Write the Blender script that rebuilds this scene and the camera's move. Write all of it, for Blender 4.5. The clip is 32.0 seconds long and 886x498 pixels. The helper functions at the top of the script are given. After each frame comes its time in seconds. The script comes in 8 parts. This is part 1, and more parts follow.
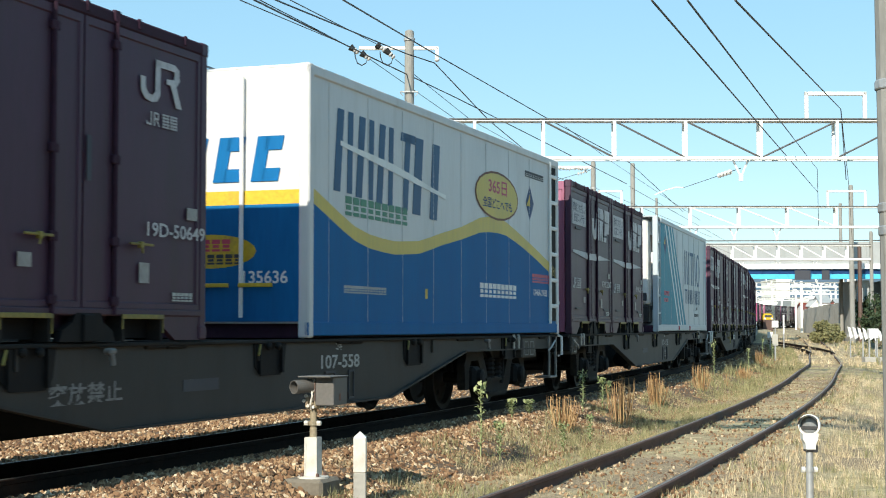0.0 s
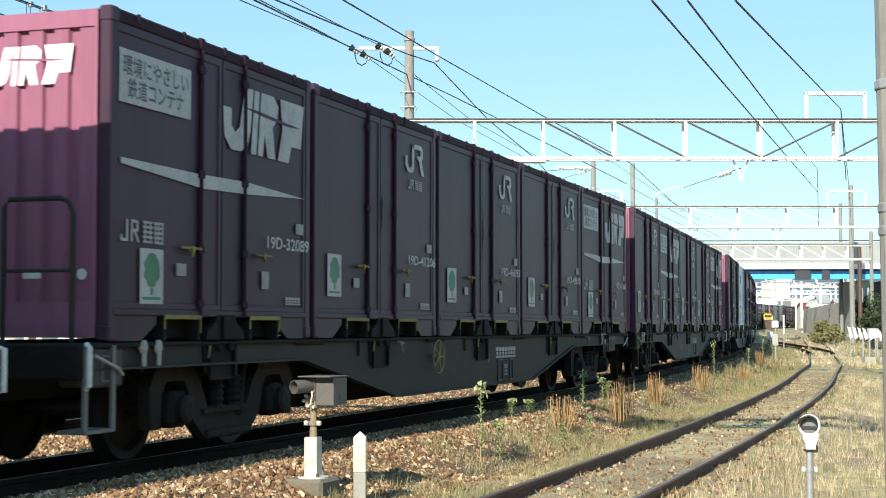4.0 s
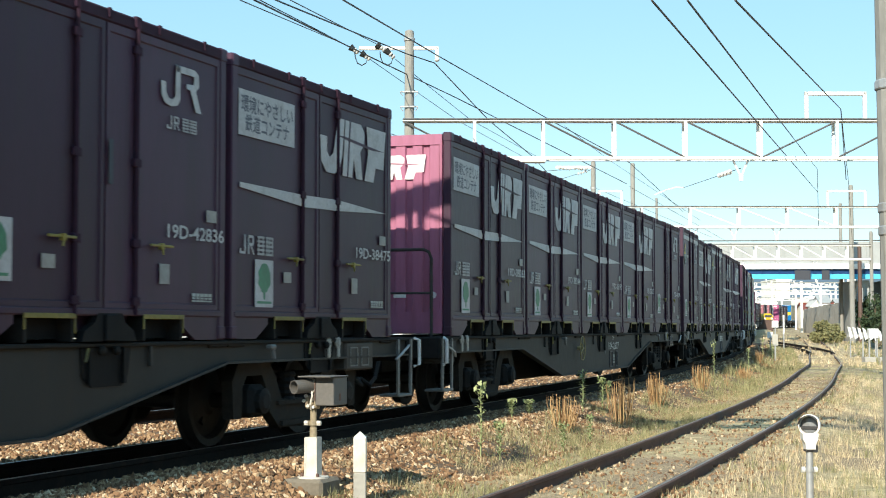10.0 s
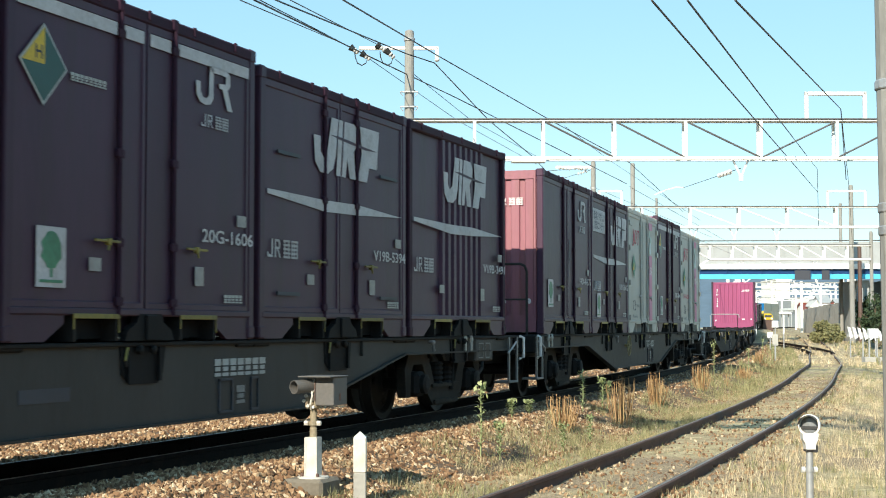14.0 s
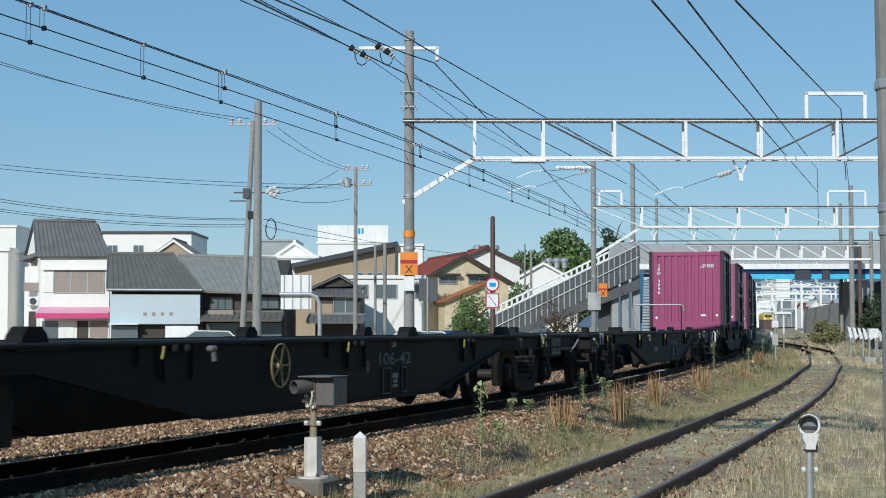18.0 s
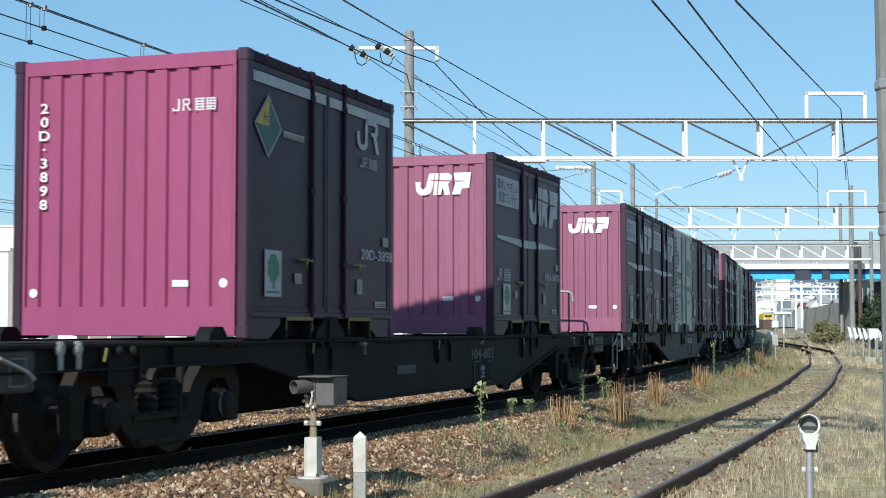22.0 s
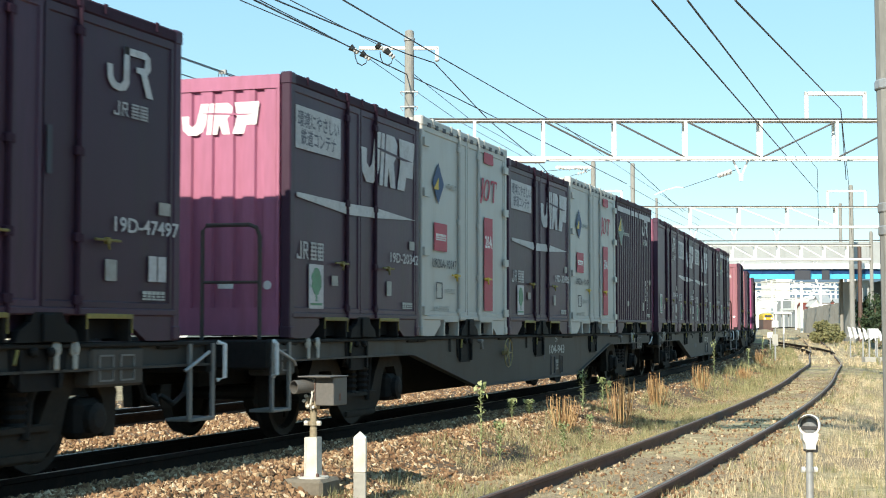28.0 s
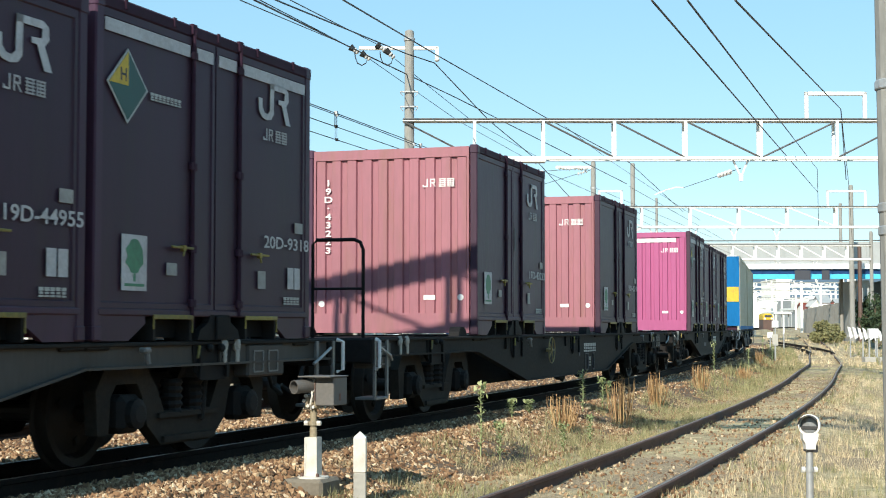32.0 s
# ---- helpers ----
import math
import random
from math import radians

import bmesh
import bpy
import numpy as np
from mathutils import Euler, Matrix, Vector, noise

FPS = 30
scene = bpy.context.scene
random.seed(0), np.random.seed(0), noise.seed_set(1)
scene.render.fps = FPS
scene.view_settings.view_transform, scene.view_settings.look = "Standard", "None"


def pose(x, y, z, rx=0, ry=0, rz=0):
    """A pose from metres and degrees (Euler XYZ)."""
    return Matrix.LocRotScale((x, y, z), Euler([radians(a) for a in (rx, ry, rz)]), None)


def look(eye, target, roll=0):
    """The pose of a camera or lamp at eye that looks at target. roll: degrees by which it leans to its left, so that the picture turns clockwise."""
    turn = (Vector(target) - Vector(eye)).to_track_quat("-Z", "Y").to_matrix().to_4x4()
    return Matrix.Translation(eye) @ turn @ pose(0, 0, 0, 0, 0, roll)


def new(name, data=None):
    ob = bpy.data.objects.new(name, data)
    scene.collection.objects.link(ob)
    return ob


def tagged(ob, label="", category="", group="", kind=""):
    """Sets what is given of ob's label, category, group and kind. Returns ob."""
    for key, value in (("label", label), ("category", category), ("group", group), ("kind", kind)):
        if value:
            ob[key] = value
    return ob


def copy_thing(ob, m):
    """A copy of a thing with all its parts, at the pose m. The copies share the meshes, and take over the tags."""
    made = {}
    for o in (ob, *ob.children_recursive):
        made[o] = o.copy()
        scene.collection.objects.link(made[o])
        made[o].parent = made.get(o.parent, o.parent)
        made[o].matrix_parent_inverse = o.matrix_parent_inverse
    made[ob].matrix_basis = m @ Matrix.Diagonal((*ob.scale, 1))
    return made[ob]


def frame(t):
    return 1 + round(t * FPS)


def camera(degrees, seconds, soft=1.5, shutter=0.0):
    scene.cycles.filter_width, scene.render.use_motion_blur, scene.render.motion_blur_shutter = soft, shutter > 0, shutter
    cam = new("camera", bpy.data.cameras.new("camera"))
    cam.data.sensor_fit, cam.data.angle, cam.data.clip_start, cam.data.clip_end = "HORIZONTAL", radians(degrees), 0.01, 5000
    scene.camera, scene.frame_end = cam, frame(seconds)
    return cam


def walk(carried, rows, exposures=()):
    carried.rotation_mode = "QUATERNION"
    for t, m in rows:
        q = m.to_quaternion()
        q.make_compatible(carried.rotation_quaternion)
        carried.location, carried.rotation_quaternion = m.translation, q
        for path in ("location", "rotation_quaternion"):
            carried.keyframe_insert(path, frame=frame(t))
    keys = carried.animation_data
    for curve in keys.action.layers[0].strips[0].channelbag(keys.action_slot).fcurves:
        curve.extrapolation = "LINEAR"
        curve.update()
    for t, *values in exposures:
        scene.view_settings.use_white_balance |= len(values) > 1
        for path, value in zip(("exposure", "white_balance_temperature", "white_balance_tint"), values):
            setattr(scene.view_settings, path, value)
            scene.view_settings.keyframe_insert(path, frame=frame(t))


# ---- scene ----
from functools import lru_cache

cam = camera(32.78, 32.0, soft=1.0, shutter=0.12)
TURN = 20.258           # the view's turn to the left of the straight track
EYE = (0.0, 0.0, 1.104)
STILL = pose(*EYE, 90 + 2.977, 0, TURN)
walk(cam, [(0, STILL), (32, STILL)],
     exposures=[(t, 0.33 + 1.37 * e, 7150 + 1540 * e - blue, 7 - 3 * e) for t, e, blue in (
         (0, -0.04, 50), (3, 0.0, 50), (5, 0.07, 60), (14.5, 0.07, 60), (16.0, -0.06, 80), (16.6, -0.15, 120), (17.0, -0.28, 150), (17.4, -0.48, 120), (18.2, -0.66, 60),
         (20.3, -0.69, 80), (21.0, -0.64, 120), (21.4, -0.5, 280), (22.2, -0.32, 420), (23.2, -0.2, 380), (24.0, -0.13, 300), (24.5, -0.06, 180), (25.0, 0.02, 60), (26.5, 0.05, 60), (28, 0.07, 60), (31, 0.06, 60), (32, -0.02, 180))])

# ---- world and sun ----
SUN = Vector((-0.03, -1.0, 0.56)).normalized()      # towards the sun, nearly along the track
world = bpy.data.worlds.new("sky")
scene.world = world
world.use_nodes = True
wn = world.node_tree.nodes
sky = wn.new("ShaderNodeTexSky")
sky.sky_type, sky.sun_disc = "NISHITA", False
sky.sun_elevation = math.asin(SUN.z)
sky.sun_rotation = math.atan2(SUN.x, SUN.y)
sky.air_density, sky.dust_density, sky.ozone_density = 1.0, 0.0, 1.7
even = wn.new("ShaderNodeMix")      # clear sky, evened out by a thin uniform veil
even.data_type = "RGBA"
even.inputs[0].default_value = 0.55
even.inputs[7].default_value = (2.0, 4.85, 7.35, 1.0)
world.node_tree.links.new(sky.outputs[0], even.inputs[6])
world.node_tree.links.new(even.outputs[2], wn["Background"].inputs[0])
wn["Background"].inputs[1].default_value = 0.125
lamp = bpy.data.lights.new("sun", "SUN")
lamp.energy, lamp.angle, lamp.color = 5.0, radians(0.53), (1.0, 0.95, 0.86)
sun = new("sun", lamp)
sun.matrix_world = look((0, 0, 60), Vector((0, 0, 60)) - SUN)


# ---- materials ----
def material(name, color, rough=0.6, metal=0.0, vary=0.25, scale=6.0, stretch=(1, 1, 1), grime=None, amount=0.0,
             bump=0.0, bump_scale=60.0, spread=0.0, spec=0.5):
    """Base colour with variation at two scales, optional grime patches, fine relief and a change from object to object."""
    m = bpy.data.materials.new(name)
    m.use_nodes = True
    n, l = m.node_tree.nodes, m.node_tree.links
    p = n["Principled BSDF"]
    p.inputs["Metallic"].default_value = metal
    p.inputs["Specular IOR Level"].default_value = spec
    tc, mp = n.new("ShaderNodeTexCoord"), n.new("ShaderNodeMapping")
    mp.inputs["Scale"].default_value = stretch
    l.new(tc.outputs["Object"], mp.inputs[0])
    big, small = n.new("ShaderNodeTexNoise"), n.new("ShaderNodeTexNoise")
    big.inputs["Scale"].default_value, big.inputs["Detail"].default_value = scale * 0.25, 5
    small.inputs["Scale"].default_value, small.inputs["Detail"].default_value = scale * 4, 6
    for k in (big, small):
        l.new(mp.outputs[0], k.inputs["Vector"])
    mix = n.new("ShaderNodeMath")
    mix.operation = "ADD"
    l.new(big.outputs[0], mix.inputs[0])
    l.new(small.outputs[0], mix.inputs[1])
    rng = n.new("ShaderNodeMapRange")
    rng.inputs["From Min"].default_value, rng.inputs["From Max"].default_value = 0.65, 1.35
    rng.inputs["To Min"].default_value, rng.inputs["To Max"].default_value = 1 - vary, 1 + vary
    l.new(mix.outputs[0], rng.inputs[0])
    value = rng.outputs[0]
    if spread:
        oi, sp, mul = n.new("ShaderNodeObjectInfo"), n.new("ShaderNodeMapRange"), n.new("ShaderNodeMath")
        sp.inputs["To Min"].default_value, sp.inputs["To Max"].default_value = 1 - spread, 1 + spread
        l.new(oi.outputs["Random"], sp.inputs[0])
        mul.operation = "MULTIPLY"
        l.new(value, mul.inputs[0])
        l.new(sp.outputs[0], mul.inputs[1])
        value = mul.outputs[0]
    tint = n.new("ShaderNodeVectorMath")
    tint.operation = "SCALE"
    tint.inputs[0].default_value = color
    l.new(value, tint.inputs["Scale"])
    out = tint.outputs[0]
    if grime:
        patch, ramp, over = n.new("ShaderNodeTexNoise"), n.new("ShaderNodeMapRange"), n.new("ShaderNodeMix")
        patch.inputs["Scale"].default_value, patch.inputs["Detail"].default_value = scale * 0.6, 8
        patch.inputs["Roughness"].default_value = 0.65
        l.new(mp.outputs[0], patch.inputs["Vector"])
        ramp.inputs["From Min"].default_value, ramp.inputs["From Max"].default_value = 0.5, 0.72
        ramp.inputs["To Max"].default_value = amount
        l.new(patch.outputs[0], ramp.inputs[0])
        over.data_type = "RGBA"
        over.inputs["B"].default_value = (*grime, 1)
        ins = [s for s in over.inputs if s.type == "RGBA"]
        ins[1].default_value = (*grime, 1)
        l.new(ramp.outputs[0], over.inputs[0])
        l.new(out, ins[0])
        out = [s for s in over.outputs if s.type == "RGBA"][0]
    l.new(out, p.inputs["Base Color"])
    rr = n.new("ShaderNodeMapRange")
    rr.inputs["To Min"].default_value, rr.inputs["To Max"].default_value = max(rough - 0.12, 0.05), min(rough + 0.12, 1)
    l.new(small.outputs[0], rr.inputs[0])
    l.new(rr.outputs[0], p.inputs["Roughness"])
    if bump:
        bn, bp = n.new("ShaderNodeTexNoise"), n.new("ShaderNodeBump")
        bn.inputs["Scale"].default_value, bn.inputs["Detail"].default_value = bump_scale, 6
        l.new(tc.outputs["Object"], bn.inputs["Vector"])
        bp.inputs["Strength"].default_value, bp.inputs["Distance"].default_value = bump, 0.02
        l.new(bn.outputs[0], bp.inputs["Height"])
        l.new(bp.outputs[0], p.inputs["Normal"])
    return m


STREAK = (1, 1, 0.15)
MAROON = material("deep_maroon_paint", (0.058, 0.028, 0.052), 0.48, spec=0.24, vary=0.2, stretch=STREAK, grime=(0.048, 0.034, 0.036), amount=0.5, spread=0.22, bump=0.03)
# The next four end paints carry sunlight in their colour; MAROON is the side.
SUNLITEND = material("sunlit_end_maroon_paint", (0.33, 0.122, 0.2), 0.55, spec=0.25, vary=0.12, stretch=STREAK, grime=(0.22, 0.08, 0.08), amount=0.35, spread=0.14, bump=0.03)
MAGENTA = material("sunlit_end_magenta_paint", (0.31, 0.07, 0.16), 0.5, spec=0.25, vary=0.08, stretch=STREAK, grime=(0.2, 0.04, 0.07), amount=0.2, bump=0.03)
FADED = material("sunlit_end_faded_pink_paint", (0.29, 0.11, 0.14), 0.6, vary=0.14, stretch=STREAK, grime=(0.22, 0.11, 0.085), amount=0.6, bump=0.03)
VIVID = material("sunlit_end_bright_magenta_paint", (0.36, 0.085, 0.2), 0.5, spec=0.25, vary=0.08, stretch=STREAK, bump=0.03)
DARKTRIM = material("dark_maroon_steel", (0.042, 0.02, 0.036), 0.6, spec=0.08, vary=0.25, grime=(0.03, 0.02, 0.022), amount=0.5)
ROOFDUST = material("dusty_roof_paint", (0.16, 0.06, 0.08), 0.7, vary=0.25, grime=(0.1, 0.08, 0.06), amount=0.5)
WHITE = material("white_paint", (0.8, 0.8, 0.79), 0.5, vary=0.07, stretch=STREAK, grime=(0.4, 0.38, 0.34), amount=0.35)
CREAM = material("cream_paint", (0.44, 0.43, 0.395), 0.5, vary=0.08, stretch=STREAK, grime=(0.4, 0.36, 0.3), amount=0.4)
REEFERWHITE = material("bluish_white_paint", (0.43, 0.5, 0.545), 0.45, vary=0.06, stretch=STREAK, grime=(0.38, 0.4, 0.4), amount=0.3)
SHELLWHITE = material("greyish_white_paint", (0.46, 0.46, 0.445), 0.5, vary=0.07, stretch=STREAK, grime=(0.36, 0.33, 0.29), amount=0.4)
PALEGREEN = material("pale_green_print", (0.5, 0.62, 0.55), 0.55, vary=0.15)
PALEBLUE = material("pale_blue_paint", (0.62, 0.72, 0.76), 0.5, vary=0.07, stretch=STREAK, grime=(0.4, 0.42, 0.4), amount=0.3)
LETTER = material("white_lettering", (0.78, 0.78, 0.78), 0.55, vary=0.16, grime=(0.35, 0.3, 0.3), amount=0.4)
# Side lettering is greyed for the shade there; sunlit ends use LETTER.
EMBLEM = material("shaded_side_worn_lettering", (0.5, 0.49, 0.51), 0.6, vary=0.2, scale=9, grime=(0.22, 0.19, 0.2), amount=0.5)
WAVEWHITE = material("dulled_white_paint", (0.62, 0.63, 0.64), 0.5, vary=0.06, stretch=STREAK, grime=(0.42, 0.41, 0.38), amount=0.35)
WAVEYELLOW = material("soft_yellow_paint", (0.6, 0.46, 0.09), 0.5, vary=0.12, stretch=STREAK, grime=(0.4, 0.32, 0.12), amount=0.3)
SLOGANINK = material("faded_blue_grey_print", (0.1, 0.105, 0.14), 0.6, vary=0.2)
GREYLETTER = material("grey_lettering", (0.42, 0.43, 0.42), 0.6, vary=0.2)
INK = material("dark_lettering", (0.04, 0.045, 0.06), 0.6, vary=0.2)
DULLYELLOW = material("dull_yellow_paint", (0.25, 0.2, 0.045), 0.6, vary=0.35, grime=(0.07, 0.055, 0.035), amount=0.85, spread=0.3)
RINGBROWN = material("worn_brownish_yellow_paint", (0.3, 0.24, 0.11), 0.65, vary=0.3, grime=(0.06, 0.045, 0.03), amount=0.6)
YELLOW = material("yellow_paint", (0.62, 0.42, 0.03), 0.5, vary=0.2, grime=(0.2, 0.14, 0.05), amount=0.5)
BLUE = material("blue_paint", (0.007, 0.135, 0.35), 0.55, spec=0.05, vary=0.12, stretch=STREAK, grime=(0.02, 0.12, 0.28), amount=0.3)
TEAL = material("teal_paint", (0.012, 0.235, 0.34), 0.5, spec=0.12, vary=0.1, stretch=STREAK)
DEEPBLUE = material("deep_blue_paint", (0.012, 0.05, 0.15), 0.5, spec=0.2, vary=0.1)
SKYBLUE = material("sky_blue_paint", (0.03, 0.32, 0.66), 0.5, spec=0.05, vary=0.1)
GREEN = material("green_paint", (0.03, 0.2, 0.12), 0.5, vary=0.2)
LEAFGREEN = material("light_green_paint", (0.05, 0.2, 0.11), 0.5, vary=0.3)
REDPANEL = material("red_paint", (0.42, 0.03, 0.07), 0.5, spec=0.25, vary=0.12, grime=(0.3, 0.1, 0.1), amount=0.3)
DECALRED = material("red_print", (0.5, 0.05, 0.1), 0.5, vary=0.15)
WAGONGREY = material("weathered_blue_grey_steel", (0.043, 0.041, 0.039), 0.65, spec=0.25, vary=0.2, stretch=(1, 1, 0.22), grime=(0.045, 0.036, 0.03), amount=0.75, spread=0.22, bump=0.05)
WAGONBLACK = material("black_weathered_steel", (0.011, 0.011, 0.012), 0.7, spec=0.15, vary=0.25, grime=(0.02, 0.017, 0.014), amount=0.5)
WAGONPALE = material("faded_brownish_grey_steel", (0.074, 0.068, 0.063), 0.65, spec=0.25, vary=0.2, stretch=(1, 1, 0.22), grime=(0.06, 0.045, 0.035), amount=0.75, bump=0.05)
WAGONDARK = material("sooty_steel", (0.018, 0.0175, 0.0175), 0.75, spec=0.15, vary=0.3, grime=(0.036, 0.028, 0.021), amount=0.6, bump=0.08)
WHEEL = material("brown_steel_wheel", (0.026, 0.021, 0.018), 0.65, 0.15, vary=0.3)
BRIGHT = material("polished_steel", (0.3, 0.29, 0.28), 0.45, 1.0, vary=0.1)
GALV = material("galvanised_steel", (0.4, 0.41, 0.42), 0.5, 0.4, vary=0.15, grime=(0.3, 0.28, 0.25), amount=0.4)
BLACK = material("black_rubber", (0.015, 0.015, 0.016), 0.7, vary=0.3)


# ---- building blocks ----
class Shape:
    """A mesh in the making: plain lists of points and faces."""

    def __init__(self):
        self.v, self.f, self.m = [], [], []

    def add(self, pts, faces, slot=0):
        k = len(self.v)
        self.v += [tuple(p) for p in pts]
        self.f += [tuple(i + k for i in q) for q in faces]
        self.m += [slot] * len(faces)
        return self

    def box(self, x0, x1, y0, y1, z0, z1, b=0.0, slot=0):
        """A block; with b its edges are chamfered by that much."""
        if not b:
            p = [(x, y, z) for x in (x0, x1) for y in (y0, y1) for z in (z0, z1)]
            return self.add(p, [(0, 1, 3, 2), (4, 6, 7, 5), (0, 4, 5, 1), (2, 3, 7, 6), (0, 2, 6, 4), (1, 5, 7, 3)], slot)
        b = min(b, 0.49 * (x1 - x0), 0.49 * (y1 - y0), 0.49 * (z1 - z0))
        bm = bmesh.new()
        bmesh.ops.create_cube(bm, size=1, matrix=Matrix.Translation(((x0 + x1) / 2, (y0 + y1) / 2, (z0 + z1) / 2)) @ Matrix.Diagonal((x1 - x0, y1 - y0, z1 - z0, 1)))
        bmesh.ops.bevel(bm, geom=bm.edges[:], offset=b, segments=1, affect="EDGES")
        bm.verts.index_update()
        self.add([w.co for w in bm.verts], [[w.index for w in q.verts] for q in bm.faces], slot)
        bm.free()
        return self

    def prism(self, pts, axis, a, b, slot=0):
        """The outline pts (two coordinates each) drawn out along an axis from a to b."""
        put = {"x": lambda p, c: (c, p[0], p[1]), "y": lambda p, c: (p[0], c, p[1]), "z": lambda p, c: (p[0], p[1], c)}[axis]
        n = len(pts)
        return self.add([put(p, a) for p in pts] + [put(p, b) for p in pts],
                        [tuple(range(n))[::-1], tuple(range(n, 2 * n))] + [(i, (i + 1) % n, n + (i + 1) % n, n + i) for i in range(n)], slot)

    def tube(self, pts, r, n=8, slot=0, taper=1.0):
        """A round bar through the points."""
        pts = [Vector(p) for p in pts]
        rings, k = [], len(pts)
        for i, p in enumerate(pts):
            d = (pts[min(i + 1, k - 1)] - pts[max(i - 1, 0)]).normalized()
            side = d.cross(Vector((0, 0, 1)) if abs(d.z) < 0.9 else Vector((1, 0, 0))).normalized()
            up = side.cross(d)
            q = r * (1 + (taper - 1) * i / max(k - 1, 1))
            rings.append([p + (side * math.cos(2 * math.pi * j / n) + up * math.sin(2 * math.pi * j / n)) * q for j in range(n)])
        faces = [(i * n + j, i * n + (j + 1) % n, (i + 1) * n + (j + 1) % n, (i + 1) * n + j) for i in range(k - 1) for j in range(n)]
        faces += [tuple(range(n))[::-1], tuple(range((k - 1) * n, k * n))]
        return self.add([q for ring in rings for q in ring], faces, slot)

    def lathe(self, prof, axis="z", n=16, at=(0, 0, 0), slot=0):
        """The profile (radius, height) turned round an axis."""
        pts = []
        for r, h in prof:
            for j in range(n):
                c, s = r * math.cos(2 * math.pi * j / n), r * math.sin(2 * math.pi * j / n)
                q = {"z": (c, s, h), "x": (h, c, s), "y": (s, h, c)}[axis]
                pts.append((q[0] + at[0], q[1] + at[1], q[2] + at[2]))
        k = len(prof)
        faces = [(i * n + j, i * n + (j + 1) % n, (i + 1) * n + (j + 1) % n, (i + 1) * n + j) for i in range(k - 1) for j in range(n)]
        loop = prof[0] == prof[-1]
        if prof[0][0] > 0 and not loop:
            faces.append(tuple(range(n))[::-1])
        if prof[-1][0] > 0 and not loop:
            faces.append(tuple(range((k - 1) * n, k * n)))
        return self.add(pts, faces, slot)

    def mesh(self, name, *mats):
        me = bpy.data.meshes.new(name)
        me.from_pydata(self.v, [], self.f)
        for q in mats:
            me.materials.append(q)
        if len(mats) > 1:
            me.polygons.foreach_set("material_index", self.m)
        bm = bmesh.new()
        bm.from_mesh(me)
        bmesh.ops.recalc_face_normals(bm, faces=bm.faces)
        bm.to_mesh(me)
        bm.free()
        return me


def part(name, shape, mat, parent, label="", at=None):
    """One mesh under a thing or a part."""
    me = shape if isinstance(shape, bpy.types.Mesh) else shape.mesh(name, *(mat if isinstance(mat, (tuple, list)) else (mat,)))
    ob = new(name, me)
    ob.parent = parent
    if at is not None:
        ob.matrix_basis = at
    if label:
        ob["label"] = label
    return ob


def thing(name, label, category, group="", m=None, kind="", data=None):
    ob = new(name, data)
    if m is not None:
        ob.matrix_basis = m
    return tagged(ob, label, category, group, kind)


@lru_cache(maxsize=None)
def writing(text, size, mat_name):
    """Letters as a flat mesh, centred, facing up, from the built-in font."""
    cu = bpy.data.curves.new("writing", "FONT")
    cu.body, cu.size, cu.align_x, cu.align_y, cu.resolution_u, cu.offset = text, size, "CENTER", "CENTER", 3, 0.018
    ob = bpy.data.objects.new("writing", cu)
    me = bpy.data.meshes.new_from_object(ob)
    bpy.data.objects.remove(ob)
    me.materials.clear()
    me.materials.append(bpy.data.materials[mat_name])
    return me


NEAR_SIDE = Matrix(((0, 0, 1, 0), (1, 0, 0, 0), (0, 1, 0, 0), (0, 0, 0, 1)))      # text on a side that faces +x


def on_side(parent, name, text, x, y, z, height, mat, width=None, label=""):
    """Letters of a given cap height on a side wall; width squeezes or widens the line."""
    me = writing(text, 1.0, mat.name)
    xs = [v.co.x for v in me.vertices] or [0, 1]
    ys = [v.co.y for v in me.vertices] or [0, 1]
    k = height / (max(ys) - min(ys))
    kx = width / (max(xs) - min(xs)) if width else k
    m = Matrix.Translation((x, y, z)) @ NEAR_SIDE @ Matrix.Diagonal((kx, k, 1, 1)) @ Matrix.Translation((-(max(xs) + min(xs)) / 2, -(max(ys) + min(ys)) / 2, 0))
    return part(name, me, mat, parent, label, m)


# ---- the line of the tracks ----
MAIN, BEND, TURNING, STRAIGHT = -7.423, 6.823, 0.0025412, 60.0      # centre at the camera, start, curvature and end of the bend


DRIFT = ((45, 0.0), (50, 0.1), (55.5, 0.27), (65, 0.4), (75, 0.45), (86, 0.41), (95, 0.28), (105, 0.14), (114, 0.0), (150, -0.5), (198, -1.17), (210, -1.08), (220, -0.63), (227, -0.1), (236, 0.84), (300, 8.5), (500, 33.0))
RISE = ((75, 0.0), (95, 0.12), (114, 0.3), (234, 0.98), (300, 1.2), (3000, 1.2))


def between(pts, s):
    """A smooth value from a short table."""
    if s <= pts[0][0]:
        return pts[0][1]
    for i in range(len(pts) - 1):
        (a, p), (b, q) = pts[i], pts[i + 1]
        if s <= b:
            l, r = pts[max(i - 1, 0)], pts[min(i + 2, len(pts) - 1)]
            m0, m1 = (q - l[1]) / (b - l[0]), (r[1] - p) / (r[0] - a)
            k, h = (s - a) / (b - a), b - a
            return (2 * k ** 3 - 3 * k ** 2 + 1) * p + (k ** 3 - 2 * k ** 2 + k) * h * m0 + (3 * k ** 2 - 2 * k ** 3) * q + (k ** 3 - k ** 2) * h * m1
    return pts[-1][1]


def rise(s):
    """The line climbs a little far on."""
    return between(RISE, s)


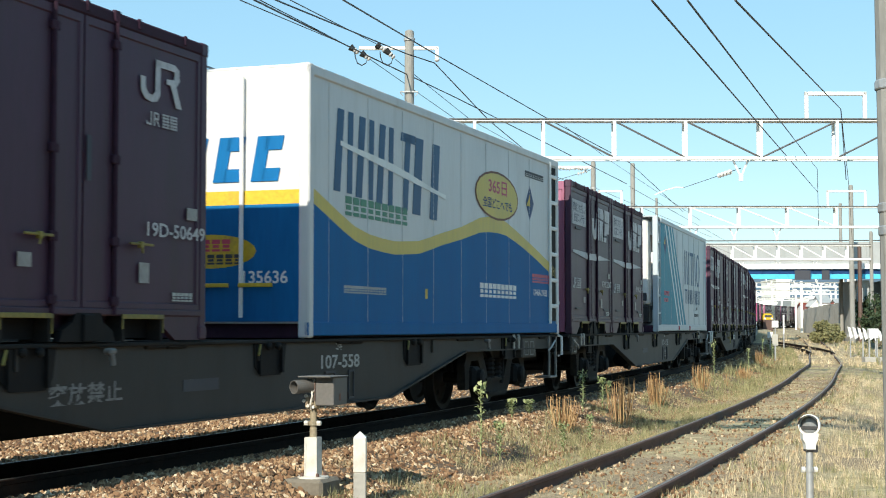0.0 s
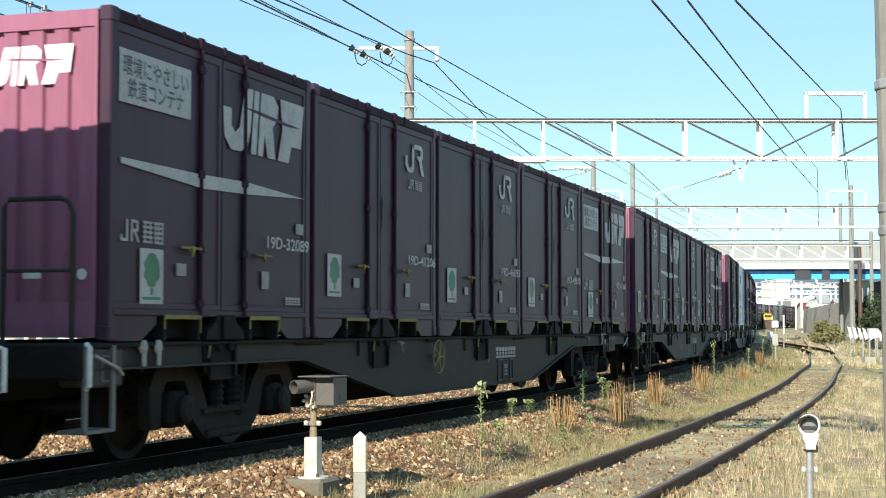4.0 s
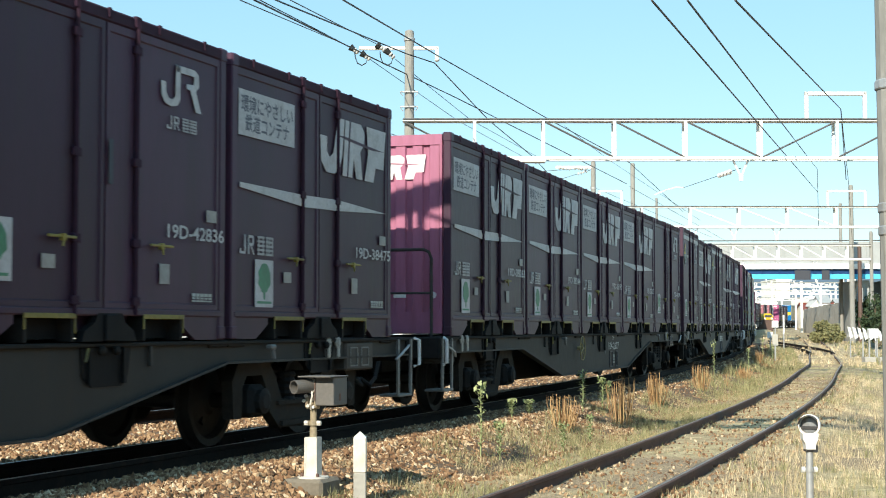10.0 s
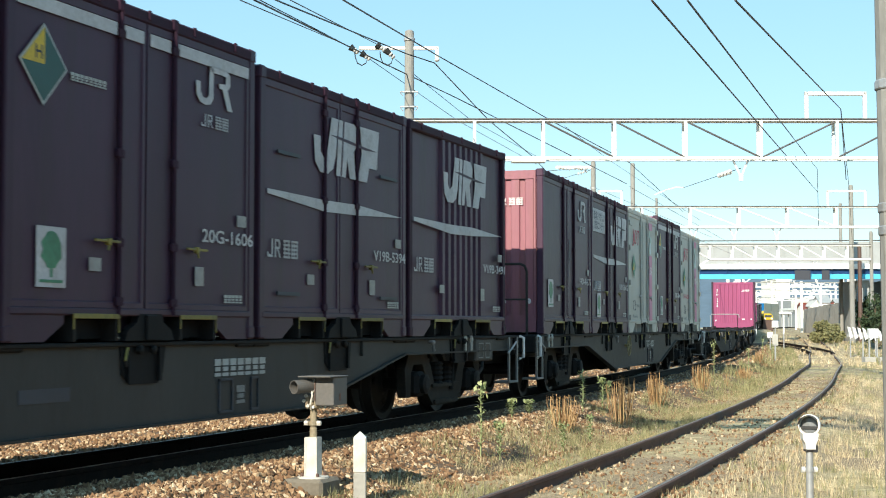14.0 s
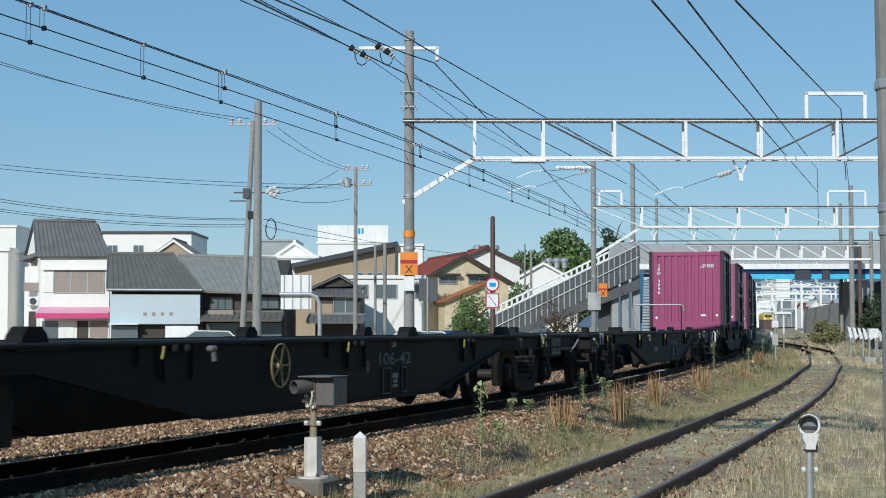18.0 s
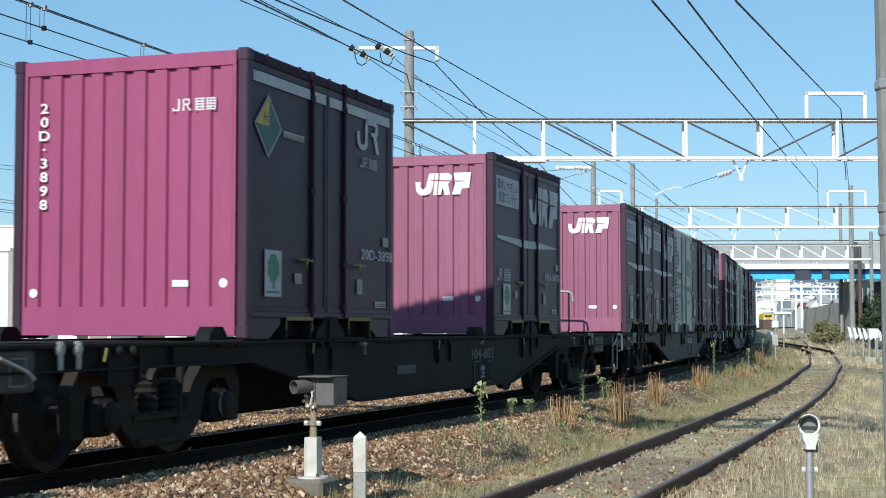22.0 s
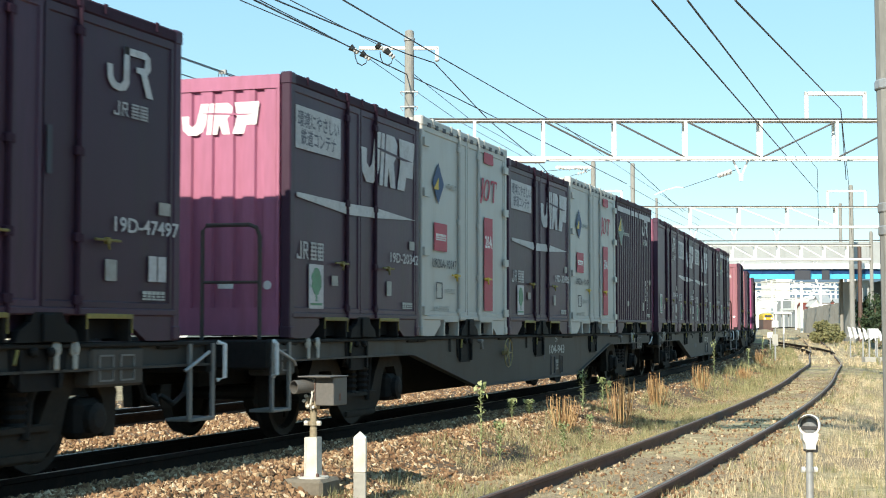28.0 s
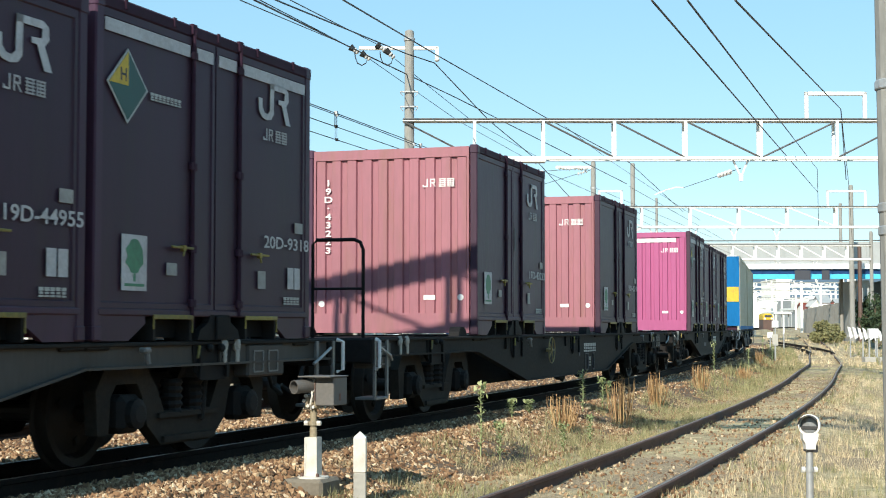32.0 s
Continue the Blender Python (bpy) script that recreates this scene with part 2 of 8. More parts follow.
def line(s, off=0.0):
    """A point of the main track's centre line (or off metres to its right) s metres on, and its heading to the left."""
    a = min(max(s - BEND, 0.0), STRAIGHT - BEND) * TURNING
    x, y = MAIN, min(s, BEND)
    if s > BEND:
        x, y = MAIN - (1 - math.cos(a)) / TURNING, BEND + math.sin(a) / TURNING
    if s > STRAIGHT:
        x, y = x - math.sin(a) * (s - STRAIGHT), y + math.cos(a) * (s - STRAIGHT)
    off += between(DRIFT, s)
    return x + math.cos(a) * off, y + math.sin(a) * off, a


FORWARD = Vector((-math.sin(radians(TURN)), math.cos(radians(TURN)), 0))
RIGHT = Vector((math.cos(radians(TURN)), math.sin(radians(TURN)), 0))


def spot(across, ahead, z=0.0):
    """A place so far across and ahead in the direction of the street's houses."""
    p = RIGHT * across + FORWARD * ahead
    return Vector((p.x, p.y, z))


def stand(across, ahead, z=0.0, turn=0.0):
    """A pose there, facing back along the view."""
    return Matrix.Translation(spot(across, ahead, z)) @ Matrix.Rotation(radians(TURN + turn), 4, "Z")
# ---- containers ----
FRONT_END = Matrix(((1, 0, 0, 0), (0, 0, -1, 0), (0, 1, 0, 0), (0, 0, 0, 1)))      # text on an end that faces -y


def on_end(parent, name, text, x, y, z, height, mat, width=None):
    me = writing(text, 1.0, mat.name)
    xs, ys = [v.co.x for v in me.vertices], [v.co.y for v in me.vertices]
    k = height / (max(ys) - min(ys))
    kx = width / (max(xs) - min(xs)) if width else k
    m = Matrix.Translation((x, y, z)) @ FRONT_END @ Matrix.Diagonal((kx, k, 1, 1)) @ Matrix.Translation((-(max(xs) + min(xs)) / 2, -(max(ys) + min(ys)) / 2, 0))
    return part(name, me, mat, parent, "", m)


@lru_cache(maxsize=None)
def body_mesh(length, height, paint, ribs):
    """The box with pressed ribs on its end walls and, if wanted, along its sides."""
    s, e = Shape(), length / 2
    w, f = 1.165, e - 0.05
    lap = []
    for i in range(10):      # the front end, left to right
        c = -1.0 + i * 2.0 / 9
        lap += [(c - 0.075, -f), (c - 0.06, -f - 0.032), (c + 0.06, -f - 0.032), (c + 0.075, -f)]
    lap += [(w, -f)]
    if ribs:
        n = round((ribs[1] - ribs[0]) / 0.2)
        for i in range(n):
            c = ribs[0] + (i + 0.5) * (ribs[1] - ribs[0]) / n
            lap += [(w, c - 0.075), (w + 0.04, c - 0.045), (w + 0.04, c + 0.045), (w, c + 0.075)]
    lap += [(w, f)]
    half = [(-w, -f)] + lap
    s.prism(half + [(-w, f)], "z", 0.2, height - 0.05)
    return s.mesh("body", bpy.data.materials[paint])


@lru_cache(maxsize=None)
def piece(kind, length, height, mat):
    """The smaller shared meshes of a container."""
    s, e = Shape(), length / 2
    if kind == "corner_post":
        s.box(-0.05, 0.05, -0.055, 0.055, 0.0, height, 0.012)
        s.box(-0.058, 0.058, -0.062, 0.062, 0.0, 0.12, 0.015)
        s.box(-0.058, 0.058, -0.062, 0.062, height - 0.11, height + 0.012, 0.015)
    elif kind == "top_rail":
        s.box(-0.05, 0.035, -e + 0.06, e - 0.06, -0.1, 0.005, 0.015)
        for k in range(5):
            y = -e + 0.4 + k * (length - 0.8) / 4
            s.box(0.02, 0.045, y - 0.02, y + 0.02, -0.07, 0.012, 0.006)
    elif kind == "bottom_rail":
        s.box(-0.05, 0.035, -e + 0.06, e - 0.06, 0.19, 0.25, 0.012)
        for k in (-1, 1):
            s.prism([(k * (e - 0.02), 0.0), (k * (e - 0.5), 0.0), (k * (e - 0.74), 0.13), (k * (e - 0.74), 0.195), (k * (e - 0.02), 0.195)], "x", -0.03, 0.02)
        s.prism([(-0.42, 0.195), (-0.3, 0.07), (0.42, 0.07), (0.48, 0.195)], "x", -0.16, -0.08)
    elif kind == "centre_lock":
        s.prism([(-0.34, 0.0), (0.4, 0.0), (0.36, 0.08), (0.24, 0.14), (0.2, 0.21), (-0.13, 0.21), (-0.17, 0.14), (-0.3, 0.08)], "x", -0.05, 0.012)
        s.box(0.01, 0.035, -0.05, 0.1, 0.0, 0.2, 0.008)
    elif kind == "fork_pocket":
        s.box(-0.2, 0.04, -0.3, -0.265, 0.0, 0.2)
        s.box(-0.2, 0.04, 0.265, 0.3, 0.0, 0.2)
        s.box(-0.2, 0.04, -0.3, 0.3, 0.17, 0.205)
    elif kind == "pocket_rim":
        s.box(0, 0.012, -0.315, 0.315, 0.168, 0.205, 0.004)
        s.box(0, 0.008, -0.31, -0.295, 0.09, 0.17)
        s.box(0, 0.008, 0.295, 0.31, 0.06, 0.17)
    elif kind == "end_frame":
        b = (0.03, height - 0.01)
        y0, y1 = -e + 0.004, -e + 0.06
        outer = [(-1.1, b[0]), (1.1, b[0]), (1.1, b[1]), (-1.1, b[1])]
        inner = [(-1.07, b[0] + 0.26), (1.07, b[0] + 0.26), (1.07, b[1] - 0.13), (-1.07, b[1] - 0.13)]
        s.add([(x, y, z) for y in (y0, y1) for x, z in outer + inner],
              [(k, (k + 1) % 4, 4 + (k + 1) % 4, 4 + k) for k in range(4)] + [(8 + k, 12 + k, 12 + (k + 1) % 4, 8 + (k + 1) % 4) for k in range(4)]
              + [(k, 8 + k, 8 + (k + 1) % 4, (k + 1) % 4) for k in range(4)] + [(4 + k, 4 + (k + 1) % 4, 12 + (k + 1) % 4, 12 + k) for k in range(4)])
    elif kind == "door":
        w = e - 0.1
        lo, hi = 0.25, height - 0.1
        rect = ((0.012, lo, w, hi), (0.055, lo + 0.04, w - 0.035, hi - 0.06), (0.065, lo + 0.05, w - 0.045, hi - 0.07))
        v = [(-0.035, y, z) for y, z in ((rect[0][0], lo), (w, lo), (w, hi), (rect[0][0], hi))]
        for x, (y0, z0, y1, z1) in ((0.012, rect[0]), (0.012, rect[1]), (0.0, rect[2])):
            v += [(x, y0, z0), (x, y1, z0), (x, y1, z1), (x, y0, z1)]
        s.add(v, [(3, 2, 1, 0), (12, 13, 14, 15)] + [(q + k, q + (k + 1) % 4, q + 4 + (k + 1) % 4, q + 4 + k) for q in (0, 4, 8) for k in range(4)])
    elif kind == "locking_bar":
        s.tube([(0.02, 0, 0.2), (0.02, 0, height - 0.02)], 0.021, 8)
        for z in (0.3, 0.75, height * 0.55, height - 0.25):
            s.box(0, 0.038, -0.05, 0.05, z - 0.035, z + 0.035, 0.008)
        s.box(-0.01, 0.035, -0.045, 0.045, height - 0.08, height + 0.015, 0.01)
    elif kind == "handle":
        s.box(0.02, 0.04, -0.16, 0.18, -0.01, 0.01, 0.004)
        s.box(0.01, 0.05, -0.022, 0.022, -0.03, 0.02, 0.005)
        s.tube([(0.04, 0.0, -0.02), (0.04, 0.015, -0.07)], 0.009, 6)
    elif kind == "roof":
        s.box(-1.15, 1.15, -e + 0.04, e - 0.04, -0.02, 0.012, 0.01)
        for k in range(6):
            y = -e + 0.35 + k * (length - 0.7) / 5
            s.box(-1.1, 1.1, y - 0.05, y + 0.05, 0.012, 0.026, 0.005)
    elif kind == "underframe":
        s.box(-1.05, 1.05, -e + 0.08, e - 0.08, 0.12, 0.2)
        for k in (-0.72, 0.82):
            s.box(-1.1, 1.1, k - 0.26, k + 0.26, 0.02, 0.16)
    return s.mesh(kind, bpy.data.materials[mat])


@lru_cache(maxsize=None)
def side_mesh(a, b, e, height, mat):
    return Shape().box(a, b, -e, e, 0.2, height - 0.06).mesh("side_wall", bpy.data.materials[mat])


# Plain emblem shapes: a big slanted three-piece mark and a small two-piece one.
MARK = (((0.41, 0.58), (0.575, 0.58), (0.515, 0.2), (0.45, 0.06), (0.32, 0.0), (0.13, 0.0), (0.01, 0.1), (-0.02, 0.36), (0.14, 0.36), (0.14, 0.21), (0.21, 0.155), (0.3, 0.21)),
        ((0.6, 0.58), (1.0, 0.58), (1.1, 0.5), (1.08, 0.37), (0.98, 0.29), (1.04, 0.0), (0.88, 0.0), (0.81, 0.2), (0.77, 0.0), (0.53, 0.0)),
        ((1.15, 0.58), (1.68, 0.58), (1.62, 0.16), (1.4, 0.16), (1.34, 0.0), (1.1, 0.0), (1.2, 0.3)))
SLIT = ((0.38, 0.4), (0.62, 0.405), (1.3, 0.37), (1.62, 0.355), (1.3, 0.34), (0.62, 0.375))
SPLIT = ((0.7, 0.58), (0.735, 0.58), (0.665, 0.0), (0.635, 0.0))
HOOK = (((0.0, 0.27), (0.08, 0.27), (0.085, 0.15), (0.13, 0.09), (0.2, 0.08), (0.25, 0.13), (0.26, 0.5), (0.34, 0.5), (0.335, 0.1), (0.28, 0.02), (0.18, 0.0), (0.08, 0.02), (0.01, 0.1)),
        ((0.26, 0.42), (0.26, 0.5), (0.6, 0.5), (0.67, 0.45), (0.68, 0.32), (0.62, 0.25), (0.72, 0.0), (0.62, 0.0), (0.52, 0.25), (0.45, 0.25), (0.45, 0.31), (0.58, 0.32), (0.59, 0.42)))


@lru_cache(maxsize=None)
def flat(kind, mat, sx=1.0, sz=1.0, thick=0.003):
    """Emblems and panels, a few millimetres thick, in the plane x = 0."""
    s = Shape()
    if kind == "mark":
        for p in MARK:
            s.prism([(a * sx, b * sz) for a, b in p], "x", 0, thick)
    elif kind == "mark_cut":
        for p in (SLIT, SPLIT):
            s.prism([(a * sx, b * sz) for a, b in p], "x", 0, thick)
    elif kind == "hook":
        for p in HOOK:
            s.prism([(a * sx, b * sz) for a, b in p], "x", 0, thick)
    elif kind == "panel":
        s.box(0, thick, -sx / 2, sx / 2, -sz / 2, sz / 2)
    elif kind == "wedge":
        s.prism([(-1.7, 0.045), (-1.7, 0.0), (-0.4, -0.08), (0.42, -0.06), (1.71, 0.0), (0.42, 0.05), (-0.4, 0.035)], "x", 0, thick)
    elif kind == "bars":
        n = max(1, round(sx / sz))
        for i in range(n):
            c = -sx / 2 + (i + 0.5) * sx / n
            w = sx / n * 0.4
            s.box(0, thick, c - w, c + w, sz * 0.12, sz / 2)
            s.box(0, thick, c - w * 0.8, c + w * 0.8, -sz * 0.2, sz * 0.04)
            s.box(0, thick, c - w, c + w, -sz / 2, -sz * 0.3)
    elif kind == "maker":
        c, w = sx / 4, sz / 2
        t = sz * 0.13
        s.box(0, thick, -sx / 2 + c * 0.55, -sx / 2 + c * 0.55 + t, -w * 0.7, w).box(0, thick, -sx / 2 + c * 0.1, -sx / 2 + c * 0.55 + t, -w, -w + t).box(0, thick, -sx / 2 + c * 0.05, -sx / 2 + c * 0.05 + t, -w, -w * 0.45)
        y = -sx / 2 + c * 0.95
        s.box(0, thick, y, y + t, -w, w).box(0, thick, y, y + c * 0.55, w - t, w).box(0, thick, y, y + c * 0.55, -t * 0.3, t * 0.7).box(0, thick, y + c * 0.5, y + c * 0.5 + t, 0, w * 0.9)
        s.prism([(y + c * 0.25, 0.0), (y + c * 0.25 + t, 0.0), (y + c * 0.62 + t, -w), (y + c * 0.62, -w)], "x", 0, thick)
        for k in (0, 1):
            y = c * (0.02 + k)
            for q in (-1.0, -0.55, -0.1, 0.35, 0.8):
                s.box(0, thick, y, y + c * 0.86, w * q, w * q + t * 0.85)
            for q in (0.12, 0.62) if k == 0 else (0.05, 0.34, 0.72):
                s.box(0, thick, y + c * q, y + c * q + t * 0.85, -w, w)
    elif kind == "diamond_left":
        s.prism([(0, sz / 2), (-sx / 2, 0), (0, -sz * 0.0)], "x", 0, thick)
    elif kind == "diamond":
        s.prism([(0, sz / 2), (-sx / 2, 0), (0, -sz / 2), (sx / 2, 0)], "x", 0, thick)
    elif kind == "disc":
        s.prism([(sx / 2 * math.cos(k * math.pi / 10), sz / 2 * math.sin(k * math.pi / 10)) for k in range(20)], "x", 0, thick)
    elif kind == "canopy":
        s.prism([(sx / 2 * math.cos(k * math.pi / 8) * (0.85 + 0.15 * math.sin(k * 3)), sz / 2 * math.sin(k * math.pi / 8)) for k in range(16)], "x", 0, thick)
        s.box(0, thick, -sx * 0.06, sx * 0.06, -sz * 0.72, -sz * 0.5).box(0, thick, -sx * 0.5, sx * 0.5, -sz * 0.86, -sz * 0.78)
    elif kind == "ring":
        for a, b in ((-1, -0.82), (0.82, 1)):
            s.box(0, thick, sx / 2 * a, sx / 2 * b, -sz / 2, sz / 2)
        for a, b in ((-1, -0.86), (0.86, 1)):
            s.box(0, thick, -sx / 2, sx / 2, sz / 2 * a, sz / 2 * b)
    return s.mesh(kind, bpy.data.materials[mat])


def decal(parent, name, kind, mat, x, y, z, sx=1.0, sz=1.0, label=""):
    ob = part(name, flat(kind, mat.name, sx, sz), mat, parent, label, Matrix.Translation((x, y, z)))
    return tagged(ob, kind="stuff") if kind in ("bars", "maker") else ob


def end_decal(parent, name, kind, mat, x, y, z, sx=1.0, sz=1.0):
    ob = part(name, flat(kind, mat.name, sx, sz), mat, parent, "", Matrix.Translation((x, y, z)) @ Matrix.Rotation(-math.pi / 2, 4, "Z"))
    return tagged(ob, kind="stuff") if kind in ("bars", "maker") else ob


def shell(ob, length, height, paint, trim, ribs=None, doors=True, rim=None, handle_mat=None, roof=None, marks=(-0.42, 0.4), ends=None):
    """The parts that every short container has."""
    e = length / 2
    # ends: lighter copy with sunlight put into the colour; sides keep the dark paint
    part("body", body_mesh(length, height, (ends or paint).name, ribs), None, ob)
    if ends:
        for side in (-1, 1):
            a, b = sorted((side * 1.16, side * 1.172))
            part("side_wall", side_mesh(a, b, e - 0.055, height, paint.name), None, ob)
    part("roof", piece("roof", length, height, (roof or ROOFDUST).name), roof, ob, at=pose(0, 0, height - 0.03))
    # black underframe: the shade in the cutouts is put into its colour
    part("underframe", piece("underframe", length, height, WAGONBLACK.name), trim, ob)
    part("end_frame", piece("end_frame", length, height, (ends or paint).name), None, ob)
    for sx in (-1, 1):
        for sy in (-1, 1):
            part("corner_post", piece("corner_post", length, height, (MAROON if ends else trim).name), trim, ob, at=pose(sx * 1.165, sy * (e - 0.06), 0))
    part("centre_lock", piece("centre_lock", length, height, WAGONBLACK.name), None, ob, "black centre locking gear", pose(1.21, 0.02, 0))
    for side in (0, 180):
        turn = pose(0, 0, 0, 0, 0, side)
        part("top_rail", piece("top_rail", length, height, trim.name), trim, ob, at=turn @ pose(1.185, 0, height))
        part("bottom_rail", piece("bottom_rail", length, height, paint.name), paint, ob, at=turn @ pose(1.185, 0, 0))
        for y in (-0.72, 0.82) if side == 0 else ():
            # pocket walls near black, painted with the shade of the opening
            pk = part("fork_pocket", piece("fork_pocket", length, height, (WAGONDARK if rim else paint).name), trim, ob, at=turn @ pose(1.18, y, 0))
            if rim:
                part("pocket_rim", piece("pocket_rim", length, height, rim.name), rim, pk, "yellow-painted rim", pose(0.042, 0, 0))
        if doors:
            for flip in (1, -1):
                leaf = part("door", piece("door", length, height, paint.name), paint, ob, at=turn @ Matrix.Translation((1.2, -0.03, 0)) @ Matrix.Diagonal((1, flip, 1, 1)))
                y = abs((marks[0] if flip < 0 else marks[1]) + 0.03)
                if side == 0:
                    part("locking_bar", piece("locking_bar", length, height, trim.name), trim, leaf, at=pose(0, y, 0))
                    part("handle", piece("handle", length, height, (handle_mat or YELLOW).name), None, leaf, "yellow lever handle" if not handle_mat else "", at=pose(0.01, y + (0.35 if flip > 0 else 0.18), 0.75))
    return ob


DULLWHITE = material("dirty_white_print", (0.34, 0.33, 0.32), 0.6, vary=0.25, grime=(0.15, 0.12, 0.12), amount=0.6)


def leaf_emblem(ob, y, z):
    sign = decal(ob, "emblem_plate", "panel", EMBLEM, 1.214, y, z, 0.36, 0.43, "white plate with a green emblem")
    part("emblem", flat("canopy", LEAFGREEN.name, 0.28, 0.27), LEAFGREEN, sign, at=Matrix.Translation((0.003, 0, 0.05)))


def small_labels(ob, h=2.5):
    decal(ob, "notice", "panel", DULLWHITE, 1.214, -0.74, 0.57, 0.16, 0.1)
    decal(ob, "notice", "panel", DULLWHITE, 1.214, 0.84, 0.53, 0.15, 0.16)
    decal(ob, "notice", "panel", DULLWHITE, 1.214, 1.6, 1.04, 0.17, 0.1)
    decal(ob, "small_print", "bars", GREYLETTER, 1.214, 1.45, 0.35, 0.34, 0.07)


DARKGREEN = material("dark_green_paint", (0.012, 0.07, 0.06), 0.45, vary=0.15)
TRAIN_GROUP = "freight containers on the train"


def steel(style, number, paint=None, arrows=False):
    """A 12-foot maroon container: style mark, hook, band (with a white band and a diamond), vented, ribbed or ribbed_band."""
    h = 2.6 if style in ("band", "ribbed_band") else 2.5
    length = 3.715
    paint = paint or SUNLITEND
    words = {"mark": "dull maroon steel container with a big white emblem and slogan panel",
             "hook": "dull maroon steel container with a white two-piece emblem",
             "band": "dark maroon container with a white top band and diamond sign",
             "vented": "maroon vented container with louvre slots and a white emblem",
             "ribbed": "maroon container with a ribbed middle and a white emblem",
             "ribbed_band": "corrugated maroon container with white top band and diamond"}[style]
    if paint is FADED:
        words = "faded pink-red steel container with a white emblem"
    if paint in (MAGENTA, VIVID):
        words = "steel container with double doors, ends coloured magenta as sunlit"
    ob = thing("container", words, "container", TRAIN_GROUP)
    ribs = {"ribbed": (-0.75, 0.95), "ribbed_band": (-1.75, 1.75)}.get(style)
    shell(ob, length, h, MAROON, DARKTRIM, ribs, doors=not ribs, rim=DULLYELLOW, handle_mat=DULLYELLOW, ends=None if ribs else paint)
    e = length / 2
    top = h - 2.5
    x = 1.214 if not ribs else 1.212
    if style in ("mark", "vented", "ribbed"):
        old = style == "ribbed" or number.startswith("V19B")
        x0 = -0.66 if old else 0.0
        mark = decal(ob, "emblem", "mark", EMBLEM, x, x0, 1.65)
        part("emblem_cut", flat("mark_cut", MAROON.name), MAROON, mark, at=Matrix.Translation((0.003, 0, 0)))
        decal(ob, "stripe", "wedge", EMBLEM, x, 0, 1.34)
        decal(ob, "maker_mark", "maker", EMBLEM, x, -1.36, 0.84, 0.68, 0.17)
        if not old:
            sign = decal(ob, "slogan_panel", "panel", EMBLEM, x, -1.17, 2.01, 1.13, 0.41, "white panel with a printed slogan")
            on_side(sign, "writing", "環境にやさしい\n鉄道コンテナ", 0.0045, 0, 0, 0.33, SLOGANINK, 1.04)
        if style == "mark":
            leaf_emblem(ob, -1.22, 0.5)
    else:
        part("emblem", flat("hook", EMBLEM.name, 0.9, 0.7), EMBLEM, ob, at=Matrix.Translation((x, 0.76, 1.89 + top)))
        decal(ob, "maker_mark", "maker", EMBLEM, x, 1.1, 1.76 + top, 0.5, 0.11)
        if style == "hook":
            leaf_emblem(ob, -1.34, 0.63)
            decal(ob, "door_slit", "panel", INK, x + 0.01, 0.03, 1.35, 0.06, 0.34)
        elif style == "band":
            leaf_emblem(ob, -1.3, 0.6)
    if style in ("band", "ribbed_band"):
        for y0, y1 in ((-1.74, -0.47), (-0.36, -0.08), (0.02, 0.34), (0.46, 1.72)):
            decal(ob, "white_band", "panel", EMBLEM, x, (y0 + y1) / 2, 2.38, y1 - y0, 0.1)
        dia = decal(ob, "diamond_sign", "diamond", GREYLETTER, x, -1.42, 1.95, 0.58, 0.58, "green and yellow diamond sign")
        part("diamond_field", flat("diamond", DARKGREEN.name, 0.53, 0.53), DARKGREEN, dia, at=Matrix.Translation((0.003, 0, 0)))
        part("diamond_half", flat("diamond_left", YELLOW.name, 0.53, 0.53), YELLOW, dia, at=Matrix.Translation((0.006, 0, 0)))
        on_side(dia, "writing", "H", 0.011, -0.07, 0.08, 0.1, INK)
        decal(ob, "small_print", "bars", GREYLETTER, x, -0.85, 1.92, 0.48, 0.06)
    if style == "vented":
        for y, z in ((-1.25, 1.75), (1.3, 1.75), (-1.25, 0.42), (1.3, 0.42)):
            part("louvre", flat("panel", INK.name, 0.5, 0.035, 0.012), INK, ob, at=Matrix.Translation((x, y, z)))
    small_labels(ob)
    if style == "ribbed_band":
        on_side(ob, "writing", "\n".join(number[:3]), x + 0.004, 1.12, 0.86, 0.42, LETTER)
        on_side(ob, "writing", "\n".join(number[4:]), x + 0.004, 1.32, 0.8, 0.62, LETTER)
    elif number:
        on_side(ob, "number", number, x + 0.004, 1.35, 0.88, 0.115, EMBLEM, 0.94)
    if arrows:
        for k in (-1, 1):
            decal(ob, "notice", "panel", EMBLEM, x, 1.5 + k * 0.07, 0.56, 0.12, 0.2)
    # the end that faces the camera
    y = -e - 0.002
    if style in ("mark", "vented", "ribbed"):
        mk = part("emblem", flat("mark", LETTER.name, 0.48, 0.52), LETTER, ob, at=Matrix.Translation((0.08, y + 0.02, 1.94)) @ Matrix.Rotation(-math.pi / 2, 4, "Z"))
        part("emblem_cut", flat("mark_cut", paint.name, 0.48, 0.52), paint, mk, at=Matrix.Translation((0.003, 0, 0)))
    else:
        end_decal(ob, "maker_mark", "maker", LETTER, 0.68, y + 0.02, 2.02 + top, 0.46, 0.11)
    if paint is VIVID:
        end_decal(ob, "white_band", "panel", LETTER, -0.1, y + 0.02, 2.38, 1.9, 0.1)
    if number:
        on_end(ob, "number", "\n".join(number.replace("-", "·")), -0.89, y + 0.018, 1.6 + top, 1.0, LETTER, 0.115)
    for k, z in ((-1.13, 0.42), (1.13, 0.5)):
        end_decal(ob, "round_mark", "disc", LETTER, k * 0.87, y + 0.012, z, 0.085, 0.085)
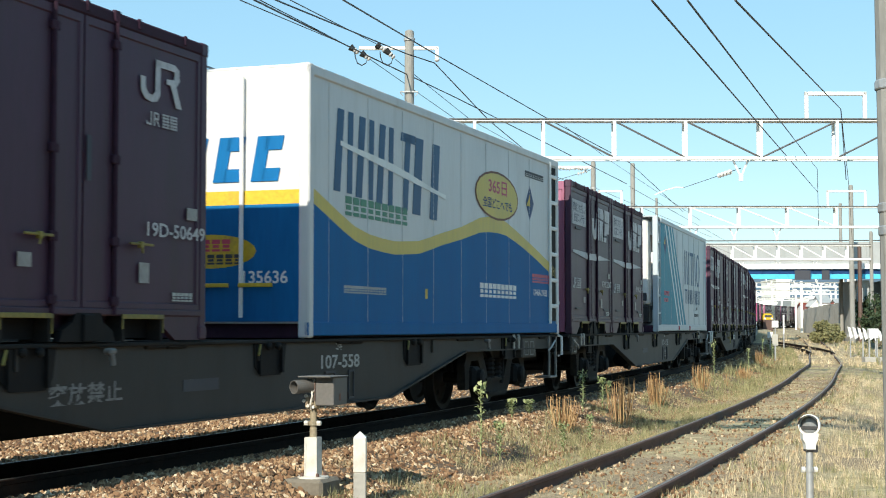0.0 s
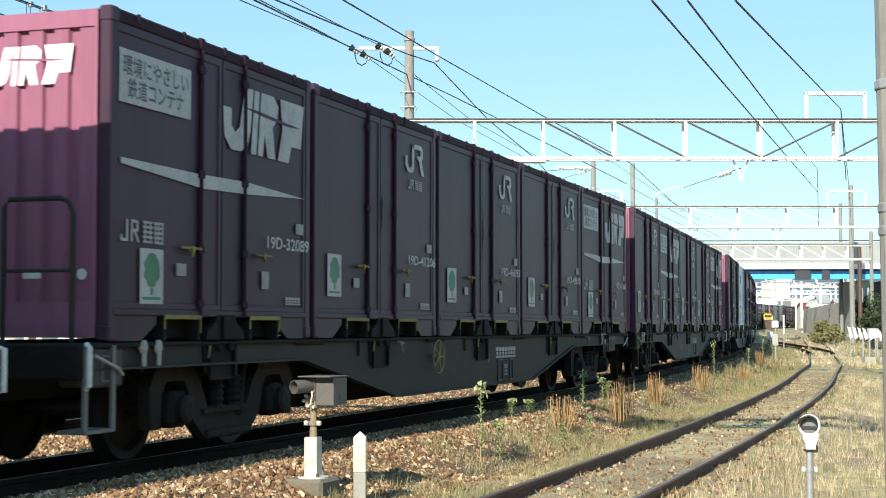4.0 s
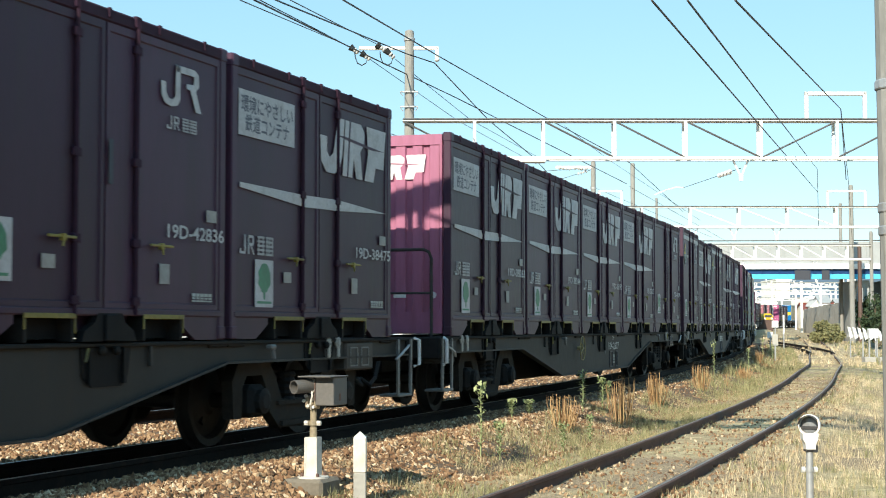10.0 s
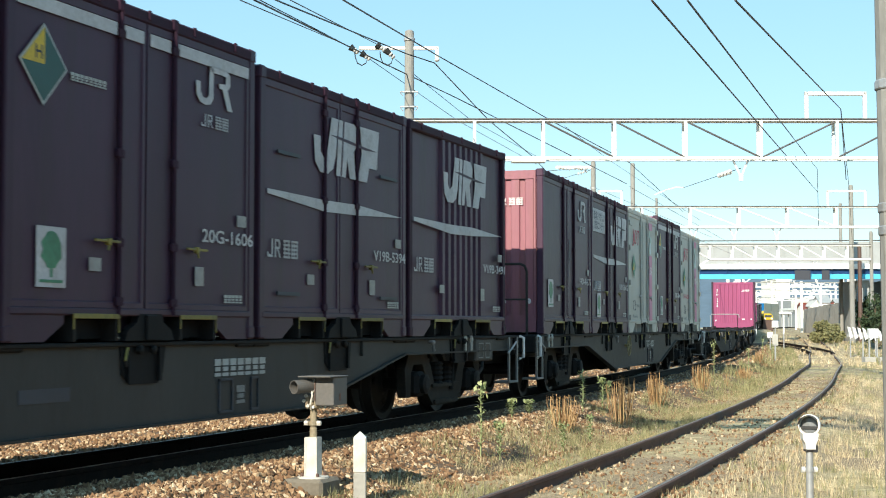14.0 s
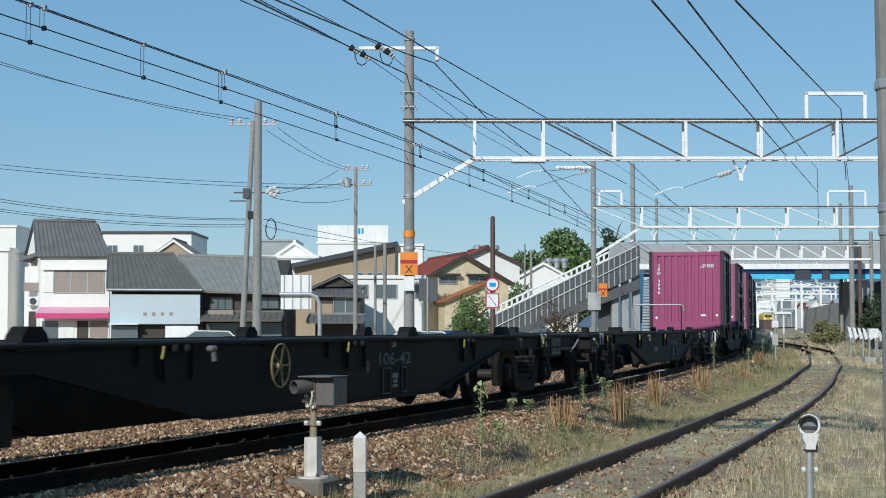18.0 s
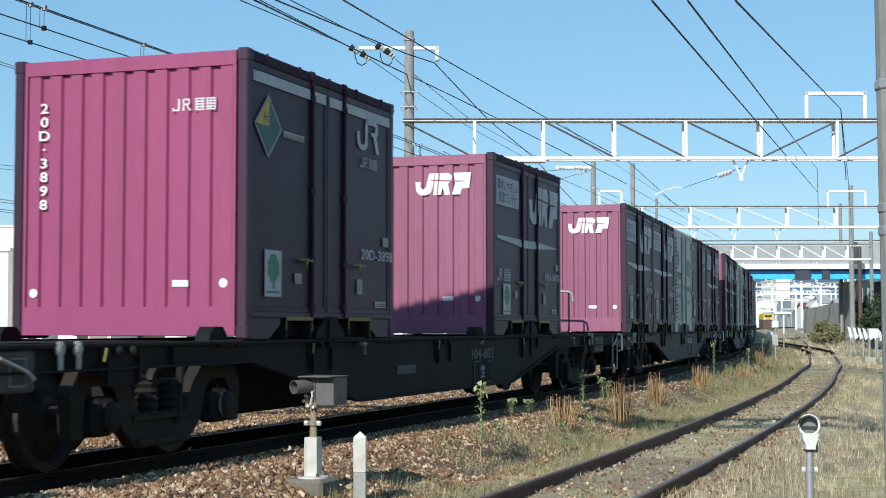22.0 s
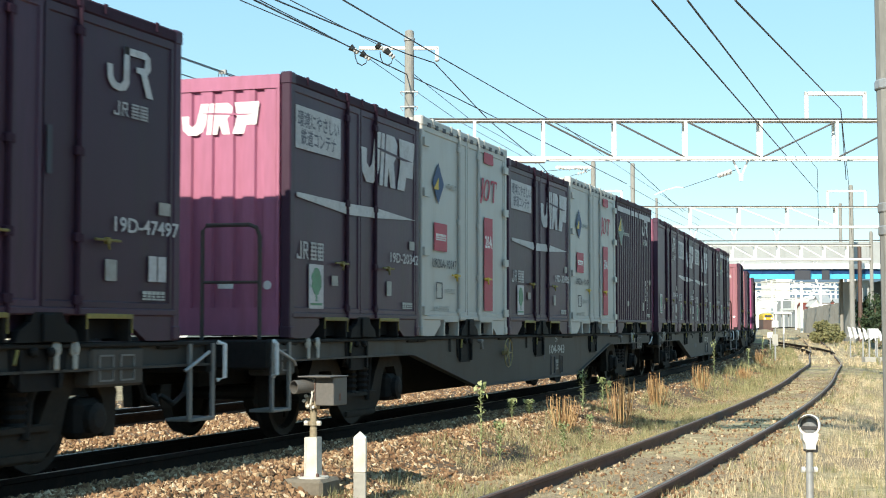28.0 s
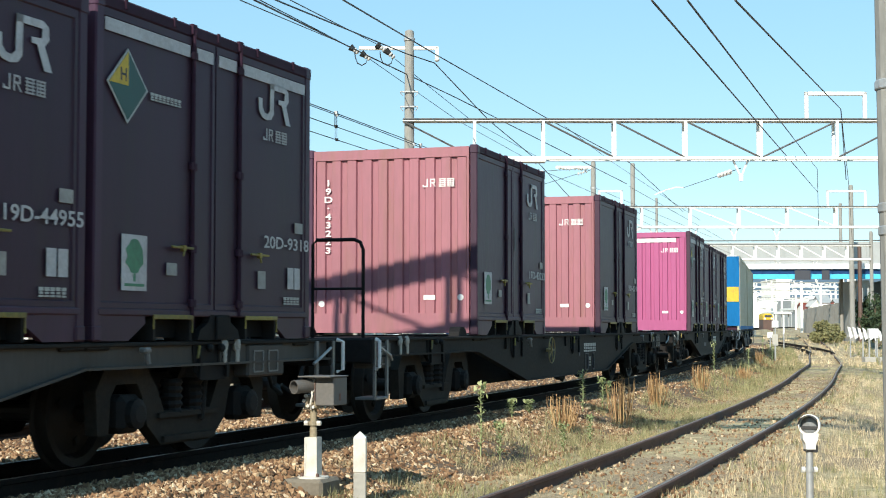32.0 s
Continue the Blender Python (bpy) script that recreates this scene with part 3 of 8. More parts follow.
    end_decal(ob, "notice", "panel", LETTER, 0.55, y + 0.016, 0.5, 0.16, 0.06)
    return ob


def owner_pieces(ob, mat, x, yo, zo):
    """A slanted three-piece mark: a hook, a ring and a cross piece."""
    hook = Shape().prism([(0.02, 0.15), (0.1, 0.15), (0.06, -0.12), (-0.02, -0.2), (-0.1, -0.2), (-0.1, -0.16), (-0.03, -0.14), (0.0, -0.08)], "x", 0, 0.003)
    ring = Shape()
    c = [(math.cos(k * math.pi / 9), math.sin(k * math.pi / 9)) for k in range(19)]
    n = len(c)
    out = [(0.14 * a + 0.03 * b, 0.15 * b) for a, b in c[:-1]]
    inn = [(0.085 * a + 0.03 * b, 0.125 * b) for a, b in c[:-1]]
    n = len(out)
    ring.add([(q, y, z) for q in (0, 0.003) for y, z in out + inn],
             [(2 * n + k, 2 * n + (k + 1) % n, 3 * n + (k + 1) % n, 3 * n + k) for k in range(n)] + [(k, 2 * n + k, 2 * n + (k + 1) % n, (k + 1) % n) for k in range(n)] + [(n + k, n + (k + 1) % n, 3 * n + (k + 1) % n, 3 * n + k) for k in range(n)])
    tee = Shape().prism([(-0.04, -0.15), (0.02, -0.15), (0.055, 0.12), (0.14, 0.12), (0.17, 0.06), (0.17, 0.15), (-0.12, 0.15), (-0.12, 0.07), (-0.08, 0.12), (0.0, 0.12)], "x", 0, 0.003)
    for shape, o in ((hook, -0.3), (ring, -0.05), (tee, 0.27)):
        part("owner_mark", shape, mat, ob, at=Matrix.Translation((x, yo + o, zo)))


def insulated(style, number):
    """Pale 12-foot container of another owner: pink (19-foot mark), red (with red panels), sky (blue cloud band), cool (green plate)."""
    h = 2.6 if style == "red" else 2.5
    length, e = 3.715, 3.715 / 2
    words = {"pink": "cream insulated container with a pink panel and diamond sign", "red": "white insulated container with dark red panels and diamond sign",
             "sky": "pale blue insulated container with a blue cloud band", "cool": "white cool container with green plate and louvred unit"}[style]
    paint = {"pink": CREAM, "red": SHELLWHITE, "sky": PALEBLUE, "cool": CREAM}[style]
    ob = thing("insulated_container", words, "container", TRAIN_GROUP)
    smooth = style == "sky"
    shell(ob, length, h, paint, paint, None, doors=not smooth, rim=DULLYELLOW if smooth else None, handle_mat=GALV if style != "red" else YELLOW, roof=paint, marks=(-0.4, 0.45))
    x = 1.216
    if smooth:
        for side in (-1, 1):
            a, b = sorted((side * 1.16, side * 1.213))
            part("side_wall", Shape().box(a, b, -e + 0.1, e - 0.1, 0.24, h - 0.07, 0.006), paint, ob)
        for y in (-1.02, -0.36, 0.3, 1.3):
            part("panel_seam", flat("panel", GREYLETTER.name, 0.008, h - 0.4, 0.002), GREYLETTER, ob, at=Matrix.Translation((1.213, y, h / 2 + 0.06)))
    for k in (-1, 1) if not smooth else ():
        for z in (0.3, 1.0, 1.7, h - 0.3):
            part("hinge", flat("panel", paint.name, 0.2, 0.1, 0.03), paint, ob, at=Matrix.Translation((x, k * (e - 0.12), z)))
    if style == "sky":
        decal(ob, "blue_band", "panel", SKYBLUE, x, 0.98, 1.3, 0.42, 2.2)
        for k in range(9):
            decal(ob, "cloud", "canopy", WHITE, x + 0.004, 0.98 + 0.1 * math.sin(k * 2.1), 0.75 + k * 0.17, 0.16 + 0.14 * (k % 3 == 1), 0.12)
        owner_pieces(ob, DEEPBLUE, x, -0.95, 1.93)
        d, y = -1.3, 1.3
    elif style == "cool":
        d, y = -1.2, 1.8
        plate = decal(ob, "green_plate", "panel", DARKGREEN, x, 0.98, 1.63, 0.72, 0.4, "green name plate")
        part("plate_oval", flat("disc", LEAFGREEN.name, 0.5, 0.46), LEAFGREEN, plate, at=Matrix.Translation((0.004, 0, 0)))
        decal(ob, "green_stripe", "panel", DARKGREEN, x, 0.85, 1.09, 1.6, 0.12)
        decal(ob, "owner_mark", "bars", INK, x, -1.05, 1.38, 0.95, 0.16)
        on_side(ob, "writing", "COOL CONTAINER", x + 0.004, -0.95, 1.12, 0.1, INK, 1.0)
        grille = part("cooling_grille", flat("panel", GALV.name, 0.34, 2.1, 0.02), GALV, ob, "tall perforated cooling grille", Matrix.Translation((x, -1.66, 1.3)))
        for k in range(20):
            part("louvre", flat("panel", INK.name, 0.2, 0.045, 0.01), INK, grille, at=Matrix.Translation((0.02, 0, -0.95 + k * 0.1)))
    else:
        mat = DECALRED if style == "pink" else REDPANEL
        pink = material_pink() if style == "pink" else REDPANEL
        d, y = (-1.25, 1.35) if style == "pink" else (-1.25, 1.85)
        decal(ob, "red_panel", "panel", pink, x, 0.92, 0.95, 0.4, 1.4 if style == "pink" else 1.25, "upright coloured panel")
        decal(ob, "red_panel", "panel", pink, x, 0.94, h - 0.22, 0.44, 0.15)
        on_side(ob, "writing", "19A" if style == "pink" else "20A", x + 0.006, 0.92, 1.32 if style == "pink" else 1.25, 0.17, LETTER, 0.34)
        zo, yo = (1.95, -1.0) if style == "pink" else (1.95, 0.9)
        owner_pieces(ob, mat, x, yo, zo)
        if style == "pink":
            for k, c in enumerate((PALEGREEN, PALEBLUE, PALEGREEN, PALEGREEN, PALEBLUE)):
                decal(ob, "fruit_mark", "disc", c, x, 0.78 + 0.1 * (k % 3), 1.75 + 0.12 * (k % 4), 0.17, 0.15)
        else:
            tag = decal(ob, "red_panel", "panel", REDPANEL, x, -1.15, 1.2, 0.5, 0.34)
            part("small_print", flat("bars", LETTER.name, 0.4, 0.08), LETTER, tag, at=Matrix.Translation((0.004, 0, 0)))
            for k in range(12):
                part("roof_vent", flat("panel", INK.name, 0.12, 0.05, 0.008), INK, ob, at=Matrix.Translation((x, -1.6 + k * 0.29, h - 0.08)))
    dia = decal(ob, "diamond_sign", "diamond", DEEPBLUE if style != "pink" else GREEN, x + 0.002, d, y, 0.44, 0.5, "dark and gold diamond sign")
    part("diamond_half", flat("diamond_left", YELLOW.name, 0.36, 0.3), YELLOW, dia, at=Matrix.Translation((0.004, 0, -0.08)))
    decal(ob, "small_print", "bars", GREYLETTER, x, d + 0.55, y, 0.4, 0.06)
    if number:
        on_side(ob, "number", number, x + 0.005, -1.0, 0.88, 0.11, INK if style != "pink" else DECALRED, 0.95)
    decal(ob, "notice", "ring", INK, x, -1.2, 0.55, 0.24, 0.2)
    decal(ob, "small_print", "bars", GREYLETTER, x, -0.75, 0.55, 0.4, 0.06)
    decal(ob, "small_print", "bars", GREYLETTER, x, -1.1, 0.33, 0.6, 0.07)
    return ob


@lru_cache(maxsize=None)
def material_pink():
    return material("pink_print", (0.6, 0.2, 0.34), 0.5, vary=0.1)


def long_shell(ob, length, h, top, trim):
    """Flat-sided long container with edge rails."""
    e, s = length / 2, Shape()
    s.box(-1.2, 1.2, -e + 0.02, e - 0.02, 0.14, h - 0.02, 0.01)
    part("body", s, top, ob)
    part("roof", Shape().box(-1.19, 1.19, -e + 0.03, e - 0.03, h - 0.02, h + 0.01, 0.01), WHITE, ob)
    for side in (-1, 1):
        x0, x1 = sorted((side * 1.17, side * 1.222))
        part("bottom_rail", Shape().box(x0, x1, -e, e, 0.02, 0.16, 0.01), trim, ob)
        part("top_rail", Shape().box(x0, x1, -e, e, h - 0.1, h + 0.005, 0.012), top, ob)
        for y in (-e + 0.06, e - 0.06):
            part("corner_post", Shape().box(side * 1.165 - 0.06, side * 1.165 + 0.06, y - 0.06, y + 0.06, 0, h + 0.012, 0.015), top, ob)
    part("underframe", Shape().box(-1.1, 1.1, -e + 0.1, e - 0.1, 0.0, 0.15), DARKTRIM, ob)
    for k in range(9):
        y = -e + (k + 0.5) * length / 9
        part("panel_seam", flat("panel", top.name, 0.012, h - 0.28, 0.006), top, ob, at=Matrix.Translation((1.2, y, h / 2 + 0.02)))


def wave(y0, y1, low, high, mat, ob, name, x):
    """A band between two curves of (y) along the side."""
    n = 24
    ys = [y0 + (y1 - y0) * i / n for i in range(n + 1)]
    s = Shape()
    s.prism([(y, low(y)) for y in ys] + [(y, high(y)) for y in reversed(ys)], "x", x, x + 0.003)
    return part(name, s, mat, ob)


def stroke(y0, z0, y1, z1, w, s, x=0.0):
    return s.prism([(y0 - w / 2, z0), (y0 + w / 2, z0), (y1 + w / 2, z1), (y1 - w / 2, z1)], "x", x, x + 0.003)


def oval(y, z, a, b, w, s, x=0.0):
    c = [(math.cos(k * math.pi / 12), math.sin(k * math.pi / 12)) for k in range(25)]
    for (p, q), (p2, q2) in zip(c, c[1:]):
        s.prism([(y + a * p, z + b * q), (y + a * p2, z + b * q2), (y + (a - w) * p2, z + (b - w * 0.5) * q2), (y + (a - w) * p, z + (b - w * 0.5) * q)], "x", x, x + 0.003)
    return s


def mark(ob, mat, x, kind, y, z0, z1, w, t, lean=0.0):
    """One plain block of an owner's mark: 0 two uprights, 1 an upright, 2 an upright with a bar on top, 3 a ring."""
    s = Shape()
    if kind == 3:
        oval(y + w / 2, (z0 + z1) / 2, w / 2 + 0.03, (z1 - z0) / 2 + 0.02, t, s)
    elif kind == 2:
        stroke(y + w / 2, z0, y + w / 2, z1, t, s)
        s.box(0, 0.003, y - 0.02, y + w + 0.02, z1 - t * 0.6, z1)
    else:
        stroke(y, z0, y, z1, t, s)
        if kind == 0:
            stroke(y + w, z0, y + w * 0.8, z1, t * 0.8, s)
    s.v = [(p + x, q + lean * (r - z0), r) for p, q, r in s.v]
    part("owner_mark", s, mat, ob)


OVALRIM = material("brown_red_print", (0.16, 0.06, 0.03), 0.6, vary=0.2)


def wave_container():
    h, length = 2.7, 9.41
    ob = thing("long_container", "long white and blue container with yellow wave stripe", "container", TRAIN_GROUP)
    long_shell(ob, length, h, WAVEWHITE, BLUE)
    e, x = length / 2, 1.203

    knots = ((-4.8, 1.4), (-4.2, 1.22), (-3.6, 1.03), (-3.0, 0.94), (-2.3, 0.92), (-1.5, 0.97), (-0.8, 1.1), (0.0, 1.22), (0.8, 1.36), (1.4, 1.4), (2.0, 1.38), (2.7, 1.27), (3.4, 1.13), (4.2, 0.95), (4.8, 0.82))

    def edge(y):
        for (a, za), (b, zb) in zip(knots, knots[1:]):
            if y <= b:
                k = (y - a) / (b - a)
                return za + (zb - za) * k
        return knots[-1][1]
    wave(-e + 0.03, e - 0.03, lambda y: 0.16, edge, BLUE, ob, "blue_field", x)
    wave(-e + 0.03, e - 0.03, edge, lambda y: edge(y) + 0.15 + 0.06 * math.exp(-(y - 1.3) ** 2), WAVEYELLOW, ob, "yellow_wave", x + 0.001)
    for i, kind in enumerate((0, 0, 0, 2, 1, 1)):
        mark(ob, OWNERBLUE, x, kind, -3.98 + i * 0.585, 1.5 - 0.02 * i, 2.36 - 0.008 * i, 0.33 if kind != 2 else 0.42, 0.17 if kind != 1 else 0.26, 0.12)
    wave(-3.9, -0.6, lambda y: 1.98 - 0.09 * (y + 3.9), lambda y: 2.05 - 0.09 * (y + 3.9) + 0.02 * math.sin(y * 2), WHITE, ob, "emblem_swoosh", x + 0.004)
    decal(ob, "owner_mark", "bars", GREEN, x, -2.85, 1.37, 1.85, 0.2)
    rim = decal(ob, "oval_rim", "disc", OVALRIM, x + 0.002, 1.55, 1.9, 1.98, 0.67)
    oval = decal(ob, "oval_sign", "disc", WAVEYELLOW, x + 0.004, 1.55, 1.9, 1.9, 0.61, "yellow oval sign with brown-red rim")
    on_side(oval, "writing", "365日", 0.006, 0, 0.12, 0.2, DECALRED, 0.85)
    on_side(oval, "writing", "全国どこへでも", 0.006, 0, -0.11, 0.15, DEEPBLUE, 1.35)
    dia = decal(ob, "diamond_sign", "diamond", DEEPBLUE, x, 3.15, 1.93, 0.42, 0.5)
    part("diamond_half", flat("diamond_left", YELLOW.name, 0.36, 0.36), YELLOW, dia, at=Matrix.Translation((0.004, 0, -0.05)))
    decal(ob, "small_print", "bars", INK, x, 3.4, 2.35, 1.0, 0.09)
    # flat dark panel stands for the shade inside the open ladder frame
    part("end_recess", Shape().box(1.2, 1.207, e - 0.46, e - 0.1, 0.2, h - 0.12), WAGONDARK, ob, "flat dark panel painted as the shaded rear recess")
    part("ladder_post", Shape().box(1.2, 1.235, e - 0.52, e - 0.44, 0.16, h - 0.05, 0.01), WHITE, ob)
    for k in range(6):
        part("ladder_rung", Shape().box(1.205, 1.23, e - 0.45, e - 0.08, 0.4 + k * 0.4, 0.46 + k * 0.4, 0.01), WHITE, ob)
    decal(ob, "owner_mark", "bars", LETTER, x + 0.003, 1.6, 0.6, 1.7, 0.19)
    on_side(ob, "number", "UF46A-39583", x + 0.006, 3.7, 0.62, 0.1, LETTER, 0.75)
    decal(ob, "small_print", "bars", DECALRED, x + 0.003, 3.75, 0.83, 1.0, 0.13)
    decal(ob, "small_print", "bars", GREYLETTER, x + 0.003, -3.2, 0.5, 1.2, 0.08)
    decal(ob, "notice", "panel", YELLOW, x + 0.003, -1.3, 0.5, 0.08, 0.12)
    # the painted front end
    y = -e + 0.012
    for name, z0, z1, mat in (("blue_field", 0.16, 1.32, BLUE), ("yellow_band", 1.32, 1.46, YELLOW)):
        part(name, Shape().box(-1.19, 1.19, y - 0.006, y, z0, z1), mat, ob)
    for i in range(5):
        s = Shape()
        c = -1.1 + i * 0.42
        s.prism([(c, 1.55), (c + 0.14, 1.55), (c + 0.22, 2.0), (c + 0.08, 2.0)], "y", y - 0.006, y)
        s.prism([(c + 0.15, 1.86), (c + 0.34, 1.86), (c + 0.37, 2.0), (c + 0.18, 2.0)], "y", y - 0.006, y)
        s.prism([(c + 0.12, 1.55), (c + 0.3, 1.55), (c + 0.325, 1.68), (c + 0.14, 1.68)], "y", y - 0.006, y)
        part("owner_mark", s, BLUE, ob)
    end_decal(ob, "oval_sign", "disc", YELLOW, 0.15, y - 0.006, 0.86, 1.0, 0.34)
    end_decal(ob, "small_print", "bars", DECALRED, 0.15, y - 0.01, 0.92, 0.45, 0.12)
    end_decal(ob, "small_print", "bars", INK, 0.15, y - 0.01, 0.78, 0.7, 0.1)
    on_end(ob, "number", "135636", 0.75, y - 0.008, 0.6, 0.13, LETTER)
    for xx in (-0.5, 0.02, 0.5):
        bar = part("locking_bar", Shape().tube([(xx, y - 0.04, 0.2), (xx, y - 0.04, h - 0.1)], 0.022), WHITE, ob)
        part("handle", Shape().box(xx - 0.02, xx + 0.35, y - 0.07, y - 0.045, 0.5, 0.54, 0.005), YELLOW, bar)
    # the ladder frame behind
    for xx in (0.55, 1.16):
        part("ladder_rail", Shape().box(xx - 0.04, xx + 0.04, e + 0.02, e + 0.1, 0.0, h + 0.02, 0.01), WHITE, ob)
    for k in range(6):
        part("ladder_rung", Shape().box(0.55, 1.2, e + 0.03, e + 0.08, 0.25 + k * 0.43, 0.31 + k * 0.43, 0.01), WHITE, ob)
    return ob


def teal_container():
    h, length = 2.6, 9.41
    ob = thing("refrigerated_container", "teal and white refrigerated container with a cooling unit", "container", TRAIN_GROUP)
    e, s = length / 2, Shape()
    s.box(-1.2, 1.2, -e + 0.62, e - 0.02, 0.14, h - 0.02, 0.01)
    part("body", s, REEFERWHITE, ob)
    part("roof", Shape().box(-1.19, 1.19, -e + 0.02, e - 0.03, h - 0.02, h + 0.01, 0.01), REEFERWHITE, ob)
    part("underframe", Shape().box(-1.1, 1.1, -e + 0.05, e - 0.1, 0.0, 0.15), DARKTRIM, ob)
    x = 1.203
    for side in (-1, 1):
        x0, x1 = sorted((side * 1.17, side * 1.222))
        part("bottom_rail", Shape().box(x0, x1, -e, e, 0.02, 0.16, 0.01), REEFERWHITE, ob)
        part("top_rail", Shape().box(x0, x1, -e + 0.6, e, h - 0.1, h + 0.005, 0.012), REEFERWHITE, ob)
        for y in (-e + 0.06, e - 0.06):
            part("corner_post", Shape().box(side * 1.165 - 0.06, side * 1.165 + 0.06, y - 0.06, y + 0.06, 0, h + 0.012, 0.015), REEFERWHITE, ob)
        for k in range(6):
            part("ladder_rung", Shape().box(min(side * 1.13, side * 1.19), max(side * 1.13, side * 1.19), -e + 0.12, -e + 0.62, 0.4 + k * 0.4, 0.45 + k * 0.4, 0.01), REEFERWHITE, ob)
    for k in range(8):
        part("panel_seam", flat("panel", REEFERWHITE.name, 0.012, h - 0.28, 0.007), WHITE, ob, at=Matrix.Translation((1.2, -e + 1.2 + k * 1.1, h / 2 + 0.02)))
    part("teal_field", Shape().prism([(-e + 0.64, 0.17), (0.32, 0.17), (-2.05, h - 0.11), (-e + 0.64, h - 0.11)], "x", x, x + 0.003), TEAL, ob)
    for k, w in ((-1.25, 0.17), (-0.72, 0.17), (-0.22, 0.13)):
        part("white_stripe", Shape().prism([(k, 0.17), (k + w, 0.17), (k + w - 2.2, h - 0.11), (k - 2.2, h - 0.11)], "x", x + 0.003, x + 0.006), PALEBLUE, ob)
    # the owner's name as plain blocks
    for kind, y, w in ((0, 0.2, 0.45), (1, 0.96, 0.1), (2, 1.2, 0.54), (0, 1.85, 0.5), (3, 2.55, 0.72)):
        mark(ob, OWNERBLUE, x, kind, y, 1.2, 2.06, w, 0.15)
    for i, kind in enumerate((2, 0, 0, 0, 1, 0, 3, 0, 2)):
        mark(ob, OWNERBLUE, x, kind, 0.18 + i * 0.36, 0.71, 1.08, 0.26, 0.07)
    dia = decal(ob, "diamond_sign", "diamond", DEEPBLUE, x + 0.004, -3.41, 2.03, 0.5, 0.46)
    part("diamond_half", flat("diamond_left", YELLOW.name, 0.4, 0.34), YELLOW, dia, at=Matrix.Translation((0.004, 0, 0)))
    decal(ob, "small_print", "bars", DECALRED, x + 0.004, -3.2, 0.9, 0.9, 0.1)
    decal(ob, "small_print", "bars", DECALRED, x + 0.004, -3.3, 0.74, 0.7, 0.08)
    decal(ob, "small_print", "bars", INK, x, 2.5, 0.42, 0.9, 0.07)
    decal(ob, "small_print", "bars", INK, x, 2.55, 0.6, 0.3, 0.07)
    for y in (-1.2, 0.9):
        part("marker_lamp", Shape().box(1.21, 1.24, y - 0.05, y + 0.05, 0.04, 0.14, 0.01), REDPANEL, ob)
    # the cooling unit in the recess of the front end
    unit = part("cooling_unit", Shape().box(-1.05, 0.98, -e + 0.14, -e + 0.62, 0.62, h - 0.05, 0.05), WHITE, ob, "white cooling unit with a dark rounded grille")
    yf = -e + 0.14
    rim = [(-0.86, 1.42), (-0.78, 1.34), (0.7, 1.34), (0.78, 1.42), (0.78, 2.3), (0.68, 2.42), (-0.76, 2.42), (-0.86, 2.3)]
    part("grille_frame", Shape().prism(rim, "y", yf - 0.03, yf), INK, unit)
    part("grille", Shape().prism([(a * 0.94, (b - 1.88) * 0.93 + 1.88) for a, b in rim], "y", yf - 0.045, yf - 0.03), WAGONDARK, unit)
    for k in range(5):
        part("grille_slat", Shape().box(-0.76, 0.7, yf - 0.085, yf - 0.045, 1.44 + k * 0.195, 1.49 + k * 0.195, 0.012), GREYPAINT, unit)
    part("hatch", Shape().box(-0.98, 0.12, yf - 0.015, yf, 0.7, 1.27, 0.03), WHITE, unit)
    part("hatch", Shape().box(0.18, 0.92, yf - 0.015, yf, 0.98, 1.27, 0.03), WHITE, unit)
    part("control_box", Shape().box(0.4, 0.78, yf - 0.03, yf, 0.68, 0.9, 0.02), INK, unit)
    part("control_screen", Shape().box(0.86, 0.95, yf - 0.03, yf, 0.7, 0.88, 0.02), INK, unit)
    end_decal(unit, "number", "bars", INK, -0.5, yf - 0.02, 1.12, 0.3, 0.12)
    end_decal(unit, "owner_mark", "bars", DEEPBLUE, -0.3, yf - 0.004, 2.47, 0.9, 0.06)
    part("drip_tray", Shape().box(-1.05, 1.0, -e + 0.1, -e + 0.62, 0.2, 0.6, 0.03), BLACK, ob, "dark lower tray below the cooling unit")
    part("fuel_pipe", Shape().tube([(1.05, -e + 0.36, 0.5), (1.08, -e + 0.38, 1.5), (1.02, -e + 0.42, 2.2)], 0.03, 8).tube([(1.12, -e + 0.5, 0.4), (1.1, -e + 0.46, 1.9)], 0.02, 6), BLACK, ob)
    part("valve_box", Shape().box(1.02, 1.18, -e + 0.3, -e + 0.5, 1.55, 1.8, 0.02), WHITE, ob)
    return ob


GREYPAINT = material("dark_grey_slat_paint", (0.16, 0.16, 0.16), 0.5, vary=0.15)
OWNERBLUE = material("mid_blue_paint", (0.012, 0.085, 0.19), 0.5, vary=0.12, spec=0.25)


def blue_container():
    ob = thing("blue_container", "long pale grey container with blue ends and a yellow panel", "container", TRAIN_GROUP)
    long_shell(ob, 9.41, 2.73, GREYGREEN, BLUE)
    part("blue_end", Shape().box(-1.2, 1.2, -4.715, -4.69, 0.16, 2.71), BLUE, ob)
    for k in range(7):
        part("end_rib", Shape().box(-0.96 + k * 0.32 - 0.04, -0.96 + k * 0.32 + 0.04, -4.73, -4.715, 0.3, 2.6), BLUE, ob)
    end_decal(ob, "yellow_panel", "panel", YELLOW, 0.75, -4.733, 1.32, 0.85, 0.54)
    return ob


GREYGREEN = material("pale_greenish_grey_paint", (0.36, 0.36, 0.28), 0.5, vary=0.1, stretch=STREAK, grime=(0.24, 0.22, 0.16), amount=0.4)


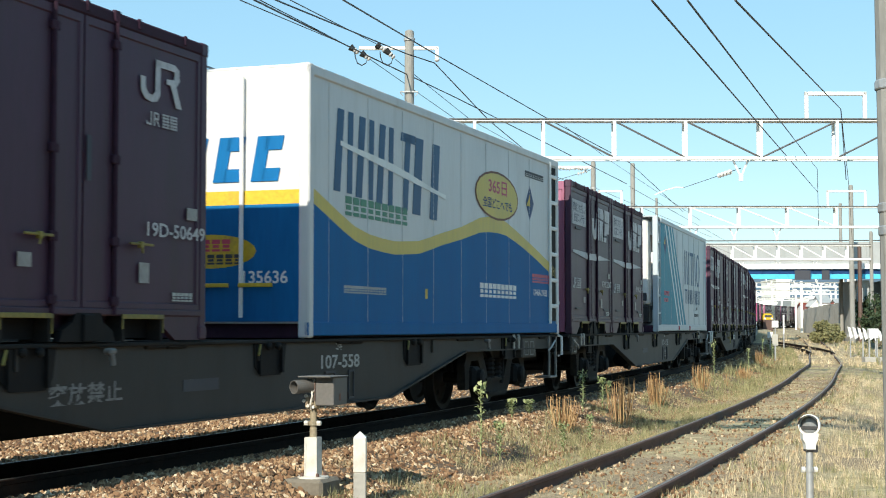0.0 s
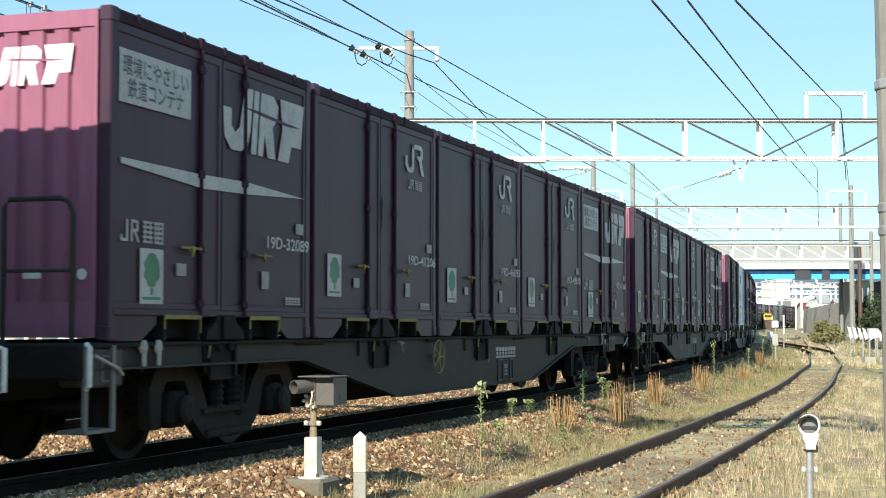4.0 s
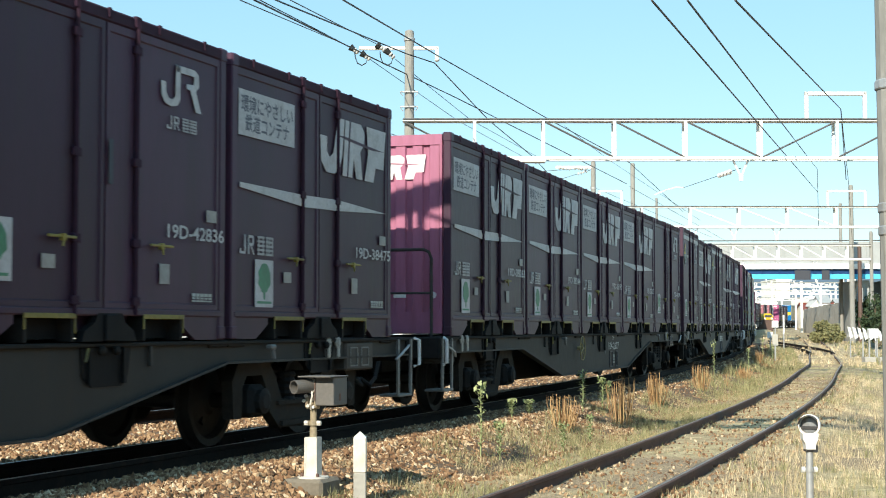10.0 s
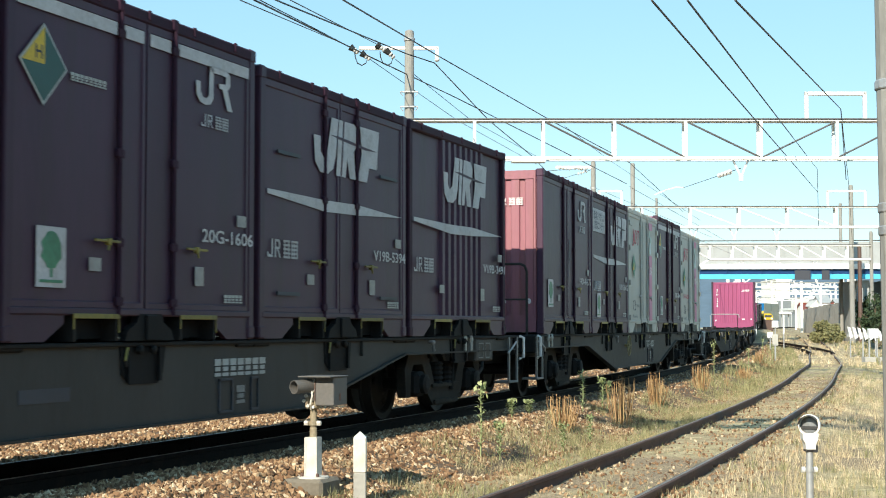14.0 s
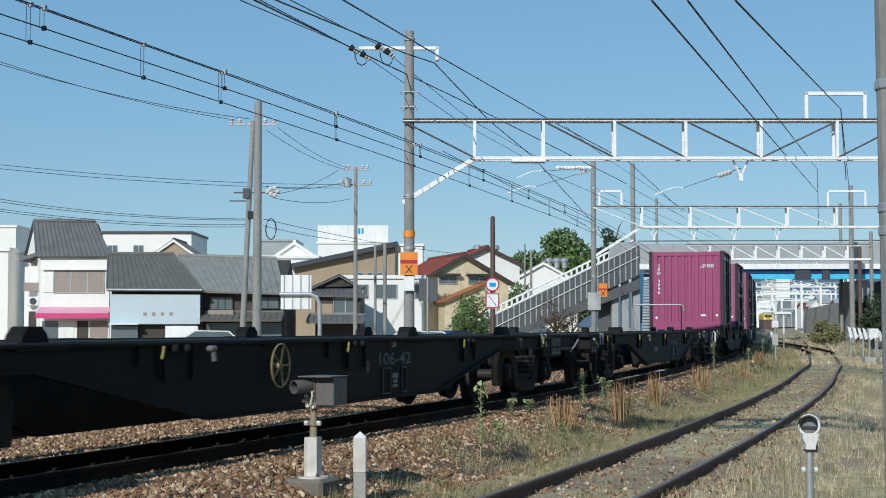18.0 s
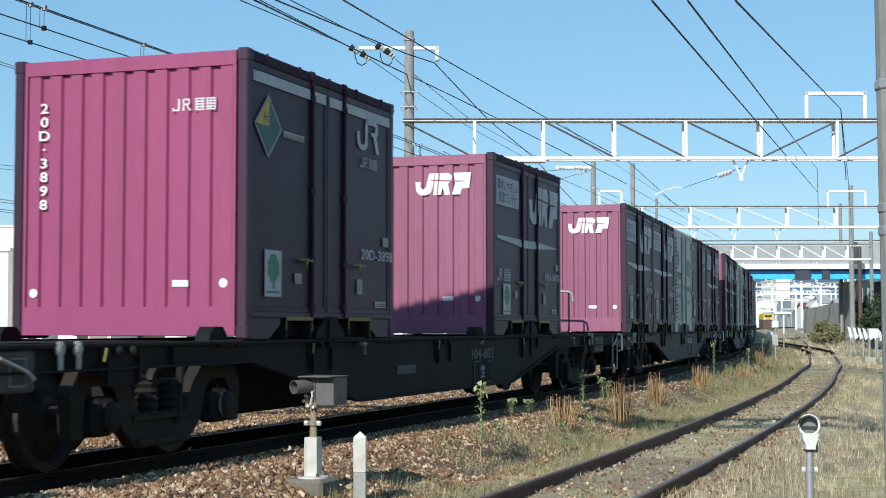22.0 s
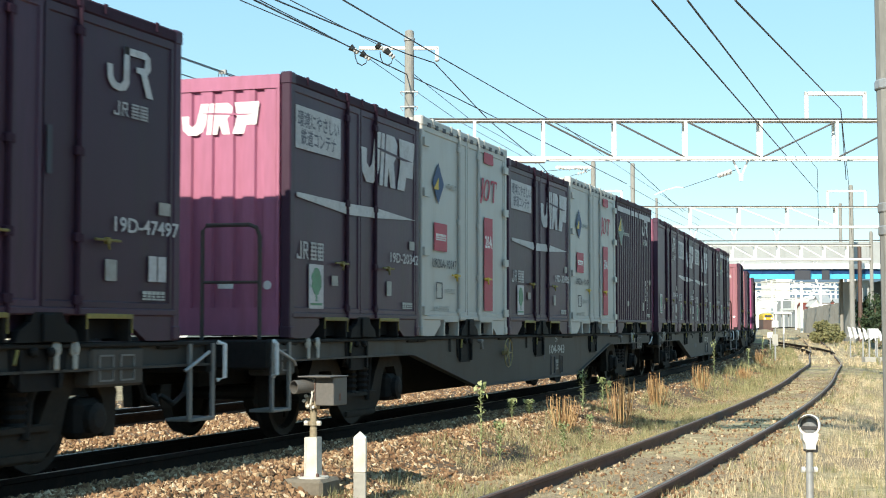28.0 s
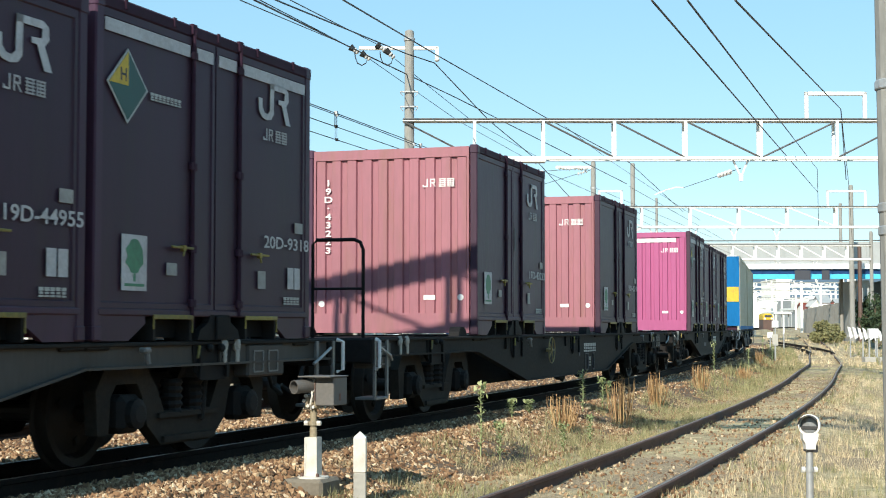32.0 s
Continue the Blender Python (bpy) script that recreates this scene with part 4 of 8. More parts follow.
# ---- flat wagons ----
OFFLETTER = material("grimy_white_paint", (0.4, 0.39, 0.36), 0.6, vary=0.3, scale=14, grime=(0.1, 0.09, 0.08), amount=0.7)
WORNTEXT = material("rubbed_grey_lettering", (0.24, 0.24, 0.235), 0.65, vary=0.3, grime=(0.06, 0.06, 0.06), amount=0.8)
BOGIE = material("dusty_cast_steel", (0.03, 0.026, 0.022), 0.8, spec=0.15, vary=0.3, scale=8, grime=(0.055, 0.043, 0.032), amount=0.6, bump=0.1)


def bogie(ob, y):
    bg = part("bogie", Shape().box(-0.75, 0.75, y - 0.28, y + 0.28, 0.42, 0.72, 0.04).box(-0.3, 0.3, y - 0.9, y + 0.9, 0.45, 0.6, 0.03).tube([(0, y, 0.6), (0, y, 0.86)], 0.22, 12), WAGONDARK, ob)
    for side in (-1, 1):
        half = [(0.38, 0.42), (0.5, 0.62), (0.66, 0.8), (0.95, 0.86), (1.25, 0.8), (1.38, 0.62), (1.35, 0.28), (1.2, 0.28), (1.18, 0.56), (1.1, 0.66), (0.8, 0.66),
                (0.72, 0.56), (0.64, 0.32), (0.42, 0.15)]
        a, b = sorted((side * 0.93, side * 1.04))
        s = Shape().prism([(y + p, q) for p, q in half] + [(y - p, q) for p, q in reversed(half)], "x", a, b)
        a, b = sorted((side * 1.04, side * 1.07))
        s.box(a, b, y - 0.42, y + 0.42, 0.17, 0.22).box(a, b, y - 0.5, y + 0.5, 0.37, 0.41)
        part("side_frame", s, BOGIE, bg)
        for k in (-0.17, 0.17):
            part("spring", Shape().lathe([(0.1, 0.38 + i * 0.03) if i % 2 else (0.08, 0.38 + i * 0.03) for i in range(11)], "z", 10, (side * 0.98, y + k, 0)), WAGONDARK, bg)
        for k in (-1, 1):
            part("axle_box", Shape().box(min(side * 0.9, side * 1.1), max(side * 0.9, side * 1.1), y + k * 0.95 - 0.16, y + k * 0.95 + 0.16, 0.28, 0.58, 0.05).lathe([(0.12, 0), (0.12, 0.05), (0.07, 0.07)], "x", 12, (side * 1.1 if side > 0 else -1.17, y + k * 0.95, 0.43)), WAGONDARK, bg)
        part("damper", Shape().tube([(side * 1.05, y + 0.2, 0.32), (side * 1.05, y + 0.28, 0.85)], 0.035), WAGONDARK, bg)


def wheelset_mesh():
    s = Shape().tube([(-1.0, 0, 0), (1.0, 0, 0)], 0.075, 12)
    for side in (-1, 1):
        prof = [(0.1, -0.1), (0.13, -0.07), (0.34, -0.04), (0.37, -0.075), (0.455, -0.07), (0.455, -0.045), (0.43, -0.035), (0.425, 0.065), (0.36, 0.06), (0.33, 0.0), (0.14, 0.05), (0.1, 0.08)]
        s.lathe([(r, side * (0.53 + h * 1.0)) for r, h in prof], "x", 28)
        for k in range(3):
            a = k * 2 * math.pi / 3
            s.box(side * 0.53 - 0.012, side * 0.53 + 0.05 if side > 0 else side * 0.53 + 0.012, 0.22 * math.cos(a) - 0.03, 0.22 * math.cos(a) + 0.03, 0.22 * math.sin(a) - 0.03, 0.22 * math.sin(a) + 0.03)
    return s.mesh("wheelset", WHEEL)


def flat_wagon(front_platform):
    """A 20 m flat container wagon. y runs back along the train, 0 is the rail head."""
    ob = thing("flat_wagon", "weathered blue-grey four-axle flat container wagon, on the rails", "wagon", "flat wagons of the train")
    # slender frame, with the deck edge at one metre
    s = Shape()
    for x in (-0.3, 0.3):
        s.box(x - 0.06, x + 0.06, -9.5, 9.5, 0.55, 0.97)
        s.prism([(-5.4, 0.6), (-4.4, 0.24), (4.2, 0.24), (5.2, 0.6)], "x", x - 0.05, x + 0.05)
    for k in range(13):
        y = -9.0 + k * 1.5
        s.box(-1.14, 1.14, y - 0.06, y + 0.06, 0.8, 0.96)
    part("underframe", s, WAGONDARK, ob)
    part("deck", Shape().box(-0.5, 0.5, -9.6, 9.6, 0.965, 0.985), WAGONDARK, ob)
    for side in (-1, 1):
        a, b = sorted((side * 1.13, side * 1.16))
        part("side_sill", Shape().prism([(-9.7, 0.985), (-9.7, 0.8), (-5.75, 0.8), (-3.1, 0.33), (2.7, 0.33), (5.35, 0.8), (9.7, 0.8), (9.7, 0.985)], "x", a, b), WAGONGREY, ob)
        a, b = sorted((side * 1.1, side * 1.2))
        part("deck_edge", Shape().box(a, b, -9.72, 9.72, 0.955, 0.99, 0.008), WAGONDARK, ob)
        part("lower_flange", Shape().prism([(-9.7, 0.805), (-9.7, 0.785), (-5.75, 0.785), (-3.1, 0.315), (2.7, 0.315), (5.35, 0.785), (9.7, 0.785), (9.7, 0.805), (5.35, 0.805), (2.7, 0.335), (-3.1, 0.335), (-5.75, 0.805)], "x", a, b), WAGONGREY, ob)
        for y in (-7.2, -4.3, -0.6, 4.1, 7.4):
            part("web_rib", Shape().box(min(side * 1.15, side * 1.19), max(side * 1.15, side * 1.19), y - 0.015, y + 0.015, 0.8, 0.96), WAGONGREY, ob)
    for k in (-1, 1):
        end = part("end_beam", Shape().box(-1.2, 1.2, k * 9.7 - 0.08, k * 9.7 + 0.08, 0.72, 0.99, 0.02), WAGONDARK, ob)
        part("coupler", Shape().box(-0.11, 0.11, min(k * 9.6, k * 10.05), max(k * 9.6, k * 10.05), 0.78, 0.98, 0.03).box(-0.17, 0.17, min(k * 9.98, k * 10.19), max(k * 9.98, k * 10.19), 0.74, 1.02, 0.06), WAGONDARK, ob)
        for x in (-0.5, 0.42):
            part("air_hose", Shape().tube([(x, k * 9.75, 0.75), (x, k * 9.9, 0.5), (x, k * 10.1, 0.42), (x * 0.8, k * 10.19, 0.5)], 0.025), BLACK, end)
        c, w = (8.27, 0.36) if k > 0 else (-9.35, 0.22)
        eq = part("equipment_box", Shape().box(0.9, 1.185, c - w, c + w, 0.66, 0.955, 0.02), WAGONPALE, ob, "grey equipment box with framed cards")
        for d in (-0.17, 0.12) if k > 0 else (0.0,):
            part("card_holder", flat("ring", GREYPAINT.name, 0.2, 0.2, 0.008), GREYPAINT, eq, at=Matrix.Translation((1.185, c + d, 0.8)))
        for d in (-0.1, 0.13):
            part("angle_cock", Shape().lathe([(0.0, 1.17), (0.055, 1.18), (0.06, 1.2), (0.03, 1.215)], "x", 10, (0, (7.55 if k > 0 else -8.75) + d, 0.95)).box(1.19, 1.21, (7.55 if k > 0 else -8.75) + d - 0.03, (7.55 if k > 0 else -8.75) + d + 0.03, 0.8, 0.95, 0.01), OFFLETTER, ob, "white angle cock")
        part("release_lever", Shape().tube([(1.22, k * 9.6, 0.9), (1.24, k * 9.3, 0.8), (1.22, k * 9.2, 0.75)], 0.014), GALV, ob)
        bogie(ob, k * 7.1)
    p = -1 if front_platform else 1
    # the shunter's platform with steps and rails
    for side in (-1, 1):
        st = part("step", Shape().box(side * 1.1 - 0.12, side * 1.1 + 0.12, p * 9.5 - 0.2, p * 9.5 + 0.2, 0.33, 0.36, 0.005), GREYPAINT, ob)
        for d in (-0.19, 0.19):
            part("step_hanger", Shape().box(side * 1.2 - 0.012, side * 1.2 + 0.012, p * 9.5 + d - 0.025, p * 9.5 + d + 0.025, 0.34, 0.97), GREYPAINT, st)
        part("grab_iron", Shape().tube([(side * 1.23, p * 9.72, 0.98), (side * 1.28, p * 9.76, 0.96), (side * 1.28, p * 9.76, 0.68), (side * 1.23, p * 9.72, 0.66)], 0.02), LETTER, ob)
    if front_platform:
        for side in (-1, 1):
            rail = part("handrail", Shape().tube([(side * 1.04, -9.62, 0.98), (side * 1.04, -9.62, 1.94), (side * 1.01, -9.63, 2.02), (side * 0.94, -9.63, 2.05), (side * 0.5, -9.63, 2.05), (side * 0.46, -9.63, 2.0), (side * 0.46, -9.63, 0.98)], 0.02), WAGONGREY, ob)
            part("mid_rail", Shape().tube([(side * 1.04, -9.62, 1.52), (side * 0.46, -9.63, 1.52)], 0.014), WAGONGREY, rail)
    else:
        rail = part("handrail", Shape().tube([(-1.14, 9.62, 0.98), (-1.14, 9.62, 1.7), (-1.08, 9.63, 1.78), (0.28, 9.63, 1.78), (0.36, 9.63, 1.74), (0.38, 9.63, 1.6)], 0.02), GALV, ob)
        part("rail_post", Shape().tube([(0.3, 9.63, 0.98), (0.3, 9.63, 1.78)], 0.016), WAGONGREY, rail)
    # container seats on the deck
    for i in range(5):
        off = (0.84 if front_platform else 0.36) - 10.2 + i * 3.812
        for y in (off + 0.12, off + 3.6):
            for side in (-1, 1):
                part("container_seat", Shape().box(side * 1.1 - 0.1, side * 1.1 + 0.09, y - 0.16, y + 0.16, 0.93, 0.997, 0.015), WAGONDARK, ob)
        for side in (-1, 1):
            for d in (1.74, 2.02) if side < 0 else ():
                part("lock_hook", Shape().box(side * 1.19 - 0.02, side * 1.19 + 0.02, off + d - 0.04, off + d + 0.04, 0.78, 0.94, 0.01), WAGONDARK, ob)
            if side > 0:
                c = off + 1.88
                st = part("lock_bracket", Shape().prism([(c - 0.34, 0.955), (c - 0.32, 0.74), (c - 0.2, 0.66), (c + 0.22, 0.66), (c + 0.3, 0.74), (c + 0.34, 0.955)], "x", 1.161, 1.172).box(1.172, 1.2, c - 0.26, c - 0.22, 0.68, 0.95).box(1.172, 1.2, c + 0.2, c + 0.24, 0.68, 0.95), WAGONBLACK, ob, "sooty locking bracket")
                for d in (-0.12, 0.08):
                    part("lock_pin", Shape().lathe([(0.03, 1.19), (0.036, 1.205), (0.036, 1.225), (0.02, 1.24)], "x", 10, (0, c + d, 0.93)), WAGONDARK, st)
            part("lever", Shape().tube([(side * 1.23, off + 1.55, 0.95), (side * 1.24, off + 1.5, 0.85)], 0.011), DULLYELLOW, ob, "yellow lever")
    for y, w in ((-0.9, 0.7), (3.4, 0.3)):
        part("brake_tank", Shape().lathe([(0.0, y - w), (0.16, y - w + 0.02), (0.17, y), (0.16, y + w - 0.02), (0.0, y + w)], "y", 14, (0.62, 0, 0.42)), WAGONDARK, ob)
    if front_platform:
        hw = part("brake_wheel", Shape().lathe([(0.2, -0.009), (0.209, 0.0), (0.2, 0.009), (0.191, 0.0), (0.2, -0.009)], "x", 24, (1.25, -1.87, 0.75)), RINGBROWN, ob, "yellowed spoked brake wheel")
        s = Shape().tube([(1.14, -1.87, 0.75), (1.26, -1.87, 0.75)], 0.03)
        for k in range(5):
            a = k * 2 * math.pi / 5
            s.tube([(1.25, -1.87, 0.75), (1.25, -1.87 + 0.19 * math.cos(a), 0.75 + 0.19 * math.sin(a))], 0.009, 6)
        part("spokes", s, RINGBROWN, hw)
        part("sill_hole", flat("panel", INK.name, 0.09, 0.12), INK, ob, at=Matrix.Translation((1.162, 0.5, 0.68)))
    else:
        part("sill_slot", flat("panel", INK.name, 0.62, 0.1), INK, ob, at=Matrix.Translation((1.162, -1.65, 0.62)))
    for y in (-3.2, 6.1):
        part("brake_cock", Shape().tube([(1.2, y, 0.93), (1.25, y, 0.9), (1.25, y + 0.02, 0.82)], 0.022, 6).box(1.2, 1.27, y - 0.05, y + 0.05, 0.9, 0.95, 0.015), GREYPAINT, ob, "grey brake cock")
    for c, w in ((1.05, 0.26), (1.6, 0.15)):
        part("card_holder", flat("ring", INK.name, w, 0.3, 0.012), INK, ob, at=Matrix.Translation((1.162, c, 0.51)))
    part("notice", flat("bars", WORNTEXT.name, 0.2, 0.16), WORNTEXT, ob, at=Matrix.Translation((1.163, 1.33, 0.51)))
    return ob


WORNLETTER = material("worn_dark_lettering", (0.1, 0.1, 0.1), 0.65, vary=0.3, grime=(0.03, 0.03, 0.03), amount=0.7)
WHEELS = []
WHEEL_MESH = wheelset_mesh()


def wheels(ob):
    for y in (-8.05, -6.15, 6.15, 8.05):
        ws = part("wheelset", WHEEL_MESH, WHEEL, ob, at=pose(0, y, 0.43))
        WHEELS.append(ws)


PLATFORM_FIRST, PLATFORM_LAST = flat_wagon(True), flat_wagon(False)
# per wagon: its number, whether its platform leads, the first seat's distance from the front, and what stands on it
TRAIN = [
    ("107-558", False, 0.36, []),
    ("107-1123", False, 0.452, [("vented", "V19C-3367"), ("vented", "V19C-2619")]),
    ("", True, 0.787, [("mark", "19D-32089"), ("hook", "19D-41206"), ("hook", "19D-46093"), ("hook", "19D-48610"), ("mark", "19D-41662")]),
    ("107-1261", False, 0.293, [("hook", "19D-43880"), ("mark", "19D-35713"), ("hook", "19D-50620"), ("hook", "19D-44692"), ("mark", "19D-34288")]),
    ("107-389", False, 0.301, [("hook", "19D-50094"), ("hook", "19D-52377"), ("sky", "UR19A-3280"), ("hook", "19D-42836"), ("mark", "19D-38475")]),
    ("104-2677", True, 0.813, [("mark", "19D-38263"), ("mark", "19D-38244"), ("mark", "19D-38190"), ("mark", "19D-35817"), ("hook", "19D-47391")]),
    ("", False, 0.347, [("band", "20D-11357"), ("mark", "19D-33399"), ("band", "20G-1606"), ("vented", "V19B-5394"), ("ribbed", "V19B-3491")]),
    ("107-1821", True, 0.908, [("hook", "19D-41175"), ("mark", "19D-36612"), ("pink", ""), ("band", "20D-8046"), ("pink", "UR19A-10535")]),
    ("106-42", True, 0.84, []),
    ("104-2003", False, 0.36, []),
    ("104-602", False, 0.438, [None, ("band", "20D-3898"), None, ("mark", "19D-36021")]),
    ("107-566", False, 0.396, [("mark", "19D-33359"), ("mark", "19D-50298"), ("cool", "UF16A-792"), ("hook", "19D-46932"), ("vented", "V19C-7908")]),
    ("", False, 0.36, [("mark", "19D-25344"), ("vented", ""), ("pink", ""), ("mark", "19D-32707"), ("hook", "19D-47497")]),
    ("104-943", True, 0.86, [("mark", "19D-20342"), ("red", "UR20A-10147"), ("mark", "19D-33985"), ("red", "UR20A-10149"), ("ribbed_band", "20G-10562")]),
    ("107-1247", False, 0.353, [("hook", "19D-44146"), ("mark", "19D-35111"), ("mark", "19D-80442"), ("hook", "19D-44955"), ("band", "20D-9318")]),
    ("", True, 0.52, [None, ("hook", "19D-43223"), None, ("hook", "19D-45310")]),
    ("", False, 0.44, [None, ("band", "20D-7713"), ("hook", "19D-40771"), ("hook", "19D-45528")]),
    ("", False, 0.5, []),
]
RIDING = []      # (thing, wagon, seat centre in the wagon, height over the rails)


def load(ob, w, y):
    RIDING.append((ob, w, y, 1.0))


for w, (number, leads, first, cargo) in enumerate(TRAIN):
    proto = PLATFORM_FIRST if leads else PLATFORM_LAST
    wagon = copy_thing(proto, pose(0, -100 - 25 * w, 0))
    wheels(wagon)
    coat = WAGONBLACK if w in (8, 9, 10, 15, 16) else WAGONPALE if w in (1, 13, 14) else None
    for o in wagon.children_recursive if coat else ():
        if o.type == "MESH" and o.data.materials and o.data.materials[0] is WAGONGREY:
            o.material_slots[0].link = "OBJECT"
            o.material_slots[0].material = coat
    if number:
        on_side(wagon, "number", number, 1.166, 1.33, 0.755, 0.14, WORNLETTER if coat is WAGONBLACK else GREYLETTER, 1.0)
        on_side(wagon, "writing", "コキ", 1.166, 1.28, 0.91, 0.08, GREYLETTER)
    else:
        part("number", flat("bars", GREYLETTER.name, 1.0, 0.15), GREYLETTER, wagon, at=Matrix.Translation((1.164, 1.33, 0.755)))
    if w in (0, 4):
        on_side(wagon, "writing", "突放禁止", 1.166, -3.4, 0.62, 0.16, WORNTEXT, 0.98)
    if w in (8, 9, 10, 15):
        for i in (1, 3, 4) if w < 10 else (1, 3):
            for side in (-1, 1):
                y = -10.2 + first + i * 3.812 - (0.05 if w < 10 else 0.34)
                part("guide_lug", Shape().prism([(y - 0.17, 0.985), (y + 0.17, 0.985), (y + 0.15, 1.05), (y + 0.08, 1.11), (y - 0.08, 1.11), (y - 0.15, 1.05)], "x", side * 1.05 - 0.07, side * 1.05 + 0.07), WAGONBLACK, wagon)
    RIDING.append((wagon, w, 0.0, 0.0))
    for i, c in enumerate(cargo):
        if c:
            style, text = c
            if style in ("pink", "red", "sky", "cool"):
                ob = insulated(style, text)
            else:
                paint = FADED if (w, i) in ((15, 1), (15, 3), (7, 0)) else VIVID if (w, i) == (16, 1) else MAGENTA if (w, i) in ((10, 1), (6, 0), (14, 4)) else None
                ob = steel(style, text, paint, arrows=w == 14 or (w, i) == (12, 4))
            load(ob, w, -10.2 + first + i * 3.812 + 1.8575 + {(15, 3): 0.25}.get((w, i), 0))
load(steel("hook", "19D-50649"), 0, -3.53)
load(wave_container(), 0, 5.1)
load(teal_container(), 1, 4.58)
for y in (-4.95, 4.65):
    load(blue_container(), 17, y)
for proto in (PLATFORM_FIRST, PLATFORM_LAST):
    for o in (*proto.children_recursive, proto):
        bpy.data.objects.remove(o)


def run(t):
    """How far the train has come."""
    return 8.592883 * t + 0.02579996 * t ** 2 - 0.0002924413 * t ** 3 + 2.82626e-06 * t ** 4


def wagon_pose(w, t):
    """A wagon's pose: both bogie centres are on the track."""
    c = 23.11794 + 20.4 * (w - 1) + 10.2 - run(t)
    a, b = line(c - 7.1), line(c + 7.1)
    za, zb = rise(c - 7.1), rise(c + 7.1)
    return Matrix.Translation(((a[0] + b[0]) / 2, (a[1] + b[1]) / 2, (za + zb) / 2)) @ Matrix.Rotation(math.atan2(a[0] - b[0], b[1] - a[1]), 4, "Z") @ Matrix.Rotation(math.atan2(zb - za, 14.2), 4, "X")


# ---- ground and tracks ----
def ground_height(o, s):
    """The lie of the land: the ballast bed of the main tracks, the lower siding and the yard beside it."""
    pts = ((-60, -0.5), (-14.2, -0.5), (-13.3, -0.2), (-5.2, -0.17), (-4.4, -0.24), (-3.2, -0.24), (-2.6, -0.15), (-1.5, -0.13), (-0.8, -0.16), (-0.6, -0.25), (0.6, -0.25), (0.8, -0.14), (1.05, -0.085), (1.75, -0.1), (2.55, -0.4),
           (3.0, -0.41), (3.4, -0.36), (3.75, -0.34), (4.65, -0.335), (4.9, -0.3), (5.3, -0.31), (6.0, -0.42), (9, -0.46), (60, -0.46))
    for (a, za), (b, zb) in zip(pts, pts[1:]):
        if o <= b:
            z = za + (zb - za) * min(max((o - a) / (b - a), 0), 1)
            break
    else:
        z = -0.46
    rough = 0.05 if o > 2.4 else 0.02
    x, y, a = line(s, o)
    return z + rise(s) + rough * (noise.noise((x * 0.9, y * 0.9, 3.1)) + 0.5 * noise.noise((x * 3.1, y * 3.1, 7.7)))


def ground_point(s, o):
    k = min(max((abs(o) - 60) / 140, 0), 1)
    x, y, a = line(s, o)
    return (x + (MAIN + o - x) * k, y + (s - y) * k)


def ground_mat():
    m = bpy.data.materials.new("dry_grass_and_gravel_ground")
    m.use_nodes = True
    n, l = m.node_tree.nodes, m.node_tree.links
    p = n["Principled BSDF"]
    p.inputs["Roughness"].default_value = 0.95
    tc = n.new("ShaderNodeTexCoord")
    fine, mid, broad = (n.new("ShaderNodeTexNoise") for _ in range(3))
    for k, sc in ((fine, 38.0), (mid, 5.0), (broad, 0.45)):
        k.inputs["Scale"].default_value, k.inputs["Detail"].default_value = sc, 7
        l.new(tc.outputs["Object"], k.inputs["Vector"])
    soil = n.new("ShaderNodeValToRGB")
    soil.color_ramp.elements[0].position, soil.color_ramp.elements[0].color = 0.3, (0.14, 0.10, 0.06, 1)
    soil.color_ramp.elements[1].position, soil.color_ramp.elements[1].color = 0.72, (0.54, 0.41, 0.27, 1)
    l.new(fine.outputs[0], soil.inputs[0])
    straw = n.new("ShaderNodeValToRGB")
    straw.color_ramp.elements[0].position, straw.color_ramp.elements[0].color = 0.3, (0.28, 0.22, 0.11, 1)
    straw.color_ramp.elements[1].position, straw.color_ramp.elements[1].color = 0.7, (0.72, 0.59, 0.36, 1)
    l.new(mid.outputs[0], straw.inputs[0])
    ramp = n.new("ShaderNodeMapRange")
    ramp.inputs["From Min"].default_value, ramp.inputs["From Max"].default_value = 0.42, 0.6
    l.new(broad.outputs[0], ramp.inputs[0])
    mix = n.new("ShaderNodeMix")
    mix.data_type = "RGBA"
    ins = [s for s in mix.inputs if s.type == "RGBA"]
    l.new(ramp.outputs[0], mix.inputs[0])
    l.new(soil.outputs[0], ins[0])
    l.new(straw.outputs[0], ins[1])
    l.new([s for s in mix.outputs if s.type == "RGBA"][0], p.inputs["Base Color"])
    bp = n.new("ShaderNodeBump")
    bp.inputs["Strength"].default_value, bp.inputs["Distance"].default_value = 0.7, 0.05
    l.new(fine.outputs[0], bp.inputs["Height"])
    l.new(bp.outputs[0], p.inputs["Normal"])
    return m


